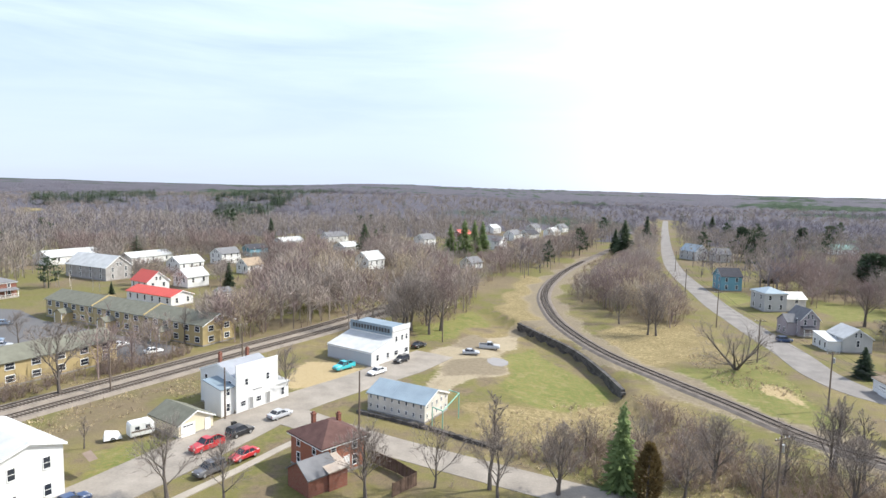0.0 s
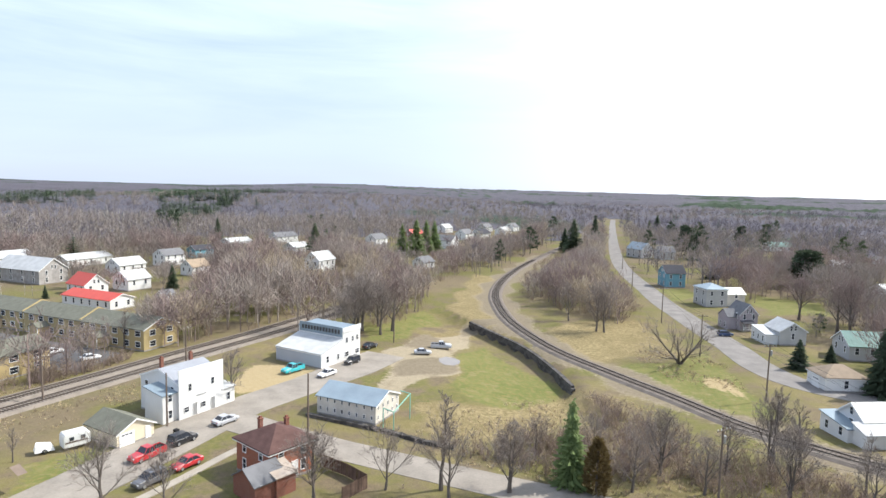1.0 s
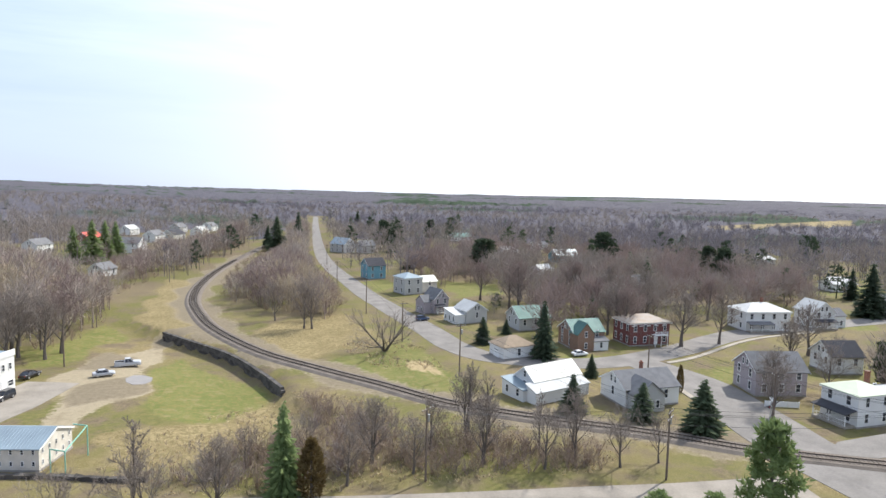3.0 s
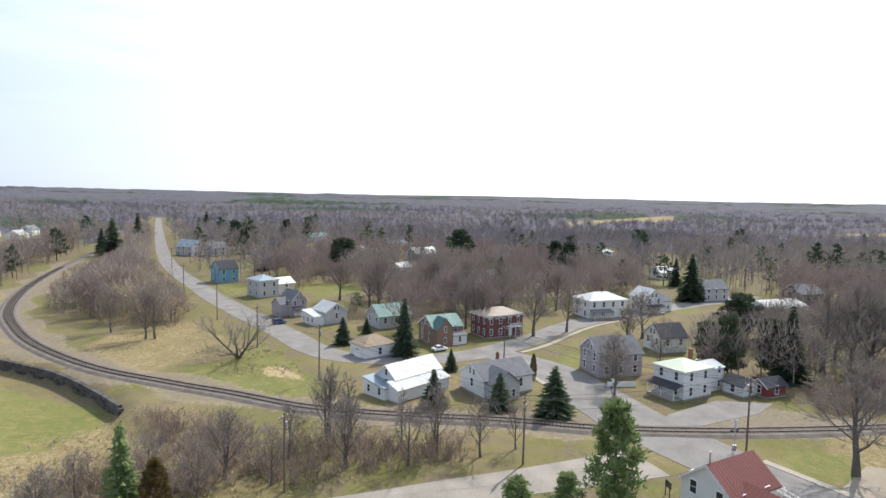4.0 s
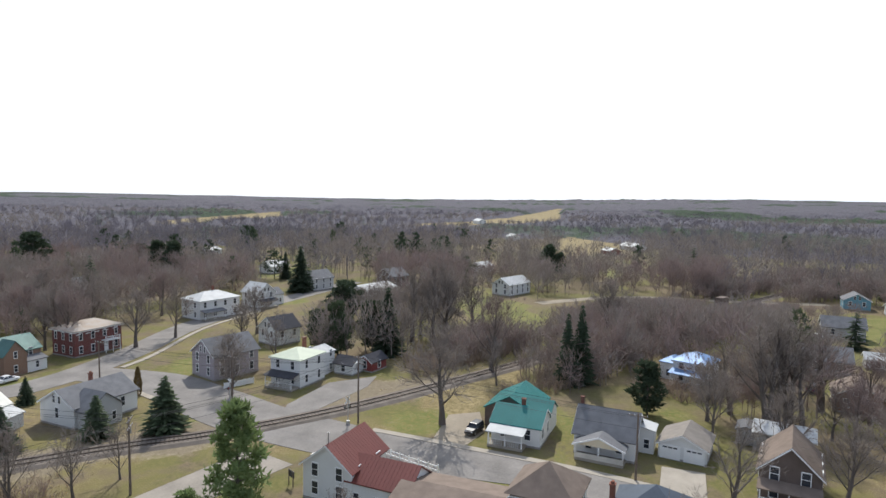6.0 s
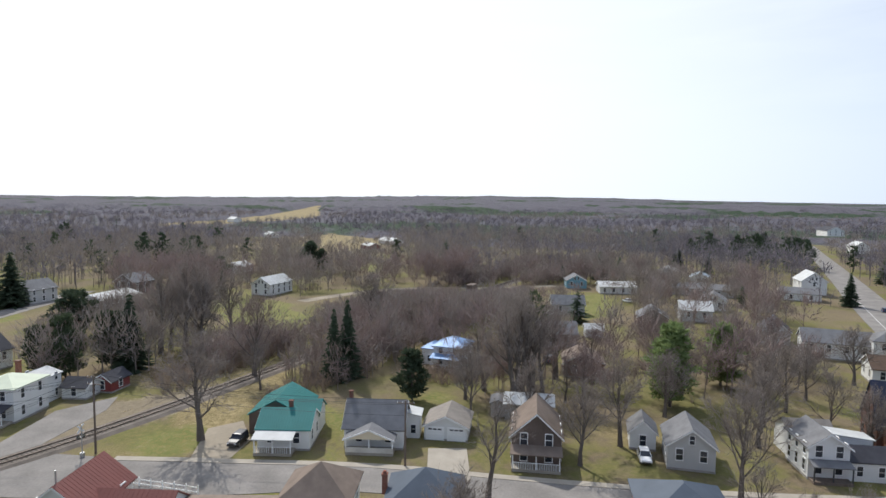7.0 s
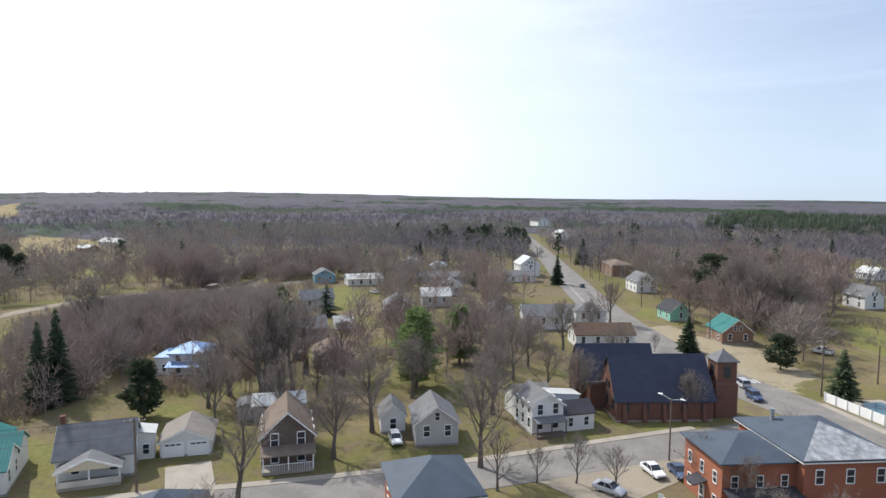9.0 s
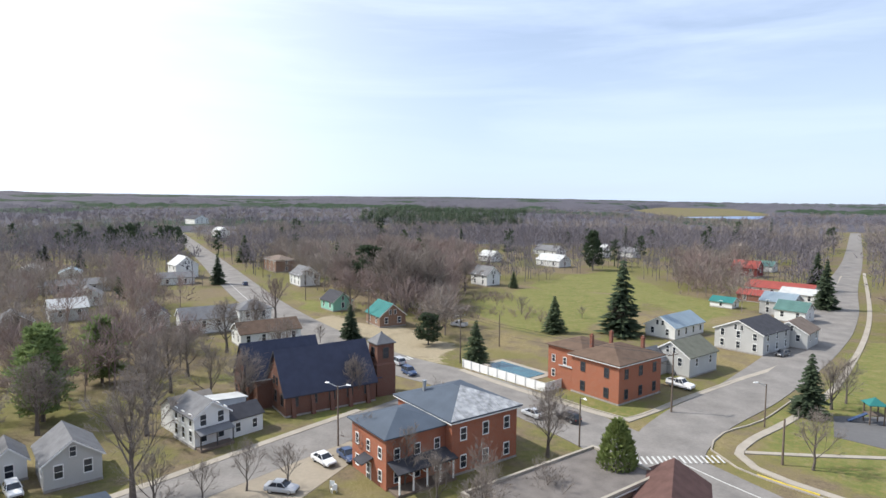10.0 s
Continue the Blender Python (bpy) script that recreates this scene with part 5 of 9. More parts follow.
# ---- houses along the street over the crossing ----
rr = house("house", "white house with maroon steel roof and rear wing", 67.6, 34, -8, 8, 6.8, 4.4, 2.6, "white", "r_maroon", metal=0.5, attic=False)
Build().tube((-3.4, 0.2, 6.0), (-3.4, 0.2, 8.4), 0.09, sides=8).done("vent_pipe", M["galv"], rr)
wing(rr, -0.8, -6.6, 6, 8, 3.3, 2.0, "white", "r_maroon", ridge="y", metal=0.5, wins="SW")
def gable_porch(root, x0, x1, y0, y1, eave, rise, roof, posts=2):
    """An open porch under a gabled roof that faces local -x: floor, low wall, posts, roof and front boards."""
    w, d = x1 - x0, y1 - y0
    base = Build().box(x0, x1, y0, y1, -0.2, 0.4).done("porch_floor", M["concrete"], root)
    top = roof_part(root, w, d, eave, rise, "gable", "x", M[roof], 0.3, False, "porch_roof")
    top.matrix_basis = pose((x0 + x1) / 2, (y0 + y1) / 2, 0)
    yc, s = (y0 + y1) / 2, d / 2 + 0.3
    drop = rise * 0.3 / (d / 2)
    prof = [(-s, eave - drop - 0.05), (0, eave + rise - 0.05), (s, eave - drop - 0.05), (s, eave - drop + 0.17), (0, eave + rise + 0.17), (-s, eave - drop + 0.17)]
    vs = [(x0 - 0.36, yc + u, v) for u, v in prof] + [(x0 - 0.31, yc + u, v) for u, v in prof]
    Build().add(vs, [(5, 4, 1, 0), (4, 3, 2, 1), (6, 7, 10, 11), (7, 8, 9, 10)] + [(k, (k + 1) % 6, 6 + (k + 1) % 6, 6 + k) for k in range(6)]).done("fascia", M["trim"], root)
    Build().add([(x0, y0, eave), (x0, y1, eave), (x0, yc, eave + rise), (x0 + 0.1, y0, eave), (x0 + 0.1, y1, eave), (x0 + 0.1, yc, eave + rise)], [(0, 2, 1), (3, 4, 5), (0, 1, 4, 3), (1, 2, 5, 4), (2, 0, 3, 5)]).done("porch_gable", M["cream"], root)
    Build().box(x0, x0 + 0.12, y0, y1, 0.4, 1.1).done("porch_wall", M["offwhite"], root)
    for k in range(posts):
        v = y0 + 0.1 + (d - 0.2) * k / (posts - 1)
        Build().box(x0, x0 + 0.14, v - 0.08, v + 0.08, 1.1, eave).done("post", M["trim"], root)


th = house("house", "white house with teal steel roof and front porch", 91.0, 16.0, -7, 6.2, 7.4, 3.1, 1.9, "white", "r_teal", ridge="y", metal=0.4, porch=(("W", -3.6, 1.7, 2.2, 2.45, "r_white"),), gap=2.4, over=0.3, attic=False)
stack("chimney", M["brickchurch"], th, 0.5, -0.2, [(0.28, 3.8), (0.28, 5.9), (0.33, 5.9), (0.33, 6.05)])
wing(th, 7.2, 2.7, 9.0, 8.2, 3.0, 2.2, "brownwall", "r_teal", ridge="x", metal=0.4)
wing(th, 5.4, -1.6, 5.0, 4.0, 3.0, 1.6, "white", "r_teal", ridge="y", metal=0.4)
gh = house("house", "white single-storey house with dark grey roof and gabled porch", 91.0, 3.2, -9, 7.2, 8.4, 3.1, 2.9, "white", "r_grey", ridge="y", gap=2.6)
stack("chimney", M["brickchurch"], gh, 0.4, 4.0, [(0.25, 4.6), (0.25, 7.0), (0.3, 7.0), (0.3, 7.15)])
gable_porch(gh, -5.9, -3.62, -3.1, 3.6, 2.3, 1.35, "r_grey", 3)
wing(gh, 2.5, -5.2, 3.0, 2.0, 3.4, 0.4, "white", "r_white", kind="shed", wins="W")
g2 = house("garage", "white double garage with grey-tan shingle roof", 93.0, -7.6, -14, 6.8, 6.4, 2.2, 1.5, "white", "r_greytan", ridge="x", skip="NSEW", category="garage")
garage_door(g2, -3.42, -1.6, 0.05, -90, 2.5, 1.9)
garage_door(g2, -3.42, 1.6, 0.05, -90, 2.5, 1.9)
house("house", "brown timber house with tan roof, white windows and front porch", 84.0, -18.9, -14, 8.4, 6.6, 4.3, 3.0, "brownwall", "r_brown", ridge="x", porch=(("W", -3.2, 3.2, 1.9, 2.5),), gap=2.5, attic=False, wscale=1.05)
wing(house("shed", "open pole shed with pale steel roof", 100.0, -21.8, -14, 6.0, 7.6, 2.6, 0.8, "barnwall", "r_white", ridge="y", metal=0.5, category="shed", gap=9), 0.1, 5, 4, 2.4, 2.2, 0.5, "barnwall", "r_grey")
house("house", "grey cottage with grey roof", 80.6, -39.4, -20, 7.2, 6.0, 3.4, 2.2, "grey", "r_grey", ridge="x", gap=2.6)
house("house", "small white cottage with grey roof", 86.5, -35.4, -20, 4.6, 3.6, 2.7, 1.6, "white", "r_grey", ridge="x")
w8 = house("house", "white gabled house with grey roof and dark-roofed wing", 76.6, -55.4, -13, 6.6, 5.0, 4.4, 1.7, "white", "r_grey", ridge="x", gap=1.9, attic=False)
wing(w8, -0.9, -5.2, 4.4, 5.2, 2.6, 1.3, "white", "r_dark", ridge="y", wins="W")
wing(w8, 2.6, -4.9, 2.6, 5.4, 3.9, 0.6, "white", "r_white", kind="shed", wins="W")
wing(w8, 6.0, -1.0, 5.4, 6.0, 3.2, 1.6, "white", "r_greytan", ridge="y")
porch_floor = Build().box(-4.9, -3.32, -2.4, 2.4, -0.2, 0.35).done("porch_floor", M["wood"], w8)
for v in (-2.3, 0.0, 2.3):
    Build().box(-4.8, -4.66, v - 0.07, v + 0.07, 0.35, 2.3).done("post", M["darktrim"], w8)
pr = Build()
sheet(pr, [(-5.0, -2.5, 2.35), (-3.32, -2.5, 2.75), (-3.32, 2.5, 2.75), (-5.0, 2.5, 2.35)], 0.1)
pr.done("porch_roof", M["r_grey"], w8)

# ---- church ----
church = house("church", "dark red brick church with blue slate roof and square tower", 72.8, -76.2, 64, 15.5, 8.8, 3.6, 6.0, "brickchurch", "r_slate", ridge="x", category="church", gap=2.6, trim="darktrim", wscale=1.1)
tr = wing(church, 4.4, -8.2, 13, 8, 3.6, 5.8, "brickchurch", "r_slate", ridge="x", wins="E", trim="darktrim")
wing(church, 8.2, -4.2, 4.0, 5.0, 3.0, 1.6, "brickchurch", "r_white", kind="shed")
stack("tower", M["brickchurch"], church, -10.6, 1.2, [(1.8, -0.3), (1.8, 5.4), (1.6, 5.7), (1.6, 9.0)])
stack("tower_roof", M["r_grey"], church, -10.6, 1.2, [(1.9, 9.0), (1.9, 9.15), (0.12, 10.7), (0.1, 10.9)])
for u, v, a in ((-10.6, -0.42, 0), (-10.6, 2.82, 180), (-12.22, 1.2, -90), (-8.98, 1.2, 90)):
    window(church, u, v, 6.6, a, "tall", "darktrim", 1.1)
wing(church, -8.6, 1.2, 2.0, 3.2, 3.4, 1.0, "brickchurch", "r_slate")
for k in range(5):
    Build().add([(-6.6 + k * 3.2, 4.4, -0.3), (-6.0 + k * 3.2, 4.4, -0.3), (-6.0 + k * 3.2, 5.1, -0.3), (-6.6 + k * 3.2, 5.1, -0.3), (-6.6 + k * 3.2, 4.4, 3.0), (-6.0 + k * 3.2, 4.4, 3.0), (-6.0 + k * 3.2, 4.6, 2.4), (-6.6 + k * 3.2, 4.6, 2.4)], BOX_F).done("buttress", M["brickchurch"], church)

# ---- brick buildings at the corner ----
bb = house("brick_house", "large orange brick building with steel-blue hipped roof and white veranda", 44.0, -70.4, -24, 12.4, 10.6, 7.0, 1.9, "brickorange", "r_steelblue", "hip", gap=3.0, over=0.55, base=True, category="building", storeys=2)
stack("vent_pipe", M["galv"], bb, 3.2, 3.0, [(0.18, 7.4), (0.18, 9.2), (0.24, 9.2), (0.24, 9.4)])
bw = wing(bb, -0.6, 9.4, 8.4, 8.6, 6.3, 1.6, "brickorange", "r_steelblue", kind="hip", wins="WN", over=0.5)
for k in range(5):
    Build().box(-6.4, -6.24, -3.9 + k * 1.9, -3.74 + k * 1.9, 0.3, 2.7).done("veranda_post", M["trim"], bw)
for k in range(4):
    a = -3.82 + k * 1.9
    Build().add([(-6.38, a + 0.08, 2.0), (-6.26, a + 0.08, 2.0), (-6.26, a + 0.95, 2.62), (-6.38, a + 0.95, 2.62), (-6.38, a + 0.08, 2.12), (-6.26, a + 0.08, 2.12), (-6.26, a + 0.95, 2.74), (-6.38, a + 0.95, 2.74)], BOX_F).done("veranda_brace", M["trim"], bw)
vr = Build()
sheet(vr, [(-6.7, -4.3, 2.85), (-4.19, -4.3, 3.5), (-4.19, 4.2, 3.5), (-6.7, 4.2, 2.85)], 0.14)
vr.done("veranda_roof", M["r_dark"], bw)
Build().box(-6.5, -4.22, -4.2, 4.1, -0.2, 0.3).done("veranda_floor", M["wood"], bw)
dp = Build()
sheet(dp, [(-1.2, 5.9, 2.5), (1.0, 5.9, 2.5), (1.0, 4.31, 3.0), (-1.2, 4.31, 3.0)], 0.12)
dp.done("door_canopy", M["r_dark"], bw)
door_part(bw, -0.1, 4.3, 0.0, 180, M["darktrim"])
tin = Build()
sheet(tin, [(-6.78, 5.88, 7.2), (-6.78, -5.88, 7.2), (-0.86, 0, 9.28)], 0.06)
tin.done("tin_roof_plane", M["r_tin"], bb, "pale worn tin roof plane")
for k in range(9):
    v = -4.8 + 1.2 * k
    f = 1 - abs(v) / 5.95
    Build().tube((-6.74, v, 7.23), (-6.78 + 5.9 * f * 0.97, v, 7.23 + 2.07 * f * 0.97), 0.05, sides=4).done("seam", M["r_tin"], bb)
bt = house("brick_house", "two-storey orange brick house with brown hipped roof and chimneys", 32.1, -107.3, -22, 10, 12, 6.8, 2.0, "brickorange", "r_darkbrown", "hip", gap=3.2, over=0.6, storeys=2, category="house", trim="darktrim", chimneys=((3.9, 2.0, 9.6), (-2.0, -4.8, 9.4), (4.2, -4.0, 9.4)))
wing(bt, 8.9, -1.2, 8.2, 9.0, 6.6, 1.5, "brickorange", "r_darkbrown", kind="hip", wins="NW", over=0.5)
wing(bt, 6.4, 4.8, 2.6, 2.2, 3.4, 0.6, "brickorange", "r_white", kind="shed")
fl = house("commercial_building", "low building with flat brown roof and pale coping", 25.3, -60.4, -23, 9, 20, 3.8, 0, "bricktan", "r_flat", "flat", gap=4, over=0.2, category="building")
for x0, x1, y0, y1 in ((-4.75, 4.75, -10.25, -9.9), (-4.75, 4.75, 9.9, 10.25), (-4.75, -4.4, -9.9, 9.9), (4.4, 4.75, -9.9, 9.9)):
    Build().box(x0, x1, y0, y1, 3.9, 4.22).done("coping", M["concrete"], fl)
house("house", "house with dark red-brown shingle roof", 15.2, -64.4, 8, 7, 9.5, 3.4, 2.1, "white", "r_redbrown", ridge="y", gap=2.8)
house("house", "orange brick house with blue-grey hipped roof", 59.2, -27.6, -15, 9, 8.4, 5.0, 2.4, "brickorange", "r_steelblue", "hip", over=0.5)
house("house", "house with slate-blue pyramid roof and brick chimney", 64.7, -2, -8, 7.4, 7.4, 4.6, 2.7, "grey", "r_steelblue", "hip", chimneys=((0.5, 4.4, 6.2),), over=0.5)
house("house", "house with grey-brown hipped shingle roof", 68, 9.2, -8, 7.2, 7.2, 4.0, 2.8, "white", "r_brown", "hip", over=0.4)
house("commercial_building", "long low building with dark brown roof", 63.6, 19.2, -5, 8, 11.5, 3.4, 0.8, "grey", "r_brown", "gable", ridge="y", category="building")

# ---- houses along the main road and beyond ----
for label, x, y, yaw, w, d, e, r, wall, roof, kind in (
    ("long white house with brown roof beside the main road", 112.5, -102, -26, 7.5, 14, 3.2, 2.0, "white", "r_darkbrown", "gable"),
    ("small mint green house with dark grey roof", 126.5, -144, -22, 8, 6.5, 3.0, 2.6, "mint", "r_dark", "gable"),
    ("stone cottage with green steel roof", 101, -134, -30, 9, 7.5, 3.0, 3.0, "bricktan", "r_teal", "gable"),
    ("grey cottage with grey-green roof", 24, -129, -22, 8, 10, 4.0, 2.4, "grey", "r_olive", "gable"),
    ("weathered board shed with gabled front", 30, -122.5, -22, 5, 6, 2.8, 2.2, "barnwall", "r_grey", "gable"),
    ("white workshop with pale blue steel roof", 31.5, -162.5, -20, 8, 14, 3.0, 2.3, "white", "r_bluegrey", "gable"),
    ("pale grey two-storey house with dark roof and white trim", 13.6, -157, -22, 11, 13, 4.7, 2.4, "grey", "r_dark", "gable"),
    ("brown-roofed house beside the pale grey house", 5.2, -166, -15, 8, 9, 3.8, 2.2, "grey", "r_brown", "gable"),
    ("pale two-storey house with grey-green steel roof", 9, -209, -18, 9, 9, 4.2, 2.2, "grey", "r_bluegrey", "gable"),
    ("white gabled house with grey-green roof", 5.5, -199, -18, 8, 7, 3.4, 2.2, "white", "r_green", "gable"),
    ("small white shed with green roof on a lawn", 25, -213, -18, 7, 5, 2.0, 1.3, "white", "r_teal", "gable"),
    ("long house with red steel roof", 10, -252, -15, 22, 9, 2.6, 2.0, "white", "r_redworn", "gable"),
    ("low house with red steel roof", 17, -232, -15, 10, 7, 2.4, 1.4, "brick", "r_redworn", "gable"),
    ("white house with pale roof beside the street", 4, -241, -15, 11, 8, 2.6, 1.6, "white", "r_white", "gable"),
    ("red two-storey house with red roof", 25, -308, -15, 11, 8, 4.0, 3.0, "redwall", "r_redworn", "gable"),
    ("white house with green roof", 19, -333, -15, 9, 8, 3.0, 2.0, "white", "r_green", "gable"),
    ("white gabled house at the field's edge", 112, -217, -20, 9, 7, 4.2, 3.2, "white", "r_grey", "gable"),
    ("long white house with pale roof at the field's edge", 113, -297, -20, 15, 9, 3.2, 2.8, "white", "r_white", "gable"),
    ("white house with grey roof at the field's edge", 137, -356, -20, 18, 9, 3.0, 2.8, "white", "r_grey", "gable"),
    ("white two-storey house at the field's edge", 107, -357, -20, 12, 8, 5.0, 2.6, "white", "r_white", "gable"),
    ("white house behind the field", 92, -368, -20, 10, 8, 3.2, 2.6, "white", "r_grey", "gable"),
    ("white cottage behind the field", 150, -300, -20, 10, 8, 3.2, 2.6, "white", "r_white", "gable"),
    ("white two-storey house beside the main road", 229, -167, -20, 11, 9, 5.6, 3.4, "white", "r_white", "gable"),
    ("brown brick block beside the main road", 213, -207, -25, 16, 10, 5.4, 1.6, "bricktan", "r_brown", "hip"),
    ("white house beside the main road", 171, -178, -25, 11, 8, 4.2, 3.0, "white", "r_grey", "gable"),
    ("blue-white bungalow with pale roof", 262, -139, -30, 10, 8, 2.8, 1.8, "white", "r_bluegrey", "gable"),
    ("long grey bungalow with pale roof", 283, -134, -30, 14, 8, 3.0, 1.8, "grey", "r_white", "gable"),
    ("large white building with dark roof far along the road", 614, -475, -20, 34, 16, 8, 4, "white", "r_dark", "gable"),
    ("white house far along the road", 416, -343, -20, 15, 10, 5.5, 3.4, "white", "r_white", "gable"),
    ("long low grey building with pale grey roof", 226, -121, -28, 8, 22, 2.8, 1.6, "grey", "r_grey", "gable"),
    ("low white wing house with grey roof", 214, -152, -28, 8, 13, 2.8, 1.8, "white", "r_grey", "gable"),
    ("grey house with pale roof among bare trees", 178, -92, -20, 8, 9, 3.6, 2.2, "grey", "r_white", "gable"),
    ("white cottage with grey roof among bare trees", 196, -108, -30, 8, 8, 3.4, 2.4, "white", "r_grey", "gable"),
    ("tan house with grey roof among bare trees", 168, -74, -20, 8, 8, 3.6, 2.4, "bricktan", "r_grey", "gable"),
    ("grey cottage among bare trees", 149, -98, -30, 8, 7, 3.6, 2.8, "grey", "r_dark", "gable"),
    ("white-grey house with several wings among bare trees", 134, -103, -28, 8, 14, 3.8, 2.4, "white", "r_grey", "gable"),
    ("white two-storey house with porch among bare trees", 127, -111, -28, 7, 8, 5.4, 2.0, "white", "r_grey", "hip"),
    ("grey bungalow with grey roof", 190, -56, -10, 7, 10, 3.4, 2.4, "grey", "r_grey", "gable"),
    ("mauve bungalow with grey roof", 150, -41, -10, 8, 9, 3.2, 2.4, "lilac", "r_grey", "gable"),
    ("small white shed with pale roof", 157, -53, -10, 4, 4.6, 2.2, 1.2, "white", "r_white", "gable"),
    ("white bungalow with bright roof among conifers", 233, -89, -10, 9, 14, 2.8, 1.6, "white", "r_white", "gable"),
    ("dark blue-grey house among conifers", 247, -77, -10, 8, 8, 3.4, 2.2, "tealwall", "r_grey", "gable"),
    ("tan cottage with brown roof", 124, -39, -14, 8, 8, 3.0, 2.2, "bricktan", "r_brown", "gable"),
    ("low farm shed with pale roof", 439, 10, 30, 12, 9, 2.6, 1.8, "redwall", "r_white", "gable"),
    ("long farm shed with white roof", 487, -5, 30, 22, 10, 2.8, 2.4, "white", "r_white", "gable"),
    ("distant white farmhouse beside pale fields", 549, 98, 30, 12, 9, 3.6, 2.2, "white", "r_white", "gable"),
    ("distant white farm building", 900, 210, 30, 30, 12, 4.6, 3.0, "white", "r_white", "gable"),
    ("white bungalow far among trees", 318, 243, 0, 11, 8, 3.0, 1.6, "white", "r_white", "gable"),
    ("blue-grey bungalow among trees", 203, 279, -5, 14, 9, 4.2, 3.0, "tealwall", "r_bluegrey", "gable"),
    ("white house among bare trees", 192, 320, -5, 10, 8, 3.4, 2.0, "white", "r_white", "gable"),
    ("white house among bare trees", 236, 353, -5, 10, 8, 3.2, 2.0, "white", "r_grey", "gable"),
    ("white house with green roof among trees", 211, 423, 0, 16, 9, 3.8, 2.6, "white", "r_green", "gable"),
    ("white cottage among bare trees", 162, 240, 15, 9, 7, 2.8, 1.8, "white", "r_white", "gable"),
    ("white house far among trees", -140, 360, 58, 16, 9, 3.4, 2.0, "white", "r_white", "gable"),
    ("white house far among trees", -122, 396, 58, 17, 9, 4.0, 2.6, "white", "r_grey", "gable"),
    ("small white shed on the grass", -98, 188, 60, 4, 4, 2.0, 1.2, "white", "r_grey", "gable"),
    ("white cottage with grey roof", 170, 190, -10, 10, 8, 3.4, 2.4, "white", "r_grey", "gable"),
    ("white cottage with pale roof", 255, 160, -15, 11, 8, 3.4, 2.4, "white", "r_white", "gable"),
    ("white cottage with pale roof", 300, 70, -20, 11, 8, 3.0, 2.0, "white", "r_white", "gable"),
):
    far = math.hypot(x, y) > 260
    house("house", label, x, y, yaw, w, d, e, r, wall, roof, kind, ridge="y" if d > w else "x", metal=0.7 if roof in ("r_white", "r_green", "r_bluegrey", "r_teal", "r_red") and not far else False, gap=5.0 if far else 3.2)


bl = house("house", "white two-storey house with patchy blue steel roof and porch", 131.5, -12.8, -25, 7, 6.6, 4.6, 1.6, "white", "r_blue", "hip", metal=0.5, gap=2.4, porch=(("W", -3.2, 3.2, 2.2, 2.6, "r_blue"),))
wing(bl, 1.0, 4.9, 5.4, 3.4, 3.4, 1.0, "white", "r_blue", kind="hip", wins="W")


# ---- trees: prototypes as triangle soups ----
def cone_tris(a, b, r0, r1, sides, out):
    a, b = np.array(a, float), np.array(b, float)
    d = b - a
    d /= np.linalg.norm(d) + 1e-9
    u = np.cross(d, (0.3, 0.9, 0.2)); u /= np.linalg.norm(u) + 1e-9
    w = np.cross(d, u)
    ring = [u * math.cos(k * math.tau / sides) + w * math.sin(k * math.tau / sides) for k in range(sides)]
    for k in range(sides):
        p, q = ring[k], ring[(k + 1) % sides]
        out.append((a + p * r0, a + q * r0, b + q * r1))
        if r1 > 0.004:
            out.append((a + p * r0, b + q * r1, b + p * r1))


def sliver(a, b, wid, rng, out):
    d = b - a
    s = np.cross(d, (rng.uniform(-1, 1), rng.uniform(-1, 1), rng.uniform(-1, 1)))
    s *= wid / 2 / (np.linalg.norm(s) + 1e-9)
    out.append((a - s, a + s, b))


def turned(d, angle, spin, rng):
    d = Vector(d).normalized()
    o = d.orthogonal().normalized()
    o.rotate(Matrix.Rotation(spin, 3, d))
    d.rotate(Matrix.Rotation(angle, 3, o))
    return np.array(d)


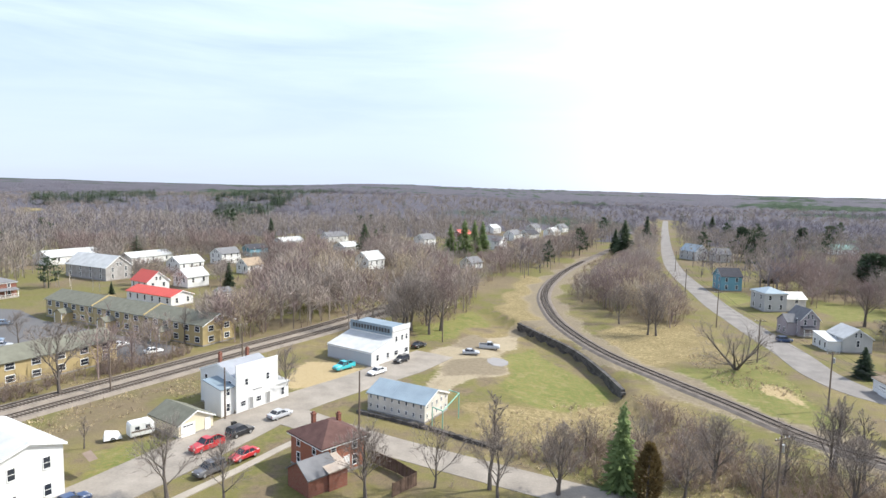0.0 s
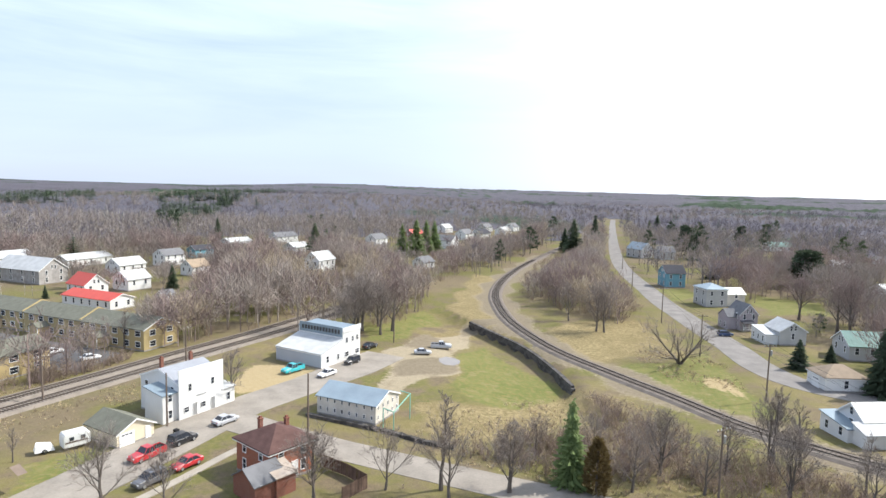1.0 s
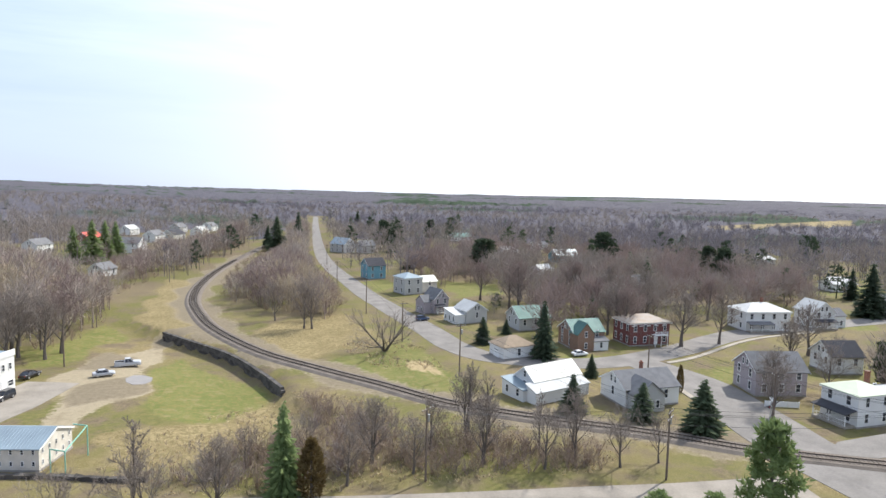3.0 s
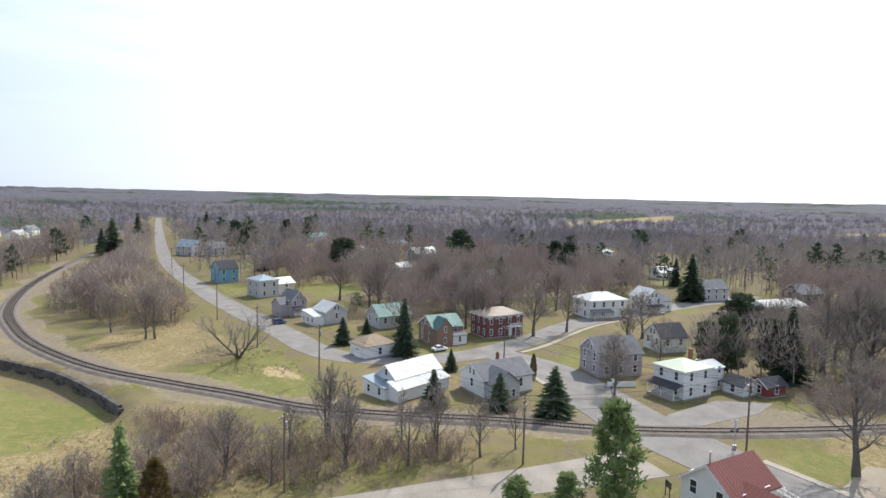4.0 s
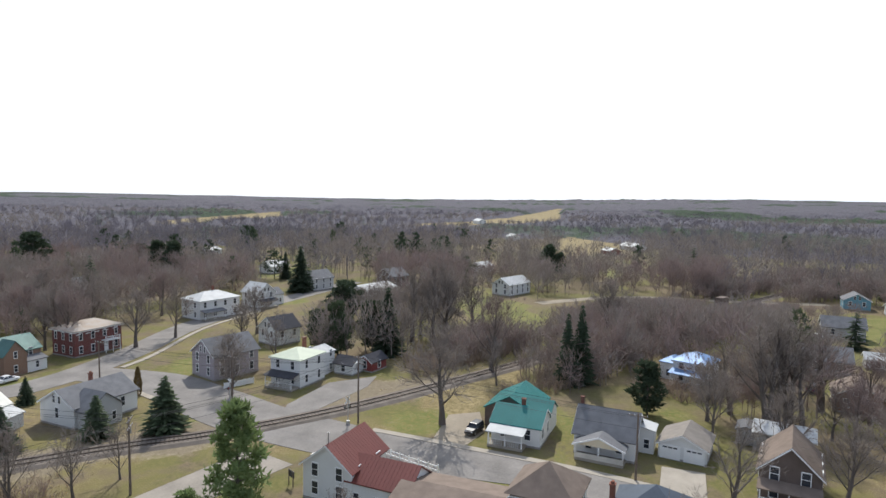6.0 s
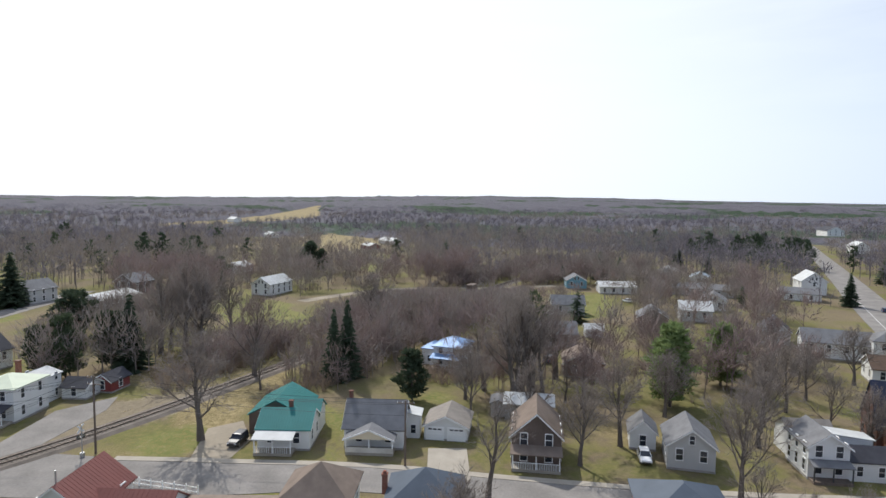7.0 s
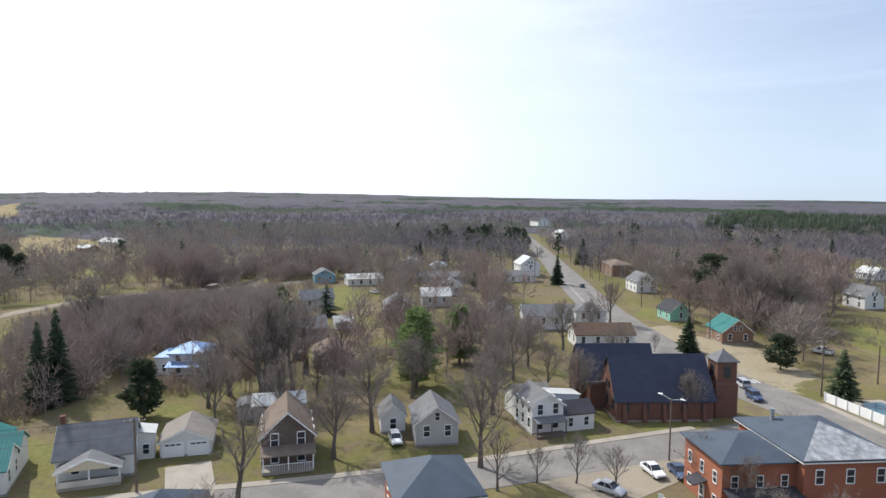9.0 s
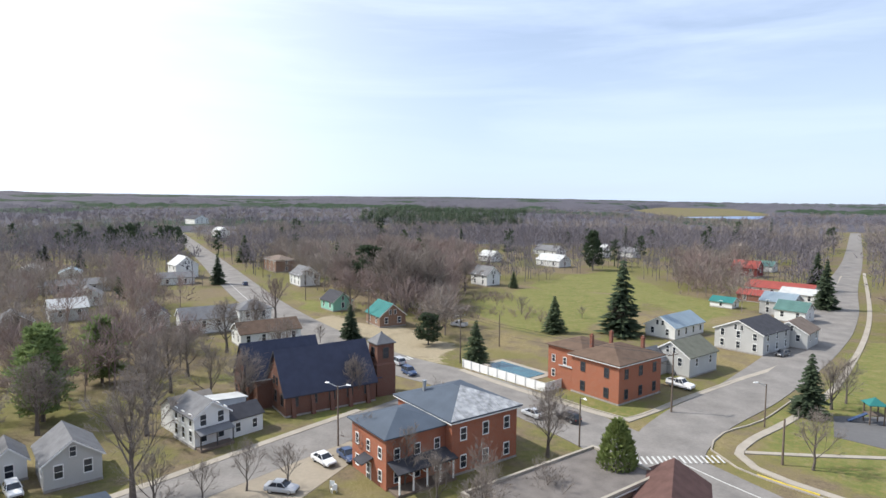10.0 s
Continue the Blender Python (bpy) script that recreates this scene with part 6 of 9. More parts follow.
def bare_tree(seed, spread=1.0, trunk=0.28, counts=(9, 6, 5, 4), wid=(0.05, 0.03), droop=0.0, fork=1, lean=0.0, thick=1.0):
    """A leafless tree 1 m high: wood (trunk and limbs) and twigs."""
    rng = random.Random(seed)
    wood, twigs = [], []
    for stem in range(fork):
        base = np.array([rng.uniform(-0.02, 0.02) * (fork > 1), rng.uniform(-0.02, 0.02) * (fork > 1), 0.0])
        head = np.array([rng.uniform(-0.05, 0.05) + lean * math.cos(stem * 2.4), rng.uniform(-0.05, 0.05) + lean * math.sin(stem * 2.4), 0.9 * rng.uniform(0.85, 1.0)])
        pts = [base]
        for k in range(1, 6):
            t = k / 5
            pts.append(base + (head - base) * t + np.array([rng.uniform(-0.012, 0.012), rng.uniform(-0.012, 0.012), 0]))
        rad = lambda t: thick * 0.021 * (1 - t) ** 0.8 * (1.25 if t < 0.05 else 1) + 0.002
        for k in range(5):
            cone_tris(pts[k], pts[k + 1], rad(k / 5), rad((k + 1) / 5), 6, wood)
        n = counts[0]
        for i in range(n):
            t = trunk + (0.98 - trunk) * (i + rng.random() * 0.6) / n
            f = t * 5
            a = pts[min(4, int(f))] + (pts[min(4, int(f)) + 1] - pts[min(4, int(f))]) * (f - int(f))
            ang = rng.uniform(0.55, 0.95) * (1.15 - 0.6 * t)
            d1 = turned((head - base), ang, i * 2.4 + rng.uniform(-0.5, 0.5), rng)
            d1[2] -= droop * 0.4
            l1 = spread * 0.42 * (1.05 - 0.75 * (t - trunk) / (1 - trunk)) * rng.uniform(0.75, 1.15)
            mid = a + d1 * l1 * 0.5 + np.array([0, 0, 0.02])
            e1 = mid + (d1 + np.array([0, 0, 0.35 - droop])) * l1 * 0.45
            r1 = rad(t) * 0.5
            cone_tris(a, mid, r1, r1 * 0.6, 4, wood)
            cone_tris(mid, e1, r1 * 0.6, 0.002, 4, wood)
            for j in range(counts[1]):
                s = 0.25 + 0.75 * (j + rng.random()) / counts[1]
                p = a + (mid - a) * s * 2 if s < 0.5 else mid + (e1 - mid) * (s - 0.5) * 2
                d2 = turned(d1, rng.uniform(0.35, 0.95), rng.uniform(0, 6.28), rng)
                d2[2] += 0.25 - droop
                l2 = l1 * rng.uniform(0.3, 0.55)
                e2 = p + d2 * l2
                cone_tris(p, e2, r1 * 0.3 + 0.0007, 0.0006, 3, twigs)
                for k in range(counts[2]):
                    q = p + (e2 - p) * rng.uniform(0.2, 1.0)
                    d3 = turned(d2, rng.uniform(0.3, 0.9), rng.uniform(0, 6.28), rng)
                    d3[2] += 0.15 - droop
                    e3 = q + d3 * l2 * rng.uniform(0.35, 0.7)
                    sliver(q, e3, wid[0] * 0.08, rng, twigs)
                    for m in range(counts[3]):
                        g = q + (e3 - q) * rng.uniform(0.2, 1.0)
                        d4 = turned(d3, rng.uniform(0.3, 0.8), rng.uniform(0, 6.28), rng)
                        sliver(g, g + d4 * l2 * rng.uniform(0.2, 0.4), wid[1] * 0.08, rng, twigs)
    return np.array(wood, float), np.array(twigs, float)


def conifer(seed, wide=0.34, boughs=190, start=0.06, ragged=0.25, sprays=5, taper=0.9, broad=1.0):
    """A spruce 1 m high: trunk and ragged boughs of drooping sprays at every height."""
    rng = random.Random(seed)
    wood, leaf = [], []
    cone_tris((0, 0, 0), (0, 0, 0.97), 0.016, 0.002, 6, wood)
    for i in range(boughs):
        t = start + (0.985 - start) * (1 - (1 - (i + rng.random()) / boughs) ** 0.62)
        rr = wide / 2 * (1.02 - (t - start) / (1 - start)) ** taper * rng.uniform(1 - 1.6 * ragged, 1 + ragged * 0.5) + 0.014
        a = i * 2.399 + rng.uniform(-0.4, 0.4)
        d = np.array([math.cos(a), math.sin(a), 0.0])
        side = np.array([-d[1], d[0], 0.0])
        o = np.array([0, 0, t])
        tip = o + d * rr + np.array([0, 0, rr * rng.uniform(-0.55, 0.05)])
        for s in range(sprays):
            f = (s + 0.45) / sprays
            c = o + (tip - o) * f
            wd = broad * 0.036 * (1.25 - 0.7 * f) * rng.uniform(0.7, 1.4) * (0.6 + wide)
            ln = rr / sprays * 1.7
            lift, drop = rng.uniform(-0.015, 0.02), rng.uniform(0.008, 0.04)
            e = c + d * ln + np.array([0, 0, -drop * 0.5])
            leaf.append((c - d * ln * 0.3 + np.array([0, 0, lift]), c + side * wd + d * ln * 0.3 + np.array([0, 0, -drop]), e))
            leaf.append((c - d * ln * 0.3 + np.array([0, 0, lift]), e, c - side * wd + d * ln * 0.3 + np.array([0, 0, -drop])))
    return np.array(wood, float), np.array(leaf, float)


def pine(seed, wide=0.5, clumps=34, start=0.12, needles=34, size=0.06, mid=0.36):
    """A white pine 1 m high: boughs that end in rounded clumps of needles, with gaps between."""
    rng = random.Random(seed)
    wood, leaf = [], []
    cone_tris((0, 0, 0), (0.01, 0, 0.55), 0.017, 0.01, 6, wood)
    cone_tris((0.01, 0, 0.55), (0, 0, 0.96), 0.01, 0.002, 6, wood)
    for k in range(clumps):
        t = start + (0.94 - start) * ((k + rng.random() * 0.8) / clumps)
        prof = wide / 2 * (min(1.0, 0.55 + 0.45 * (t - start) / (mid - start)) if t < mid else (1 - (t - mid) / (1.06 - mid)) ** 0.7)
        a = k * 2.399 + rng.uniform(-0.6, 0.6)
        r = prof * rng.uniform(0.35, 0.95)
        o = np.array([0, 0, t - r * 0.2])
        tip = np.array([math.cos(a) * r, math.sin(a) * r, t + r * rng.uniform(0.0, 0.25)])
        cone_tris(o, tip, 0.005, 0.001, 3, wood)
        cr = wide * rng.uniform(0.13, 0.22) * (1.0 if t < 0.7 else 0.75)
        for m in range(needles):
            u = np.array([rng.gauss(0, 1), rng.gauss(0, 1), rng.gauss(0, 1)])
            u /= np.linalg.norm(u) + 1e-6
            c = tip + u * np.array([cr, cr, cr * 0.55]) * rng.uniform(0.35, 1.0)
            v = u * 0.7 + np.array([rng.gauss(0, 0.4), rng.gauss(0, 0.4), rng.uniform(0.0, 0.8)])
            v /= np.linalg.norm(v) + 1e-6
            sliver(c - v * size * 0.4, c + v * size * rng.uniform(0.5, 1.0), size * 0.55, rng, leaf)
    for m in range(14):
        v = np.array([rng.gauss(0, 0.3), rng.gauss(0, 0.3), 1.0])
        sliver(np.array([0, 0, 0.91 + 0.04 * rng.random()]), np.array([0, 0, 0.94]) + v * 0.05, 0.025, rng, leaf)
    return np.array(wood, float), np.array(leaf, float)


def shaggy(seed, wide=0.4, n=1500, power=0.7):
    """A dense cedar or clipped bush 1 m high, as short sprays over a rounded cone."""
    rng = random.Random(seed)
    wood, leaf = [], []
    cone_tris((0, 0, 0), (0, 0, 0.8), 0.03, 0.01, 5, wood)
    for k in range(n):
        t = rng.random() ** 0.85
        r = wide / 2 * (math.sin(math.pi * (0.12 + 0.88 * t) ** 0.8) ** power if t < 0.97 else 0.1) * rng.uniform(0.72, 1.05)
        a = rng.uniform(0, 6.283)
        c = np.array([math.cos(a) * r, math.sin(a) * r, 0.02 + t * 0.95])
        v = np.array([math.cos(a) * 0.6 + rng.gauss(0, 0.4), math.sin(a) * 0.6 + rng.gauss(0, 0.4), rng.uniform(0.1, 1.0)])
        v /= np.linalg.norm(v)
        sliver(c, c + v * rng.uniform(0.05, 0.1), 0.05, rng, leaf)
    return np.array(wood, float), np.array(leaf, float)


def tri_mesh(name, tris, material, smooth=False):
    """Mesh from an array of triangles."""
    t = np.asarray(tris, float).reshape(-1, 3)
    me = bpy.data.meshes.new(name)
    n = len(t) // 3
    me.vertices.add(len(t)); me.vertices.foreach_set("co", t.ravel())
    me.loops.add(len(t)); me.loops.foreach_set("vertex_index", np.arange(len(t)))
    me.polygons.add(n); me.polygons.foreach_set("loop_start", np.arange(0, 3 * n, 3))
    me.materials.append(material)
    me.update()
    return me


PROTO = {}


def proto(key, wood, leaf, leaf_name, leaf_m):
    PROTO.setdefault(key, []).append((tri_mesh("trunk", wood, M["bark"]), tri_mesh(leaf_name, leaf, M[leaf_m])))


for k in range(3):
    proto("spruce", *conifer(20 + k, 0.47 + 0.05 * k, 250, 0.04, 0.2, 4, 0.9, 1.15), "crown", "needlemid" if k == 2 else "needle")
    proto("pine", *pine(30 + k, 0.6 + 0.08 * k, 38, 0.14, 52, 0.07), "crown", "needlemid" if k == 1 else "needle")
    proto("big", *bare_tree(40 + k, 1.05, 0.24, (15, 9, 6, 6), (0.06, 0.045), thick=1.25), "crown", "twigred" if k == 1 else "twig")
    proto("med", *bare_tree(50 + k, 1.2, 0.2, (12, 8, 6, 5), (0.06, 0.045), fork=1 + (k == 2)), "crown", "twig")
    proto("small", *bare_tree(60 + k, 1.3, 0.16, (12, 8, 5, 5), (0.065, 0.05), thick=0.9), "crown", "twig")
    proto("thin", *bare_tree(70 + k, 0.55, 0.3, (12, 7, 5, 4), (0.06, 0.045), thick=0.9), "crown", "twig")
    proto("tall", *bare_tree(80 + k, 0.7, 0.3, (12, 7, 5, 5), (0.045, 0.03), fork=2 if k else 1, lean=0.08, thick=1.1), "crown", "twig")
proto("low", *bare_tree(90, 1.5, 0.1, (7, 6, 5, 5), (0.06, 0.04), fork=4, lean=0.75, thick=1.3), "crown", "twig")
proto("cedar", *shaggy(95, 0.66, 2600, 0.6), "crown", "hedge")
proto("browncedar", *shaggy(96, 0.4), "crown", "needlebrown")
proto("nearpine", *pine(97, 0.5, 70, 0.1, 60, 0.04, 0.42), "crown", "needlelight")
proto("nearspruce", *conifer(98, 0.38, 330, 0.04, 0.35, 5, 0.85, 0.8), "crown", "needlelight")
TREE_LABEL = {"spruce": ("dark green spruce with layered boughs", "conifer"), "pine": ("dark green white pine with open crown", "pine"), "big": ("large leafless shade tree with wide fine-twigged crown", "tree"),
              "med": ("leafless tree with fine grey-brown twigs", "tree"), "small": ("small leafless tree on dry grass", "tree"), "thin": ("thin leafless tree beside the tracks", "tree"),
              "tall": ("tall leafless tree with upright limbs", "tree"), "low": ("low spreading leafless willow on the grass", "tree"), "cedar": ("dense rounded green cedar bush", "bush"),
              "browncedar": ("browned upright cedar bush beside a spruce", "bush"), "nearpine": ("tall light green pine with ragged crown", "pine"), "nearspruce": ("light green spruce with drooping boughs", "conifer")}
TREE_RNG = random.Random(77)
PLANTED = []


def plant(kind, x, y, h, widen=1.0):
    """A tree thing with trunk and crown."""
    label, cat = TREE_LABEL[kind]
    trunk_me, crown_me = TREE_RNG.choice(PROTO[kind])
    root = tagged(new(cat if cat != "pine" else "pine_tree"), label, cat, group="trees of the town")
    s = h * widen * TREE_RNG.uniform(0.92, 1.1)
    root.matrix_basis = pose(x, y, height(x, y) - 0.05, 0, 0, TREE_RNG.uniform(0, 360)) @ Matrix.Diagonal((s, s, h, 1))
    for name, me in (("trunk", trunk_me), ("crown", crown_me)):
        ob = new(name, me)
        ob.parent = root
    PLANTED.append((x, y))


for x, y, h in ((70.8, 131.0, 7.0), (78.3, 98.5, 5.0), (70.6, 75.6, 6.8), (76.2, 68.2, 8.9), (61.8, 82.8, 7.0), (81.7, 138.0, 4.3)):
    plant("spruce", x, y, h, 1.3)
plant("spruce", 77.1, 114.0, 13.6, 0.95)
for x, y, h in ((63.7, 374.1, 21.9), (76.3, 373.7, 24.0), (60.9, 390.1, 15.2), (-80.1, 310.4, 19.1), (-75.5, 315.8, 15.7), (-154.0, 366.9, 17.1), (-105.7, 208.2, 9.0), (-134.9, 184.0, 4.5), (185.1, 605.1, 17.4), (159.8, 545.0, 14.7), (108.6, 274.3, 11.6), (115.2, 144.4, 8.2), (206.4, 118.6, 18.3), (236.9, 143.1, 12.5), (131.0, 53.5, 16.0)):
    plant("spruce", x, y, h)
for x, y, h in ((120.6, 11.8, 14.9), (122.7, 9.3, 16.4)):
    plant("spruce", x, y, h, 0.6)
for x, y, h in ((271.5, -96.3, 13.6), (272.0, -105.8, 10.9), (270.5, -78.5, 7.2), (314.2, -155.5, 11.6), (325.0, -177.7, 8.8), (328.7, -232.3, 16.9), (199.2, -160.1, 12.2), (254.6, -223.2, 14.8), (97.8, -114.9, 8.9), (337.6, -164.6, 9.5), (286.5, -156.6, 11.2), (42.9, -154.2, 19.4), (58.2, -147.7, 9.9), (61.4, -110.0, 9.6), (2.5, -111.4, 10.4), (-1.1, -270.0, 15.6), (98.6, -214.1, 6.9), (-2.7, -224.8, 16.2), (184.2, -329.7, 16.0)):
    plant("spruce", x, y, h)
for x, y, h in ((132.6, 378.3, 18.9), (133.4, 357.7, 16.1), (190.6, 434.1, 16.6), (229.2, 477.4, 16.7), (139.0, 253.9, 16.4), (214.6, 259.4, 18.7), (227.1, 201.7, 15.9), (219.2, 186.5, 16.6), (241.2, 225.0, 12.6), (161.0, 78.8, 12.6), (300.5, 101.2, 10.5), (270.8, 71.0, 10.6), (304.9, 88.9, 9.4), (108.1, -2.8, 9.6), (296.4, 36.0, 15.6), (295.5, 30.6, 11.9), (78.5, -119.4, 7.7), (161.4, -192.8, 12.2), (144.6, -184.0, 16.7)):
    plant("pine", x, y, h, 1.25)
for x, y, h in ((90.8, -290.3, 19.5),):
    plant("pine", x, y, h)
for x, y, h in ((123.5, 62.5, 13.6), (131.5, 57.5, 12.6), (128.5, 70.0, 10.3)):
    plant("pine", x, y, h, 0.85)
plant("cedar", 21.8, -68.0, 9.4, 0.72)
plant("big", 92.5, 28.9, 14.5, 1.3)
for x, y, h in ((116.4, 111.1, 13), (127.9, 109.6, 12), (128.3, 151.5, 15), (126.3, 166.8, 15), (111.6, 178.7, 14), (127.1, 134.2, 14), (139.2, 93.5, 12), (118, 126, 13), (140, 150, 14), (150, 133, 13), (100, 186, 13)):
    plant("big", x, y, h, 1.1)
for x, y, h in ((100.9, 74.7, 9), (113.5, 72, 10), (93.6, 68.7, 8)):
    plant("med", x, y, h)
plant("browncedar", 88.1, 84.3, 5.4, 0.55)
for x, y, h in ((150.9, 48.9, 18.7), (151.0, 45.3, 18.2), (144.6, 52.4, 17.1), (153.5, 38.9, 15.0), (124.5, 27.7, 16.5), (-29.1, 153.8, 13.5), (-23.8, 150.4, 12.6), (-30.4, 149.0, 12.6), (-21.4, 155.5, 13.8), (-31.2, 159.2, 12.9), (-25.8, 160.4, 11.6), (107.2, 127.9, 13.0), (106.6, 120.7, 13.7), (107.1, 124.0, 14.4), (133.6, 181.1, 13.6), (99.8, 160.9, 16.6), (101.1, 168.6, 14.8), (121.4, 149.5, 11.9), (152.7, 52.7, 14.6), (147.7, 44.5, 16.0), (102.2, -31.7, 10.0), (105.3, -29.7, 8.0)):
    plant("big", x, y, h)
for x, y, h in ((119.2, -141.9, 12.2), (68.3, -39.7, 13.5), (103.9, -74.0, 9.4), (128.9, -121.0, 11.8), (104.1, -163.9, 16.5), (114.1, -166.4, 15.8), (43.8, -153.7, 8.2)):
    plant("big", x, y, h)
for x, y, h in ((109, -158, 15), (118, -163, 16), (124, -172, 16), (112, -176, 15), (131, -182, 16), (120, -190, 15), (139, -196, 16), (128, -204, 15), (106, -151, 17), (113, -155, 18), (107, -164, 17), (117, -157, 18), (102, -158, 16), (146, -206, 15), (110, -196, 12)):
    plant("big", x, y, h, 1.2)
for x, y, h in ((105.5, -20.5, 18), (110, -24.5, 18.5), (107, -26, 16), (120, -32, 15), (113, -16.5, 14)):
    plant("tall", x, y, h, 1.2)
for x, y, h in ((45.6, 132.3, 9.2),):
    plant("low", x, y, h)
for x, y, h in ((27.9, 174.2, 10.9), (35.3, 161.2, 13.7), (33.3, 161.8, 12.0)):
    plant("small", x, y, h)
for x, y, h in ((40.1, 80.4, 12.2), (43.1, 78.4, 11.1), (52.0, 69.7, 9.6), (41.5, 82.2, 11.8), (-5.1, 70.6, 13.8), (-78.8, 129.5, 9.8), (-62.2, 73.3, 5.5)):
    plant("thin", x, y, h)
for x, y, h in ((-42.8, 99.3, 8.9), (-43.2, 62.1, 9.5), (-81.3, 92.7, 13.3), (-113.4, 120.6, 7.6), (128.5, 90.8, 9.4), (50.6, 67.2, 9.7), (40.8, 82.0, 9.6), (115.9, 24.8, 8.6), (165.6, 5.5, 14.7), (108.3, -12.2, 9.4), (99.0, -11.8, 11.0), (97.4, -44.1, 10.0), (93.2, -86.7, 8.0), (47.9, -72.6, 7.7), (62.1, -38.1, 7.7), (61.5, -43.5, 4.5), (59.1, -47.7, 5.9), (55.1, -50.3, 5.5), (101.1, -107.8, 4.3), (67.6, -78.2, 7.2), (32.6, -74.8, 8.9), (2.3, -88.5, 7.5), (-0.6, -116.5, 7.2), (-2.9, -121.3, 7.8)):
    plant("med", x, y, h)
for x, y, h in ((57.8, -169.7, 3.5), (75.0, -166.3, 5.4)):
    plant("med", x, y, h)
for x, y, h in ((71.8, -10.0, 14.3), (108.0, -22.4, 19.4)):
    plant("tall", x, y, h)
for x, y, h in ((-37.7, 338.5, 18), (-29.4, 332.6, 21), (-25.0, 348.8, 20), (-20.6, 356.5, 19)):
    plant("nearspruce", x, y, h, 1.3)
plant("nearspruce", 11.4, 73.2, 11.8)
plant("browncedar", 14.3, 71.0, 7.4)
plant("nearpine", 102.3, -47.4, 15.4, 1.25)
plant("nearpine", 113.1, -63.0, 13.0, 1.2)
plant("nearpine", 55.5, 41.0, 14.8)
plant("nearpine", 45.5, 46.4, 6.4, 1.3)
plant("nearpine", 51.0, 44.0, 6.2, 1.5)
plant("med", 32.5, -57.5, 6.5)
plant("med", 35.5, -61.0, 6.0)
plant("med", 38.0, -55.0, 6.5)
for x, y, h in ((80, -24, 11), (86, -32, 12), (91, -20, 11), (84, -52, 11), (92, -58, 12), (88, -66, 10), (80, -66, 9), (98, -66, 11), (107, -52, 12), (115, -38, 11), (96, -92, 9), (112, -90, 11), (121, -70, 12), (128, -84, 11), (118, -104, 9), (135, -60, 12)):
    plant("big" if h > 10 else "med", x, y, h)
for x, y, h in ((30, -50, 7.5), (44, -58, 7), (27, -60, 6), (50, -60, 7), (33, 78, 8), (28, 72, 7.5), (38, 71, 9), (45, 66.5, 8.5), (55, 63, 8), (8, 82, 6), (-20, 66, 8.5), (16, 80, 7), (61, 62, 7)):
    plant("med" if h > 7 else "small", x, y, h)
plant("med", -4, 68, 9)
plant("med", 3.5, 70.5, 8.5)
plant("small", -12, 70, 8)
plant("med", 24, 77, 8.5)
plant("med", 19, 72, 8)
plant("thin", 48, 72.5, 9)
plant("med", -36, 62, 8)
plant("med", 57.0, -5.0, 9)
plant("med", 58.0, 30.0, 5)

# ---- woods, scrub and far forest ----
WOODS = [np.array(p, float) for p in (
    [(-79, 130), (-66, 133), (-52, 148), (-33, 150), (-25, 158), (-16, 178), (-14, 205), (-20, 240), (-38, 280), (-90, 327), (-143, 332), (-100, 215)],
    [(17, 215), (28.8, 188), (41.9, 170), (57, 200), (62, 250), (76, 330), (120, 480), (95, 480), (60, 400), (36, 318), (21, 255)],
    [(-80, 100), (-74.5, 123.7), (-82, 130), (-86, 108)],
    [(-12, 240), (3, 290), (26, 350), (56, 440), (20, 430), (-34, 330)],
)]
SCRUB = [np.array(p, float) for p in (
    [(113, 41), (128, 32), (150, 22), (165, 34), (150, 46), (128, 50)],
    [(104, 24), (118, 22), (128, 14), (140, 10), (150, 2), (128, 4), (112, 14)],
    [(20, 108), (26.7, 97), (36, 87), (47, 75), (58, 66), (52, 63), (30, 70), (20, 84)],
    [(-88, 80), (-80, 100), (-72, 122), (-74, 124), (-85, 106), (-95, 84)],
    [(133, 17), (158, 2), (199, -24), (255, -60), (300, -88), (213, -44), (173, -22), (133, 8)],
    [(133, 30), (158, 18), (199, -6), (255, -38), (300, -60), (255, -20), (199, 6), (150, 30)],
    [(-12, 75), (6, 88), (22, 90), (25, 74), (-10, 70)],
    [(118, 0), (136, -6), (151, -20), (155, -36), (121, -22), (116, -10)],
)]
TOWN = [np.array(p, float) for p in (
    [(84, 130), (130, 130), (200, 130), (250, 180), (230, 330), (150, 330), (100, 260), (95, 190)],
    [(108, 24), (128, 18), (150, 3), (150, -8), (126, 2), (112, 12)],
    [(112, 44), (140, 26), (170, 10), (250, -30), (300, -50), (330, 30), (270, 110), (200, 106), (150, 100), (130, 95)],
    [(100, -15), (150, 5), (230, -40), (300, -120), (220, -140), (150, -110), (110, -85), (100, -40)],
    [(70, -120), (110, -130), (170, -180), (260, -240), (200, -330), (130, -250), (100, -170)],
    [(-120, 180), (-90, 230), (-110, 330), (-190, 330), (-230, 270), (-180, 240)],
    [(-10, -130), (-60, -200), (-80, -330), (-40, -330), (-20, -200)],
    [(10, -175), (25, -230), (22, -330), (60, -330), (45, -240)],
)]
CONES = [np.array(p, float) for p in ([(155, -433), (110, -629), (15, -897), (0, -549), (80, -400), (133, -360)], [(120, 330), (260, 330), (330, 520), (180, 620)], [(230, 130), (330, 60), (420, 160), (330, 330), (240, 260)])]
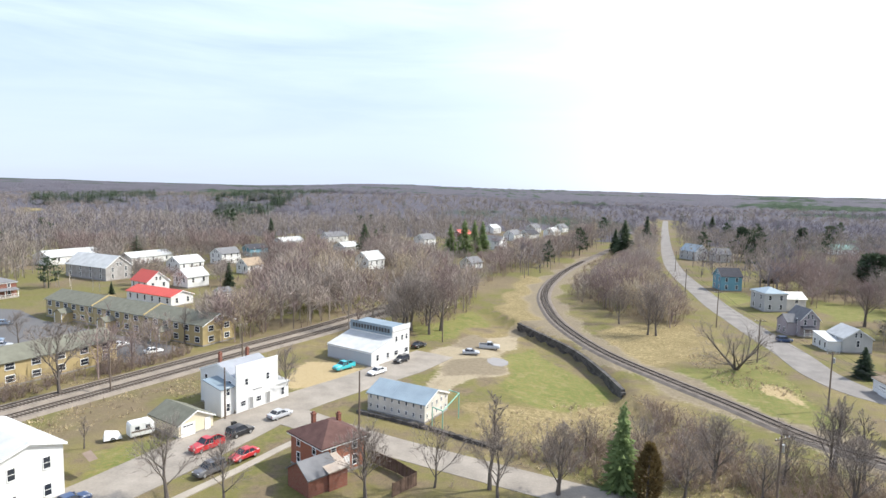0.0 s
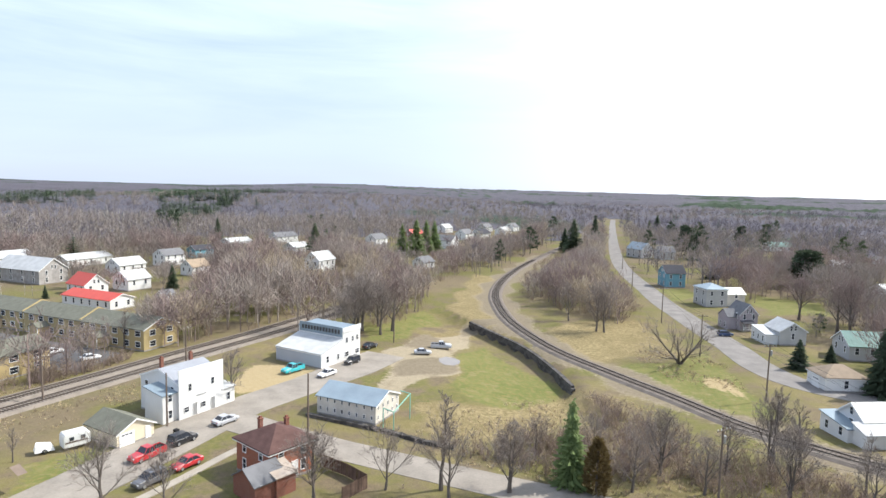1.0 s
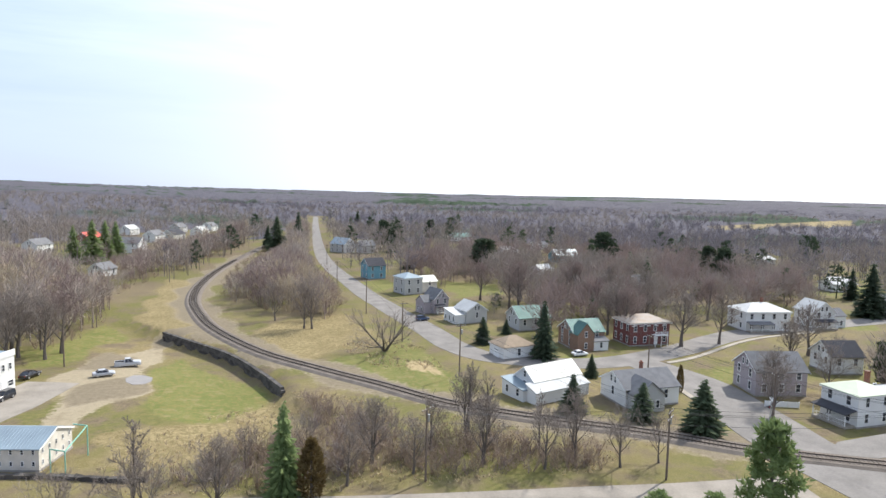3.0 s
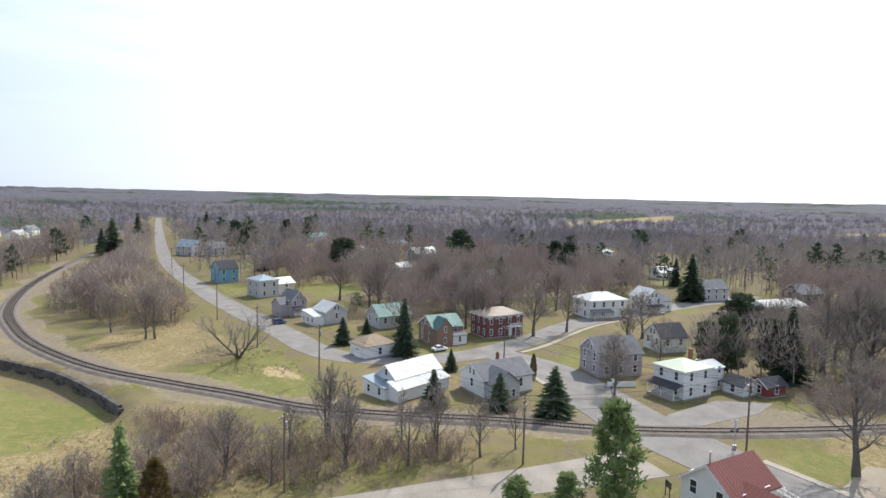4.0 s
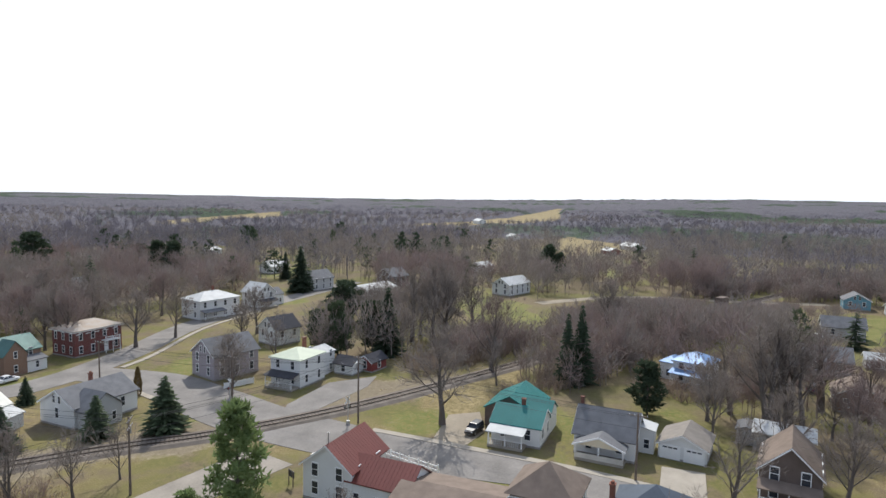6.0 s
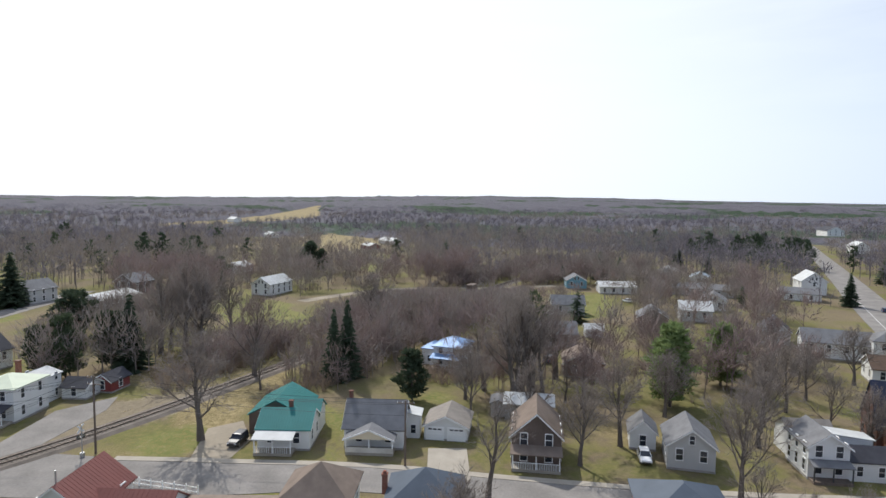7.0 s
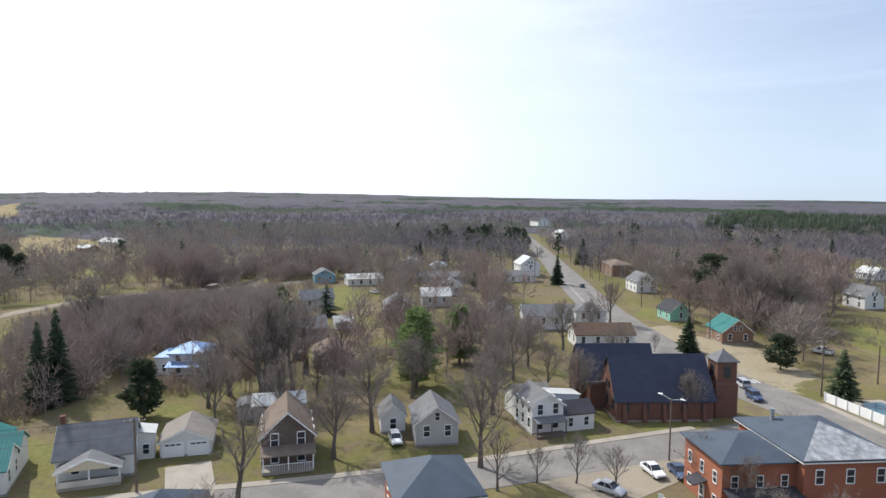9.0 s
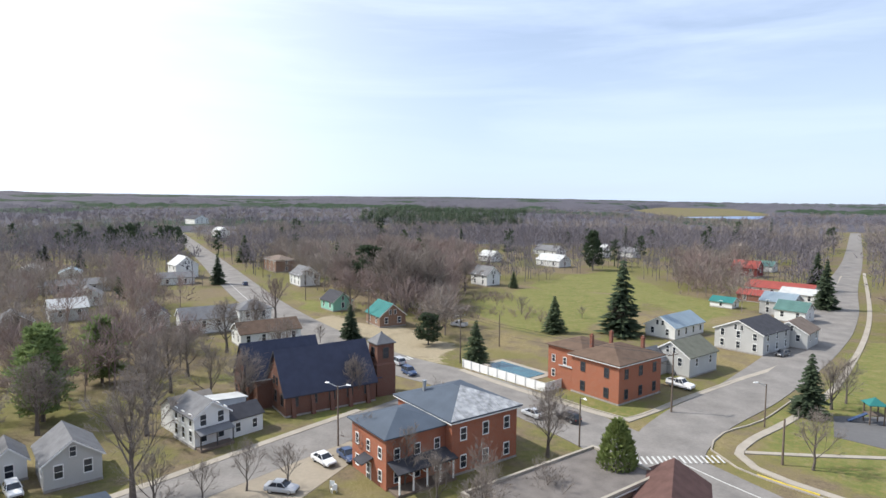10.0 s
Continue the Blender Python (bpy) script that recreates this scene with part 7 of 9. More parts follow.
ROADS = [spline(p, 8.0) for p in ([(196, 832), (137, 583), (83, 342), (68, 229), (64, 150), (68, 117), (110, 108), (240, 112)], [(96, 104), (85, 58), (79.5, 22), (72, -16), (57, -96)], [(494, -361), (209, -175), (80, -103), (6, -72)], [(12, -66), (18, -98), (2, -165), (-10, -290), (-46, -786)], [(-60, 44), (-40, 96), (-20, 132)], [(-38, 90), (-6, 75.5), (19, 66), (44, 57.8), (73, 48)], [(215, 30), (240, 4), (246, -45), (252, -70)])]
HOUSES = [(o.location.x, o.location.y) for o in scene.objects if o.parent is None and o.type == "EMPTY" and "category" in o and o.get("category") in ("house", "building", "garage", "shed", "church", "shop", "barn", "apartment building")]


def sight_lines():
    """Places that stay in view over the trees: houses, tracks and streets, with half width, base height and the share of trees that give way."""
    out = [(hx, hy, 7.0, 2.4, 0.96 if hx < 60 and hy > 100 else 0.8 if hy < -35 else 0.62) for hx, hy in HOUSES if math.hypot(hx, hy) > 60]
    out += [(-28, 342, 14, 3.0, 0.97), (229, -31, 5, 2.0, 0.95), (121.6, 10.5, 3.0, 1.0, 0.92)]
    out += [(px, py, 5.0, 0.5, 1.0) for px, py in MAIN[1][::3] if 60 < math.hypot(px, py) < 460 and px < 127]
    out += [(px, py, 3.0, 0.6, 0.95) for px, py in SIDE[1][::6] if py < 150]
    for kind, poly in ZONES:
        c = poly.mean(0)
        if kind == "lawn" and 90 < math.hypot(*c) < 300:
            out.append((c[0], c[1], 9.0, 0.2, 0.85))
    for line in ROADS:
        out += [(px, py, 5.0, 0.8, 0.97) for px, py in line if 60 < math.hypot(px, py) < 420]
    return out


def trimmed(x, y, h, rng, share=1.0):
    """Tree heights kept low where a house, track or street shows behind them; also which trees are left."""
    h, was = h.copy(), h
    luck = rng.random(len(x))
    for tx, ty, hw, base, part_ in SIGHT:
        d = math.hypot(tx, ty)
        ux, uy = tx / d, ty / d
        s = d - (x * ux + y * uy)
        lat = np.abs(x * uy - y * ux)
        hit = (s > -2) & (s < 190) & (lat < hw + 0.25 * h) & (luck < part_ * share)
        h = np.where(hit, np.minimum(h, base + 33 * np.maximum(s, 0) / d), h)
    return h, h > np.maximum(2.4, 0.4 * was)


def scatter(count, test, rng, lo, hi, clear_house=5.0, clear_road=5.0):
    """Random places inside lo..hi that pass the test and keep clear of roads, tracks and houses."""
    x, y = rng.uniform(lo[0], hi[0], count), rng.uniform(lo[1], hi[1], count)
    ok = test(x, y)
    x, y = x[ok], y[ok]
    ok = np.ones(len(x), bool)
    for line in ROADS:
        ok &= seg_far(x, y, line)[0] > clear_road + 3.0
    for c, w in ((MAIN[1], 4.5), (SIDE[1], 3.2), (SIDE2[1], 3.2)):
        ok &= seg_far(x, y, c[::4])[0] > w
    for hx, hy in HOUSES:
        ok &= np.hypot(x - hx, y - hy) > clear_house
    return x[ok], y[ok]


SIGHT = sight_lines()


def grow(name, label, material, x, y, h, protos, rng, wide=(0.8, 1.15), chunk=None):
    """One mesh of many small trees: each prototype turned and scaled to its place."""
    out = []
    pick = rng.integers(0, len(protos), len(x))
    a = rng.uniform(0, math.tau, len(x))
    wd = rng.uniform(*wide, len(x))
    z = terrain(x, y)
    for k, p in enumerate(protos):
        sel = pick == k
        if not sel.any():
            continue
        c, s = np.cos(a[sel]), np.sin(a[sel])
        hh, ww = h[sel], (h * wd)[sel]
        v = p.reshape(1, -1, 3)
        X = (v[..., 0] * c[:, None] - v[..., 1] * s[:, None]) * ww[:, None] + x[sel][:, None]
        Y = (v[..., 0] * s[:, None] + v[..., 1] * c[:, None]) * ww[:, None] + y[sel][:, None]
        Zc = v[..., 2] * hh[:, None] + z[sel][:, None] - 0.1
        out.append(np.stack([X, Y, Zc], -1).reshape(-1, 3))
    if not out:
        return None
    ob = new(name, tri_mesh(name, np.concatenate(out), M[material]))
    return tagged(ob, label, "woods", kind="stuff")


def joined(pair):
    return np.concatenate([pair[0], pair[1]])


def round_tree(seed, limbs, twigs, wid, spread=0.62, low=0.2, limb_r=0.006, tall=0.38, ln=(0.07, 0.13)):
    """A leafless tree 1 m high for woods: stem, rising limbs and a rounded haze of fine twigs."""
    rng = random.Random(seed)
    out, arms = [], []
    fork = np.array([rng.uniform(-0.03, 0.03), rng.uniform(-0.03, 0.03), rng.uniform(0.5, 0.65)])
    cone_tris((0, 0, 0), fork, limb_r * 2.2, limb_r, 3, out)
    squash = rng.uniform(0.8, 1.15), rng.uniform(0.8, 1.15)
    for k in range(limbs):
        a = k * 2.399 + rng.uniform(-0.5, 0.5)
        el = rng.uniform(-0.8, 1.4)
        q = np.array([math.cos(a) * math.cos(el) * spread / 2 * squash[0], math.sin(a) * math.cos(el) * spread / 2 * squash[1], 0.6 + math.sin(el) * tall]) * rng.uniform(0.88, 1.05)
        p = fork * rng.uniform(low / 0.6, 1.0)
        sliver(p, q, limb_r * 2.0, rng, out)
        arms.append((p, q))
    for k in range(twigs):
        p, q = arms[rng.randrange(len(arms))]
        g = p + (q - p) * rng.uniform(0.3, 1.0) ** 0.7 + np.array([rng.gauss(0, 0.05), rng.gauss(0, 0.05), rng.gauss(0, 0.04)])
        d = (q - p) / (np.linalg.norm(q - p) + 1e-6) * 0.6 + np.array([rng.gauss(0, 0.45), rng.gauss(0, 0.45), rng.uniform(0.0, 0.9)])
        sliver(g, g + d * rng.uniform(*ln), wid * rng.uniform(0.7, 1.4), rng, out)
    return np.array(out, float)


def far_tree(seed, spread=0.7, limbs=20, wid=0.022):
    """A distant leafless tree 1 m high: a stem and a rising fan of limbs with an uneven round head."""
    rng = random.Random(seed)
    out = []
    sliver(np.array([0, 0, 0.0]), np.array([rng.uniform(-0.03, 0.03), 0, 0.8]), 0.035, rng, out)
    squash = rng.uniform(0.75, 1.2)
    for k in range(limbs):
        a, el = k * 2.399 + rng.uniform(-0.5, 0.5), rng.uniform(-0.5, 1.45)
        q = np.array([math.cos(a) * math.cos(el) * spread / 2 * squash, math.sin(a) * math.cos(el) * spread / 2 / squash, 0.58 + math.sin(el) * 0.4]) * rng.uniform(0.8, 1.06)
        p = np.array([q[0] * 0.25, q[1] * 0.25, rng.uniform(0.22, 0.62)])
        sliver(p, q, wid * rng.uniform(0.7, 1.5), rng, out)
    return np.array(out, float)


def brush(seed, stems, twigs, wid):
    """A shrub 1 m high: a fan of thin stems with twigs."""
    rng = random.Random(seed)
    out, arms = [], []
    for k in range(stems):
        a, lean = rng.uniform(0, 6.283), rng.uniform(0.05, 0.55)
        q = np.array([math.cos(a) * lean, math.sin(a) * lean, rng.uniform(0.6, 1.0)])
        sliver(np.array([q[0] * 0.1, q[1] * 0.1, 0.0]), q, wid * 1.2, rng, out)
        arms.append((q * 0.15, q))
    for k in range(twigs):
        p, q = arms[rng.randrange(len(arms))]
        g = p + (q - p) * rng.uniform(0.2, 1.0)
        d = (q - p) * 0.8 + np.array([rng.gauss(0, 0.5), rng.gauss(0, 0.5), rng.uniform(0, 0.6)])
        sliver(g, g + d * rng.uniform(0.12, 0.3), wid, rng, out)
    return np.array(out, float)


MID = [round_tree(100 + k, 18, 300, 0.0125, 0.58 + 0.08 * k, 0.2, 0.0062, ln=(0.09, 0.18)) for k in range(6)]
SLIM = [round_tree(140 + k, 11, 110, 0.0105, 0.34 + 0.05 * k, 0.15, 0.0062, 0.4, ln=(0.08, 0.16)) for k in range(5)]
NEARBELT = [round_tree(105 + k, 9, 46, 0.018, 0.5 + 0.09 * k, 0.2, 0.0055, ln=(0.09, 0.17)) for k in range(5)]
FAR = [far_tree(110 + k, 0.6 + 0.08 * k) for k in range(6)]
BIRCH = [round_tree(150 + k, 5, 10, 0.006, 0.25, 0.3, 0.006, 0.42) for k in range(3)]
BRUSH = [brush(120 + k, 9, 34, 0.026) for k in range(4)]
FIR = [joined(conifer(130 + k, 0.46, 34, 0.06, 0.25, 1, 0.8, 2.0)) for k in range(3)]
NRNG = np.random.default_rng(11)


def any_in(polys, x, y):
    w = np.zeros(len(x))
    for p in polys:
        w = np.maximum(w, inside(x, y, p))
    return w > 0.5


def open_land(x, y):
    w = np.zeros(len(x))
    for kind, p in ZONES:
        if kind in ("field", "lawn", "gravel", "sand"):
            w = np.maximum(w, inside(x, y, p))
    return w > 0.4


def patch(x, y, s, seed):
    """Smooth noise in 0..1 for stands of one kind."""
    return 0.5 + 0.25 * (np.sin(x / s + seed) * np.cos(y / s * 1.13 + seed * 2) + np.sin((x + y) / s * 0.61 + seed * 3) * np.cos((x - y) / s * 0.47 + seed))


x, y = scatter(11000, lambda a, b: any_in(WOODS, a, b), NRNG, (-150, 100), (130, 490), 7)
keep = NRNG.random(len(x)) < 0.58
x, y = x[keep], y[keep]
h, ok = trimmed(x, y, NRNG.uniform(9.5, 16, len(x)), NRNG)
x, y, h = x[ok], y[ok], h[ok]
tone = patch(x, y, 18, 1) + NRNG.normal(0, 0.12, len(x))
for lo, hi, m, lab in ((-9, 0.45, "twigpale", "leafless grey-brown woods beside the tracks"), (0.45, 0.72, "twigred", "leafless reddish budding woods"), (0.72, 9, "twiggold", "leafless golden-twigged woods")):
    s = (tone >= lo) & (tone < hi)
    slim = NRNG.random(s.sum()) < 0.7
    grow("bare_woods", lab, m, x[s][slim], y[s][slim], h[s][slim] * 1.1, SLIM, NRNG)
    grow("bare_woods", lab, m, x[s][~slim], y[s][~slim], h[s][~slim], MID, NRNG)

x, y = scatter(10000, lambda a, b: any_in(WOODS, a, b), NRNG, (-150, 100), (130, 490), 6)
grow("underbrush", "leafless brushwood under the trees", "brushwood", x, y, NRNG.uniform(1.2, 3.2, len(x)), BRUSH, NRNG, (0.9, 1.5))
x, y = scatter(16000, lambda a, b: any_in(TOWN, a, b) & ~open_land(a, b), NRNG, (-240, -340), (310, 340), 8, 3)
x, y = x[::2], y[::2]
grow("underbrush", "leafless garden shrubs between the houses", "twigred", x, y, NRNG.uniform(1.0, 2.4, len(x)), BRUSH, NRNG, (0.9, 1.5))
STRAW = [np.array(p, float) for p in ([(-12, 86), (2, 104), (17, 113), (26, 108), (36, 96), (56, 76), (66, 66), (50, 63), (20, 70), (-6, 78)], [(40, 118), (52, 112), (56, 130), (50, 150), (36, 140)], [(-90, 76), (-70, 74), (-58, 96), (-62, 120), (-80, 110)], [(100, 40), (135, 20), (133, 28), (104, 46)], [(64, 0), (74, 30), (62, 34), (58, 8)])]
x, y = scatter(90000, lambda a, b: any_in(STRAW, a, b), NRNG, (-95, -5), (140, 155), 6, 0.8)
clump = patch(x, y, 3, 3) + NRNG.normal(0, 0.1, len(x)) > 0.47
x, y = x[clump][:30000], y[clump][:30000]
brown = NRNG.random(len(x)) < 0.25
grow("dead_weeds", "brown dead weeds among the dry grass", "brushwood", x[brown], y[brown], NRNG.uniform(0.4, 1.0, brown.sum()), [brush(165 + k, 6, 6, 0.07) for k in range(3)], NRNG, (0.8, 1.5))
x, y = x[~brown], y[~brown]
grow("dead_grass", "tufts of straw-coloured dead grass", "litter", x, y, NRNG.uniform(0.25, 0.6, len(x)), [brush(160 + k, 6, 0, 0.12) for k in range(3)], NRNG, (1.2, 2.2))

x, y = scatter(110000, lambda a, b: any_in(SCRUB, a, b), NRNG, (-100, -100), (310, 135), 6, 2.5)
keep = NRNG.random(len(x)) < 0.85
x, y = x[keep], y[keep]
clump = patch(x, y, 5, 8) + NRNG.normal(0, 0.06, len(x)) > np.where(x < 70, 0.27, 0.37)
x, y = x[clump], y[clump]
s = NRNG.random(len(x)) < 0.6
grow("scrub", "leafless brown scrub along the railway", "brushwood", x[s], y[s], NRNG.uniform(1.2, 3.4, s.sum()), BRUSH, NRNG, (0.9, 1.4))
grow("scrub", "leafless reddish scrub along the railway", "twigred", x[~s], y[~s], NRNG.uniform(1.0, 2.8, (~s).sum()), BRUSH, NRNG, (0.9, 1.4))

x, y = scatter(18500, lambda a, b: any_in(TOWN, a, b) & ~open_land(a, b), NRNG, (-240, -340), (310, 340), 8, 4)
h, ok = trimmed(x, y, NRNG.uniform(7.5, 14.5, len(x)), NRNG)
x, y, h = x[ok], y[ok], h[ok]
keep = NRNG.random(len(x)) < np.where(y < -10, 0.58, 0.44)
x, y, h = x[keep], y[keep], h[keep]
s = patch(x, y, 25, 4) + NRNG.normal(0, 0.15, len(x)) < 0.5
grow("garden_trees", "leafless grey-brown trees between the houses", "twig", x[s], y[s], h[s], MID, NRNG)
grow("garden_trees", "leafless reddish trees between the houses", "twigred", x[~s], y[~s], h[~s], MID, NRNG)

TOWNFIR = [joined(conifer(170 + k, 0.42 + 0.06 * k, 75, 0.05, 0.25, 2, 0.85, 1.6)) for k in range(3)]
TOWNPINE = [joined(pine(175 + k, 0.55 + 0.08 * k, 16, 0.2, 14, 0.1)) for k in range(3)]
x, y = scatter(320, lambda a, b: (any_in(TOWN, a, b) | any_in(CONES, a, b)) & ~open_land(a, b) & (np.hypot(a, b) > 160), NRNG, (-240, -640), (420, 620), 8, 4)
h, ok = trimmed(x, y, NRNG.uniform(8, 17, len(x)), NRNG)
x, y, h = x[ok], y[ok], h[ok]
s = NRNG.random(len(x)) < 0.5
grow("garden_conifers", "dark green spruces between the houses", "needle", x[s], y[s], h[s], TOWNFIR, NRNG)
grow("garden_conifers", "green pines between the houses", "needlemid", x[~s], y[~s], h[~s], TOWNPINE, NRNG)

# young growth that closes in on the far stretch of the railway
rim = MAIN[1][(MAIN[1][:, 0] > 124) & (MAIN[1][:, 0] < 330)]
k = NRNG.integers(0, len(rim), 2600)
side = np.where(NRNG.random(2600) < 0.5, -1, 1) * NRNG.uniform(4.6, 20, 2600)
x, y = rim[k, 0] + side * 0.5 + NRNG.uniform(-2, 2, 2600), rim[k, 1] + side * 0.86 + NRNG.uniform(-2, 2, 2600)
ok = (seg_far(x, y, MAIN[1][::4])[0] > 4.2) & ~open_land(x, y)
for hx, hy in HOUSES:
    ok &= np.hypot(x - hx, y - hy) > 7
for line in ROADS:
    ok &= seg_far(x, y, line)[0] > 4
x, y = x[ok], y[ok]
h, ok = trimmed(x, y, NRNG.uniform(3.5, 8.5, len(x)), NRNG)
x, y, h = x[ok], y[ok], h[ok]
s = NRNG.random(len(x)) < 0.5
grow("young_trees", "leafless young growth beside the railway", "twigred", x[s], y[s], h[s], SLIM, NRNG, (1.2, 1.8))
grow("young_trees", "leafless brown young growth beside the railway", "twig", x[~s], y[~s], h[~s], NEARBELT, NRNG, (1.0, 1.5))
MEADOW = [np.array([(66, -140), (100, -150), (108, -175), (96, -200), (70, -180), (60, -160)], float)]
x, y = scatter(1500, lambda a, b: any_in(MEADOW, a, b), NRNG, (55, -205), (110, -135), 8, 4)
clump = patch(x, y, 6, 5) + NRNG.normal(0, 0.1, len(x)) > 0.6
grow("meadow_shrubs", "leafless shrubs on the rough meadow", "twigred", x[clump], y[clump], NRNG.uniform(0.8, 2.4, clump.sum()), BRUSH, NRNG, (1.0, 1.6))

# belt of forest that closes round the town
def belt(r0, r1, count, protos, h, mats, seed, cone=0.06):
    rng = np.random.default_rng(seed)
    r = np.sqrt(rng.uniform(r0 * r0, r1 * r1, count))
    az = rng.uniform(-1.05, math.tau - 2.55, count)
    x, y = r * np.sin(az), r * np.cos(az)
    ok = ~open_land(x, y) & ~any_in(CLEAR, x, y)
    for line in ROADS:
        ok &= seg_far(x, y, line)[0] > 8
    for c, w in ((MAIN[1], 6.0), (SIDE[1], 3.5)):
        ok &= seg_far(x, y, c[::6])[0] > w
    for hx, hy in HOUSES:
        ok &= np.hypot(x - hx, y - hy) > 10
    ok &= ~any_in(TOWN, x, y) & ~any_in(WOODS, x, y)
    x, y = x[ok], y[ok]
    top, ok = trimmed(x, y, rng.uniform(*h, len(x)), rng)
    x, y, top = x[ok], y[ok], top[ok]
    fir = any_in(STANDS, x, y) & (patch(x, y, 23, 6) + rng.normal(0, 0.12, len(x)) > 0.42) | (patch(x, y, 60, seed) + rng.normal(0, 0.05, len(x)) > 0.97) | (rng.random(len(x)) < np.where(any_in(CONES, x, y), 0.03, cone))
    grow("conifer_woods", "dark green conifers within the far woods", "needle", x[fir], y[fir], top[fir] * 1.15, TOWNPINE if r0 < 400 else FIR, rng)
    x, y, top = x[~fir], y[~fir], top[~fir]
    # sunlight in the colour: paler twigs to the north, darker where woods are backlit
    tone = patch(x, y, 90, seed + 5) + rng.normal(0, 0.12, len(x)) + np.where((x < 120) & (y > 0), 0.14, -0.08)
    cuts = [-9, 0.45, 0.62, 9]
    for k, m in enumerate(mats):
        s = (tone >= cuts[k]) & (tone < cuts[k + 1])
        grow("far_woods", "leafless woods round the town", m, x[s], y[s], top[s], protos, rng, (0.9, 1.3))


STANDS = [np.array(p, float) for p in ([(279, -500), (430, -540), (725, -935), (900, -1300), (520, -1250), (300, -700)], [(-186, 375), (-204, 392), (-449, 880), (-613, 1378), (-372, 1483), (-340, 903), (-250, 568)], [(-807, 941), (-872, 1405), (-494, 800), (-607, 706)], [(-613, 1378), (-772, 2116), (-645, 2586), (-330, 2300), (-300, 1483)])]
CLEAR = [np.array([(60, -1000), (140, -1000), (320, -1385), (440, -1773), (480, -2500), (200, -2500), (60, -1700)], float)]
LAKE = [np.array([(60, -1240), (175, -1240), (320, -1385), (440, -1773), (480, -2500), (200, -2500), (60, -1700)], float)]
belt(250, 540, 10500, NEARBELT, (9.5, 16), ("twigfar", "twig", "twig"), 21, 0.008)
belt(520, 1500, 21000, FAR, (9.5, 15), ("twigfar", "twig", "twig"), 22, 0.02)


def stands():
    """Close stands of dark pines within the far woods."""
    rng = np.random.default_rng(41)
    x, y = rng.uniform(-900, 950, 25000), rng.uniform(-1350, 2600, 25000)
    ok = any_in(STANDS, x, y) & ((y < 0) | (patch(x, y, 31, 2) + rng.normal(0, 0.1, 25000) > 0.47)) & (seg_far(x, y, ROADS[2])[0] > 12)
    x, y = x[ok], y[ok]
    grow("pine_woods", "close stand of dark green pines", "needle", x, y, rng.uniform(12, 17, len(x)), FIR, rng, (1.2, 1.7))
    x, y = rng.uniform(-420, -60, 1500), rng.uniform(180, 600, 1500)
    ok = ~any_in(TOWN, x, y) & ~open_land(x, y) & np.all([np.hypot(x - hx, y - hy) > 14 for hx, hy in HOUSES], axis=0)
    h, keep = trimmed(x, y, rng.uniform(9, 16, 1500), rng)
    ok &= keep
    grow("birch_woods", "pale-barked slender birches among the woods", "birch", x[ok], y[ok], h[ok], BIRCH, rng)


stands()


def canopy():
    """The closed roof of the far forest, an uneven sheet of crowns."""
    ax = axis(-1500, 1500, 14.0, 4500)
    X, Y = np.meshgrid(ax, ax)
    rng = np.random.default_rng(31)
    X = X + rng.uniform(-4, 4, X.shape); Y = Y + rng.uniform(-4, 4, Y.shape)
    r = np.hypot(X, Y)
    top = terrain(X, Y) + np.where(r > 1500, 11.0, 6.0) + rng.normal(0, 1, X.shape) * np.where(r > 1300, 2.4, 1.2) + 1.5 * np.sin(X / 70) * np.cos(Y / 55)
    hole = np.zeros(X.shape)
    for p in [q for kind, q in ZONES if kind == "field"] + CLEAR:
        hole = np.maximum(hole, inside(X, Y, p))
    for hx, hy in HOUSES:
        hole = np.maximum(hole, 1 - soft(np.hypot(X - hx, Y - hy), 14, 45))
    # nearer in, the sheet sits lower: dark fill for the shadow between trees
    top = top - 3.2 * (1 - soft(r, 800, 1400))
    grown = soft(r, 400, 560) * (1 - hole)
    for line in ROADS:
        grown = np.minimum(grown, soft(seg_far(X, Y, line)[0], 10, 45))
    top = (terrain(X, Y) - 1.5) * (1 - grown) + top * grown
    n = len(ax)
    i = np.arange(n * n).reshape(n, n)
    q = np.stack([i[:-1, :-1], i[:-1, 1:], i[1:, 1:], i[1:, :-1]], -1).reshape(-1, 4)
    cx, cy = X.ravel()[q].mean(1), Y.ravel()[q].mean(1)
    az = np.arctan2(cx, cy)
    keep = (np.hypot(cx, cy) > 390) & ((az > -1.15) | (az < -2.45))
    q = q[keep]
    me = bpy.data.meshes.new("forest_canopy")
    used = np.unique(q)
    remap = np.zeros(n * n, int); remap[used] = np.arange(len(used))
    verts = np.stack([X.ravel(), Y.ravel(), top.ravel()], -1)[used]
    q = remap[q]
    me.vertices.add(len(verts)); me.vertices.foreach_set("co", verts.ravel())
    me.loops.add(q.size); me.loops.foreach_set("vertex_index", q.ravel())
    me.polygons.add(len(q)); me.polygons.foreach_set("loop_start", np.arange(0, q.size, 4))
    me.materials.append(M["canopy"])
    me.update()
    tagged(new("forest_canopy", me), "wide far leafless forest reaching to the horizon", "woods", kind="stuff")


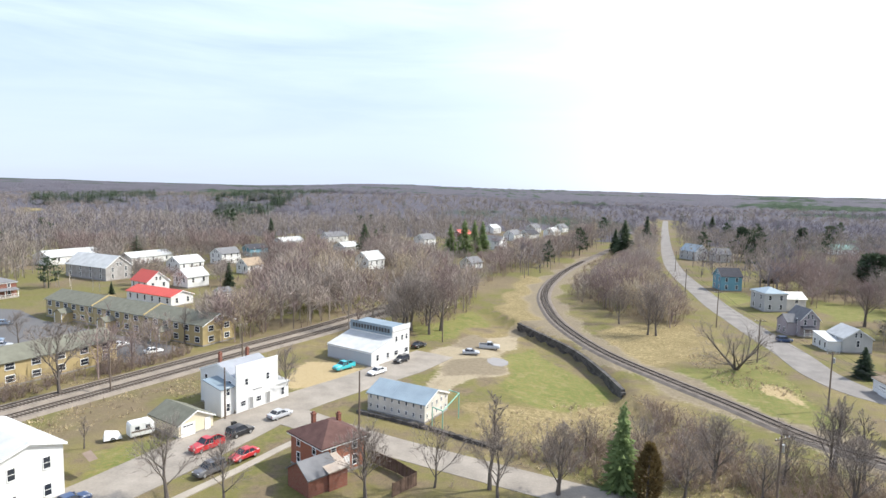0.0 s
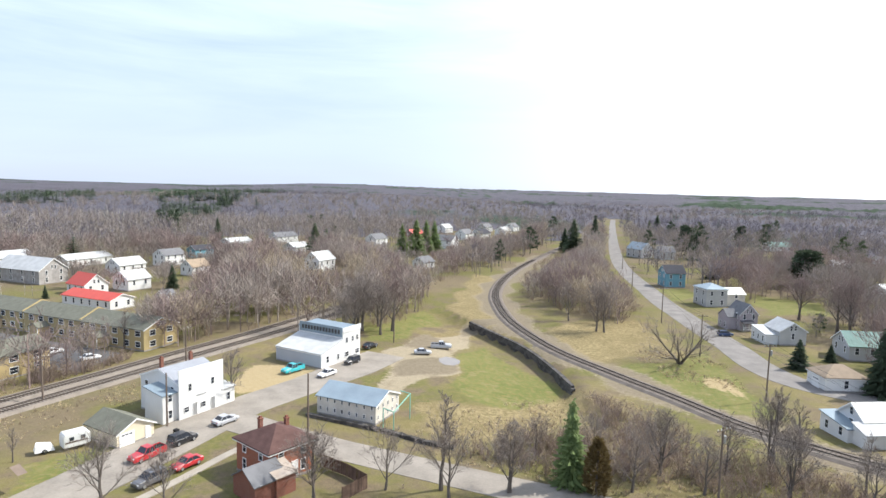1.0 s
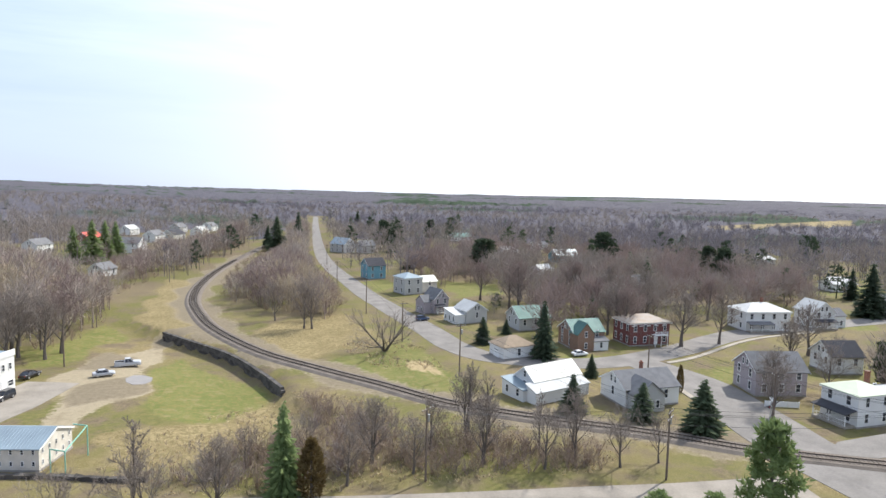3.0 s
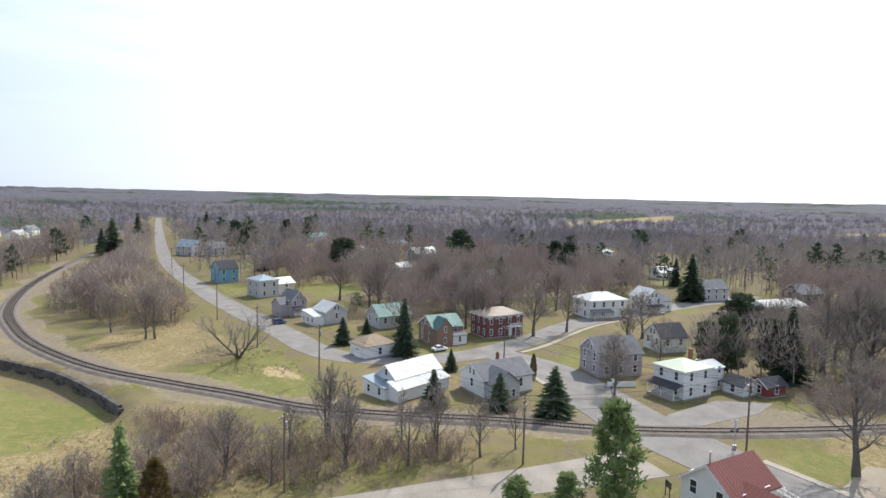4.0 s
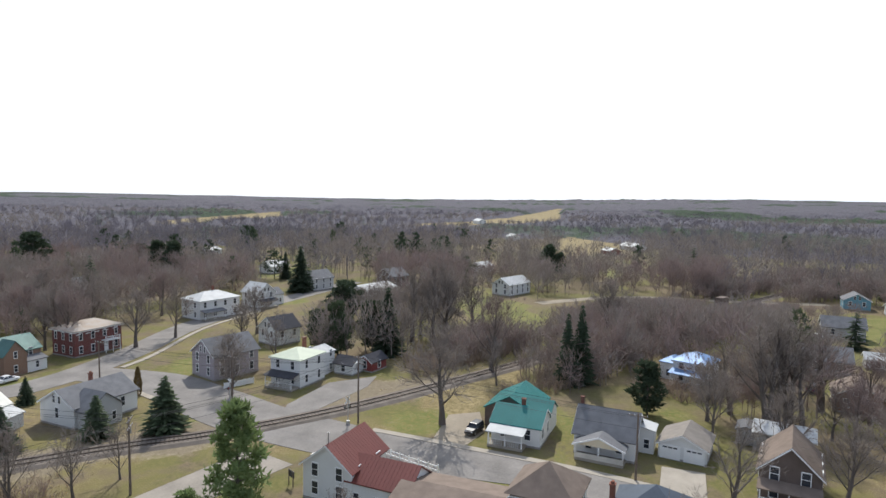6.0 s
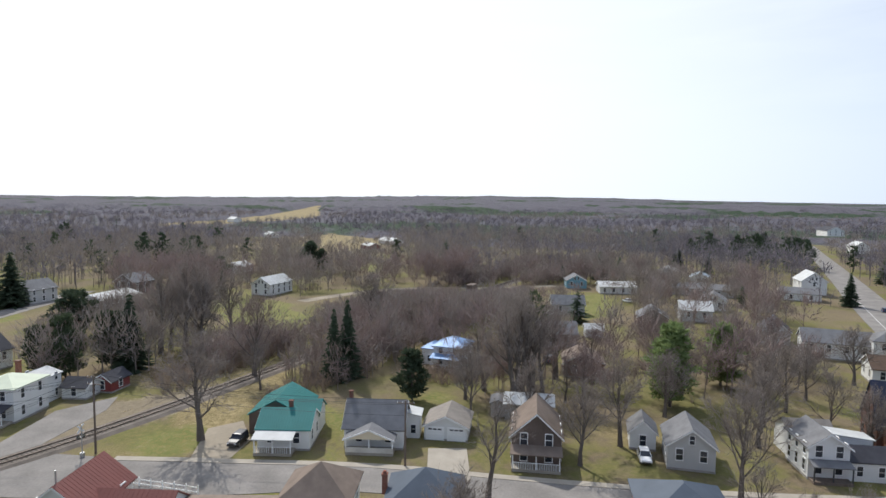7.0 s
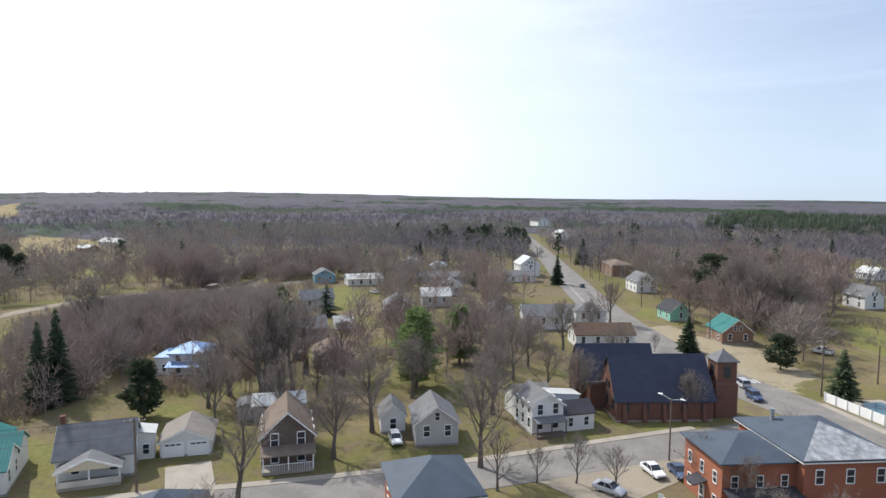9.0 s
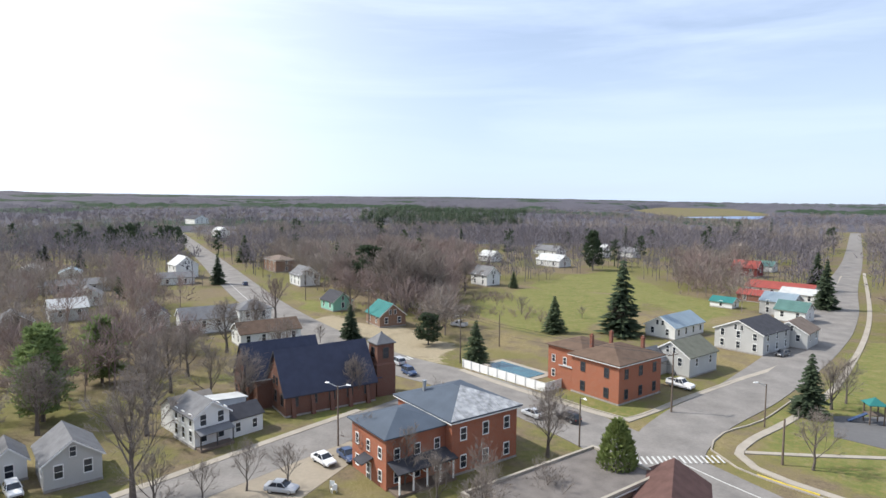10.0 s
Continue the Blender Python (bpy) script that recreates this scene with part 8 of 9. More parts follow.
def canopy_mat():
    """Bare crowns, grey-violet from distance haze put into the colour, with stands of dark conifers."""
    m = mat("haze_tinted_forest", (0.14, 0.13, 0.15), 1.0, 0.3, 0.02, 1.0, 0.16, second=(0.09, 0.086, 0.102))
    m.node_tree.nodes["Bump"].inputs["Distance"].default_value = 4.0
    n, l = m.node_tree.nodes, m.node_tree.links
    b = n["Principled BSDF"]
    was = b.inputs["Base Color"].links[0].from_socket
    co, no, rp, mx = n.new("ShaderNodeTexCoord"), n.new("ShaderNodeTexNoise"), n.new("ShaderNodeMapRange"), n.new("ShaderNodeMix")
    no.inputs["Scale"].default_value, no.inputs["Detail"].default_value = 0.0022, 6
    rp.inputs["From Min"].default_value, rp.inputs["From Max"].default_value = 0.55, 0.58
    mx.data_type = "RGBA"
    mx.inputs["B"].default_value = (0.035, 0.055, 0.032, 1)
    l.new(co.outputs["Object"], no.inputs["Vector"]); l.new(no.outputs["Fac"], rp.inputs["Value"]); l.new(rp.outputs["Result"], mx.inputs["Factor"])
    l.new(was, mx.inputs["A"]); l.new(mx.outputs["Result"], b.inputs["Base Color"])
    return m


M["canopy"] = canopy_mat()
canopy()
lake = Build()
lake.add([(x, y, 0.35) for x, y in LAKE[0]], [tuple(range(len(LAKE[0])))])
tagged(lake.done("water_lake", M["water"]), "blue lake beyond the woods", "lake", kind="structure")


# ---- vehicles ----
def loft(sections):
    """A body lofted along x: sections of (x, half width low, half width top, z low, z waist, z top)."""
    vs, fs = [], []
    for x, wl, wt, z0, z1, z2 in sections:
        r = min(0.09, (z2 - z1) * 0.5)
        half = [(wl * 0.9, z0), (wl, z0 + 0.1), (wl, z1), (wt, z2 - r), (wt - r, z2)]
        vs += [(x, y, z) for y, z in half] + [(x, -y, z) for y, z in reversed(half)]
    n = 10
    for k in range(len(sections) - 1):
        fs += [(n * k + j, n * k + (j + 1) % n, n * k + n + (j + 1) % n, n * k + n + j) for j in range(n)]
    return vs, fs + [tuple(range(n))[::-1], tuple(range(n * (len(sections) - 1), n * len(sections)))]


def wheel_meshes():
    t, r = Build(), Build()
    n = 14
    prof = [(0.24, -0.1), (0.31, -0.11), (0.335, -0.08), (0.335, 0.08), (0.31, 0.11), (0.24, 0.1)]
    vs = [(rad * math.cos(k * math.tau / n), y, rad * math.sin(k * math.tau / n)) for k in range(n) for rad, y in prof]
    fs = [(6 * k + j, 6 * k + (j + 1) % 6, 6 * ((k + 1) % n) + (j + 1) % 6, 6 * ((k + 1) % n) + j) for k in range(n) for j in range(6)]
    t.add(vs, fs)
    r.tube((0, -0.09, 0), (0, 0.09, 0), 0.235, sides=10)
    return mesh_ob("tyre", t.v, t.f, M["rubber"]), mesh_ob("rim", r.v, r.f, M["galv"])


TYRE, RIM = wheel_meshes()
LAMP_RED = paint_mat("tail_lamp_red", (0.35, 0.02, 0.02))
LAMP_CLEAR = paint_mat("headlamp_glass", (0.6, 0.62, 0.65))


def vehicle(kind, name, label, paint):
    """A parked car, van or pickup standing on its wheels at the origin, nose to +x."""
    root = tagged(new(name), label, "car" if kind != "pickup" else "pickup truck", group="parked vehicles")
    L, W = {"sedan": (4.6, 1.78), "suv": (4.6, 1.84), "pickup": (5.4, 1.94), "van": (5.3, 1.98), "hatch": (4.1, 1.72)}[kind]
    h, w = L / 2, W / 2
    hood = {"sedan": 0.86, "suv": 1.0, "pickup": 1.1, "van": 1.15, "hatch": 0.9}[kind]
    top = {"sedan": 1.43, "suv": 1.7, "pickup": 1.8, "van": 2.0, "hatch": 1.48}[kind]
    deck = {"sedan": 0.94, "suv": 1.02, "pickup": 1.08, "van": 1.2, "hatch": 0.98}[kind]
    secs = [(-h, w * 0.86, w * 0.82, 0.35, 0.6, deck - 0.06), (-h + 0.12, w * 0.96, w * 0.9, 0.26, 0.62, deck), (-h * 0.5, w, w * 0.93, 0.24, 0.66, deck + 0.02), (0.1, w, w * 0.93, 0.24, 0.66, deck), (h * 0.42, w, w * 0.92, 0.24, 0.64, hood + 0.03), (h - 0.35, w * 0.97, w * 0.86, 0.25, 0.58, hood - 0.06), (h - 0.05, w * 0.88, w * 0.76, 0.3, 0.52, hood - 0.18), (h, w * 0.8, w * 0.7, 0.36, 0.48, hood - 0.26)]
    vs, fs = loft(secs)
    piece("body", vs, fs, paint, root, smooth=False)
    # glasshouse
    x0, x1, x2, x3 = {"sedan": (-h * 0.74, -h * 0.45, h * 0.1, h * 0.42), "suv": (-h * 0.95, -h * 0.86, h * 0.14, h * 0.45), "pickup": (-h * 0.24, -h * 0.2, h * 0.18, h * 0.42), "van": (-h * 0.97, -h * 0.93, h * 0.3, h * 0.62), "hatch": (-h * 0.93, -h * 0.7, h * 0.1, h * 0.46)}[kind]
    gv = []
    for z, a, b, ww in ((deck - 0.05, x0, x3, w * 0.92), (top - 0.07, x1, x2, w * 0.74)):
        gv += [(a, -ww, z), (b, -ww, z), (b, ww, z), (a, ww, z)]
    piece("window_glass", gv, BOX_F, M["glass"], root)
    rv = []
    for z, g in ((top - 0.075, 0.0), (top - 0.02, 0.0), (top, 0.12)):
        rv += [(x1 - 0.02 + g, -w * 0.75 + g, z), (x2 + 0.02 - g, -w * 0.75 + g, z), (x2 + 0.02 - g, w * 0.75 - g, z), (x1 - 0.02 + g, w * 0.75 - g, z)]
    piece("roof", rv, [(0, 3, 2, 1), (8, 9, 10, 11)] + [(4 * k + j, 4 * k + (j + 1) % 4, 4 * k + 4 + (j + 1) % 4, 4 * k + 4 + j) for k in range(2) for j in range(4)], paint, root)
    for s in (-1, 1):
        for a, b in ((x0, x1), (x3, x2), ((x0 + x3) / 2, (x1 + x2) / 2)):
            Build().tube((a, s * w * 0.925, deck - 0.05), (b, s * w * 0.745, top - 0.06), 0.045, sides=4).done("pillar", paint, root)
    if kind == "pickup":
        b = Build()
        b.box(-h + 0.1, -h * 0.26, -w * 0.8, w * 0.8, deck - 0.02, deck + 0.02)
        b.done("load_bed", M["rubber"], root)
        for s in (-1, 1):
            Build().box(-h + 0.05, -h * 0.26, s * w * 0.86 - 0.06, s * w * 0.86 + 0.06, deck - 0.1, deck + 0.14).done("bed_side", paint, root)
        Build().box(-h + 0.02, -h + 0.1, -w * 0.8, w * 0.8, deck - 0.1, deck + 0.14).done("tailgate", paint, root)
    for x in (-h * 0.58, h * 0.6):
        for s in (-1, 1):
            wh = new("wheel", TYRE)
            wh.parent, wh.matrix_basis = root, pose(x, s * (w - 0.12), 0.335)
            rm = new("rim", RIM)
            rm.parent, rm.matrix_basis = wh, pose(0, s * 0.03, 0)
    for s in (-1, 1):
        Build().box(h - 0.14, h - 0.01, s * w * 0.62 - 0.16, s * w * 0.62 + 0.16, hood - 0.32, hood - 0.18).done("headlight", LAMP_CLEAR, root)
        Build().box(-h - 0.01, -h + 0.1, s * w * 0.72 - 0.1, s * w * 0.72 + 0.1, deck - 0.3, deck - 0.1).done("tail_light", LAMP_RED, root)
        Build().box(h * 0.33, h * 0.4, s * (w + 0.09) - 0.08, s * (w + 0.09) + 0.08, deck, deck + 0.12).done("mirror", M["darktrim"], root)
    Build().box(h - 0.12, h + 0.03, -w * 0.72, w * 0.72, 0.34, 0.48).done("bumper", M["darktrim"], root)
    Build().box(-h - 0.03, -h + 0.12, -w * 0.8, w * 0.8, 0.36, 0.5).done("bumper", M["darktrim"], root)
    return root


PAINTS = {"red": (0.42, 0.02, 0.025), "black": (0.012, 0.012, 0.016), "silver": (0.42, 0.43, 0.45), "white": (0.75, 0.75, 0.75), "teal": (0.04, 0.42, 0.46), "blue": (0.03, 0.06, 0.14), "grey": (0.10, 0.10, 0.105), "steel": (0.2, 0.26, 0.34)}
PAINTS = {k: paint_mat(k + "_car_paint", c) for k, c in PAINTS.items()}
BUILT = {}
KIND_WORDS = {"sedan": "saloon car", "suv": "sport utility vehicle", "pickup": "pickup truck", "van": "van", "hatch": "hatchback"}
for kind, colour, x, y, yaw, where in (
    ("pickup", "red", -45.4, 76.0, 242, "parked at the roadside"), ("suv", "black", -43.0, 81.4, 62, "parked at the roadside"), ("sedan", "red", -39.0, 74.0, 242, "parked at the roadside"), ("suv", "grey", -41.4, 69.0, 242, "parked at the roadside"),
    ("sedan", "silver", -39.8, 89.2, 60, "parked at the roadside"), ("sedan", "blue", -53.2, 59.0, 62, "parked at the roadside"), ("pickup", "teal", -36.9, 116.8, 236, "parked on sandy ground"), ("sedan", "white", -29.5, 114.8, 238, "parked beside the shop"),
    ("suv", "black", -26.2, 124.0, 240, "parked beside the shop"), ("sedan", "black", -24.4, 137.0, 60, "parked on the verge"), ("sedan", "silver", -11.8, 133.4, 8, "on the gravel lot"), ("pickup", "silver", -7.9, 141.2, 2, "on the gravel lot"),
    ("hatch", "steel", -96.4, 125.9, 62, "in the car park"), ("sedan", "white", -91.3, 123.9, 62, "in the car park"), ("sedan", "white", -80.8, 120.3, 50, "in the car park"), ("sedan", "steel", -132.5, 137.6, 30, "in the car park"), ("sedan", "silver", -115.5, 118.4, 25, "in the car park"), ("hatch", "steel", -120.5, 122.0, 25, "in the car park"),
    ("sedan", "white", 86.4, 112.8, -4, "in a driveway"), ("suv", "black", 90.6, 23.2, 165, "on a gravel drive"), ("suv", "blue", 132.2, -34.4, -40, "in a yard"), ("hatch", "white", 80.9, -33.4, 165, "in a driveway"),
    ("sedan", "white", 56.4, -58.0, 165, "on a gravel yard"), ("sedan", "blue", 54.6, -60.6, 155, "on a gravel yard"), ("sedan", "silver", 55.4, -49.6, 200, "on a gravel yard"),
    ("suv", "silver", 75.0, -101.8, -28, "on the main road"), ("suv", "blue", 68.9, -96.8, 152, "on the main road"), ("suv", "blue", 188, -163.5, -33, "on the main road"), ("sedan", "silver", 39.9, -87.8, -24, "at the kerb"), ("suv", "black", 34.4, -88.8, -24, "at the kerb"),
    ("pickup", "white", 22.6, -115.8, 160, "beside a cottage"), ("hatch", "grey", 7.2, -151.5, 60, "beside a house"), ("suv", "blue", 67.4, 161.0, 5, "in a driveway"), ("pickup", "silver", 82.2, -141.0, 5, "on the verge"), ("sedan", "white", 187, -49, 30, "in a yard"), ("sedan", "white", 210, -84, 20, "in a yard"),
):
    key = (kind, colour)
    m = pose(x, y, height(x, y) + 0.1, 0, 0, yaw) @ Matrix.Diagonal((0.92, 0.95, 0.96, 1))
    label = f"{colour} {KIND_WORDS[kind]} {where}"
    if key not in BUILT:
        BUILT[key] = vehicle(kind, {"pickup": "pickup_truck", "van": "van"}.get(kind, "car"), label, PAINTS[colour])
        BUILT[key].matrix_basis = m
    else:
        tagged(copy_thing(BUILT[key], m), label)


# ---- poles, lamps and cables ----
def utility_pole(x, y, h, yaw, arms=1, can=False):
    root = tagged(new("utility_pole"), "weathered wooden utility pole with crossarm" if arms else "plain weathered wooden pole", "utility pole", group="utility poles")
    root.matrix_basis = pose(x, y, height(x, y), 0, 0, yaw)
    Build().tube((0, 0, -0.3), (0, 0, h), 0.16, 0.11, 8).done("pole", M["wood"], root)
    for k in range(arms):
        z = h - 0.4 - 0.9 * k
        Build().box(-1.2, 1.2, -0.19, -0.07, z - 0.06, z + 0.06).done("crossarm", M["wood"], root)
        for u in (-1.1, -0.45, 0.45, 1.1):
            Build().tube((u, -0.13, z + 0.06), (u, -0.13, z + 0.24), 0.045, 0.03, 6).done("insulator", M["trim"], root)
    if can:
        Build().tube((0.34, 0, h - 2.1), (0.34, 0, h - 1.2), 0.2, sides=10).done("transformer", M["galv"], root)
    return root


POLES = {}
for key, x, y, h, yaw, arms, can in (
    ("a", -25, 82.6, 10.6, 60, 0, False), ("b", -48.1, 87.1, 8.5, 60, 0, False), ("c", 55.1, 175.6, 10.5, 0, 1, False), ("d", 52.6, 139.2, 10, 0, 1, False), ("e", 53.1, 108.6, 10.8, 10, 1, True), ("f", 28.6, 69.3, 10.0, 30, 1, True),
    ("g", 58.1, 57.7, 9.6, 30, 2, True), ("h", 88.4, 65.0, 9.0, 70, 1, False), ("i", 91.2, 96, 8.4, 80, 1, False), ("j", 88.6, 41.8, 11, 70, 2, True), ("k", 81.4, -0.5, 9.0, 80, 1, False), ("l", 21.6, -101.2, 9.8, 60, 1, False),
    ("m", 5.7, -88.2, 6.1, 0, 0, False), ("n", 64.6, -109.4, 10.2, 60, 2, True), ("o", 63.8, -126.7, 7.5, 0, 0, False), ("p", -165, 191, 8, 30, 1, False), ("q", -60.1, 119.7, 8, 60, 1, False), ("r", -19.5, 143, 8.0, 0, 0, False),
    ("s", 145.2, -150.6, 10, 60, 1, False), ("t", 104.3, -130.8, 9.5, 60, 1, False), ("u", 200, -184, 10, 60, 1, False), ("v", 270, -228, 10, 60, 1, False), ("w", -74, 96, 8, 60, 1, False),
    ("x", 360, -288, 10, 60, 1, False), ("y", 61, 230, 10, 0, 1, False), ("z", 75, 300, 10, 0, 1, False)):
    utility_pole(x, y, h, yaw, arms, can)
    POLES[key] = (x, y, h)


def cable(a, b, drop=0.3, off=0.0, sag=0.7):
    """A hanging wire between two poles."""
    (x0, y0, h0), (x1, y1, h1) = POLES[a], POLES[b]
    d = Vector((y1 - y0, x0 - x1, 0)).normalized() * off
    p, q = Vector((x0, y0, height(x0, y0) + h0 - drop)) + d, Vector((x1, y1, height(x1, y1) + h1 - drop)) + d
    n, vs, fs = 12, [], []
    for k in range(n + 1):
        c = p.lerp(q, k / n) - Vector((0, 0, sag * 4 * (k / n) * (1 - k / n)))
        s = d.normalized() if d.length else Vector((1, 0, 0))
        vs += [tuple(c + s * 0.022), tuple(c - s * 0.011 + Vector((0, 0, 0.02))), tuple(c - s * 0.011 - Vector((0, 0, 0.02)))]
    for k in range(n):
        fs += [(3 * k + j, 3 * k + (j + 1) % 3, 3 * k + 3 + (j + 1) % 3, 3 * k + 3 + j) for j in range(3)]
    tagged(piece("overhead_cable", vs, fs, M["wire"]), "thin black overhead cable between poles", "cable", group="overhead cables")


for a, b in (("c", "d"), ("d", "e"), ("e", "g"), ("g", "j"), ("f", "g"), ("h", "j"), ("h", "i"), ("j", "k"), ("n", "t"), ("t", "s"), ("s", "u"), ("u", "v"), ("v", "x"), ("y", "c"), ("z", "y"), ("n", "l")):
    for off in (-1.0, 0.45, 1.05):
        cable(a, b, 0.2, off, 0.8)
    cable(a, b, 2.0, 0.15, 0.6)


def street_lamp(x, y, h, yaw, heads=1):
    root = tagged(new("street_lamp"), "street lamp on a wooden pole" if heads == 1 else "twin-headed street lamp on a tall pole", "street lamp")
    root.matrix_basis = pose(x, y, height(x, y), 0, 0, yaw)
    Build().tube((0, 0, -0.3), (0, 0, h), 0.13, 0.09, 8).done("pole", M["wood"], root)
    for s in (1, -1)[:heads]:
        Build().tube((0, 0, h - 0.2), (s * 1.5, 0, h + 0.25), 0.04, sides=6).done("arm", M["galv"], root)
        Build().add([(s * 1.3, -0.16, h + 0.2), (s * 2.0, -0.12, h + 0.22), (s * 2.0, 0.12, h + 0.22), (s * 1.3, 0.16, h + 0.2), (s * 1.35, -0.1, h + 0.36), (s * 1.95, -0.06, h + 0.3), (s * 1.95, 0.06, h + 0.3), (s * 1.35, 0.1, h + 0.36)], BOX_F).done("lamp_head", M["trim"], root)


street_lamp(58.4, -63.2, 8.5, 10, 2)
street_lamp(30.0, -80.2, 7.0, 130)
street_lamp(8.4, -102.0, 6.6, 30)


# ---- crossing, fences, yard things ----
def crossing_signal(x, y, yaw):
    root = tagged(new("crossing_signal"), "level crossing signal with white crossbuck and red lamps", "crossing signal", group="crossing signals")
    root.matrix_basis = pose(x, y, height(x, y), 0, 0, yaw)
    Build().tube((0, 0, 0), (0, 0, 4.6), 0.07, sides=8).done("mast", M["galv"], root)
    for a in (45, -45):
        b = Build().box(-0.75, 0.75, -0.02, 0.02, -0.11, 0.11).done("crossbuck_board", M["trim"], root)
        b.matrix_basis = pose(0, -0.1 - (0.05 if a > 0 else 0), 4.0, 0, a, 0)
    Build().box(-0.55, 0.55, -0.1, -0.04, 2.85, 2.95).done("lamp_bar", M["galv"], root)
    for s in (-0.45, 0.45):
        Build().tube((s, -0.1, 2.9), (s, -0.22, 2.9), 0.26, sides=12).done("lamp_disc", M["darktrim"], root)
        Build().tube((s, -0.22, 2.9), (s, -0.27, 2.9), 0.11, sides=10).done("red_lamp", LAMP_RED, root)
    Build().box(-0.25, 0.25, -0.2, 0.2, 0, 0.7).done("relay_case", M["galv"], root)


crossing_signal(87.4, 43.0, 160)
crossing_signal(89.8, 66.5, -10)


def fence(name, label, pts, h, post_m, board_m, gap=2.0, slat=0.0, rails=0):
    """A fence along a line: posts, and boards or rails between them."""
    root = tagged(new(name), label, "fence")
    for a, b in zip(pts, pts[1:]):
        length = math.dist(a, b)
        n = max(1, round(length / gap))
        yaw = math.degrees(math.atan2(b[1] - a[1], b[0] - a[0]))
        for k in range(n + 1):
            t = k / n
            x, y = a[0] + (b[0] - a[0]) * t, a[1] + (b[1] - a[1]) * t
            z = height(x, y)
            p = Build().box(-0.06, 0.06, -0.06, 0.06, -0.1, h + 0.08).done("post", post_m, root)
            p.matrix_basis = pose(x, y, z, 0, 0, yaw)
            if k < n:
                w = length / n
                if slat:
                    m = max(2, int((w - 0.14) / slat))
                    for j in range(m):
                        u = 0.07 + (w - 0.14) * j / m
                        s = Build().box(u + 0.005, u + (w - 0.14) / m - 0.005, 0.065, 0.09, 0.05, h).done("board", board_m, root)
                        s.matrix_basis = pose(x, y, z, 0, 0, yaw)
                for j in range(rails):
                    zz = h * (j + 0.6) / rails
                    s = Build().box(0.06, w - 0.06, -0.03, 0.03, zz - 0.06, zz + 0.06).done("rail", board_m, root)
                    s.matrix_basis = pose(x, y, z, 0, 0, yaw)
    return root


fence("fence", "tall white panel fence round a swimming pool", [(62.6, -106.8), (42.6, -100.2), (41.0, -104.6)], 1.7, M["trim"], M["trim"], 2.4, 0.6)
fence("fence", "brown board fence round a yard", [(-21.5, 75.6), (-17.5, 73.0), (-14.4, 70.2), (-16.8, 66.8)], 1.8, M["fencewood"], M["fencewood"], 2.2, 0.2)
fence("fence", "white rail fence along the street", [(79.2, 35.2), (77.6, 30.6), (75.4, 24.4)], 1.1, M["trim"], M["trim"], 1.5, 0, 2)
fence("fence", "white picket fence beside the mauve house", [(96.5, 72.5), (101.5, 69.5)], 1.1, M["trim"], M["trim"], 2.0, 0.25)

pool = tagged(new("swimming_pool"), "swimming pool with blue-green cover and pale surround", "swimming pool")
pool.matrix_basis = pose(53, -110.4, 0, 0, 0, -20)
Build().box(-7.2, 7.2, -4.0, 4.0, -0.1, 0.12).done("surround", M["concrete"], pool)
Build().box(-5.8, 5.8, -2.6, 2.6, 0.12, 0.2).done("cover", M["pool"], pool)
Build().add([(3.0, 3.1, 0.12), (5.6, 3.1, 0.12), (5.6, 3.9, 0.12), (3.0, 3.9, 0.12), (3.2, 3.2, 0.9), (5.4, 3.2, 0.9), (5.4, 3.8, 0.9), (3.2, 3.8, 0.9)], BOX_F).done("equipment_cover", M["concrete"], pool)

camper = tagged(new("camper_trailer"), "old white camper trailer with brown stripe on the grass", "caravan")
camper.matrix_basis = pose(-57.2, 78.8, 0, 0, 0, 50) @ Matrix.Diagonal((0.66, 0.95, 0.92, 1))
vs, fs = loft([(-2.6, 1.0, 0.95, 0.5, 1.6, 2.3), (-2.3, 1.05, 1.0, 0.45, 1.6, 2.6), (1.9, 1.05, 1.0, 0.45, 1.6, 2.6), (2.5, 1.0, 0.92, 0.6, 1.5, 2.2)])
piece("body", vs, fs, M["white"], camper)
Build().box(-2.35, 2.0, -1.07, -1.04, 1.15, 1.4).done("stripe", M["brownwall"], camper)
for u in (-1.6, 0.6):
    Build().box(u, u + 0.9, -1.08, -1.03, 1.5, 2.05).done("window_glass", M["glass"], camper)
for s in (-1, 1):
    wh = new("wheel", TYRE)
    wh.parent, wh.matrix_basis = camper, pose(-0.2, s * 0.9, 0.335)
Build().tube((2.4, 0, 0.55), (3.5, 0, 0.5), 0.05, sides=6).done("drawbar", M["darktrim"], camper)
Build().tube((3.3, 0, 0.5), (3.3, 0, 0.0), 0.04, sides=6).done("jockey_leg", M["darktrim"], camper)

scrap = tagged(new("utility_trailer"), "small white tarp-covered trailer with scrap on the grass", "trailer")
scrap.matrix_basis = pose(-60.2, 76.6, 0, 0, 0, 40)
Build().add([(-1.2, -0.8, 0.35), (1.2, -0.8, 0.35), (1.2, 0.8, 0.35), (-1.2, 0.8, 0.35), (-1.1, -0.6, 1.2), (0.9, -0.5, 1.0), (0.8, 0.6, 1.1), (-0.9, 0.7, 1.4)], BOX_F).done("tarp", M["white"], scrap)
for s in (-1, 1):
    wh = new("wheel", TYRE)
    wh.parent, wh.matrix_basis = scrap, pose(0, s * 0.82, 0.335)

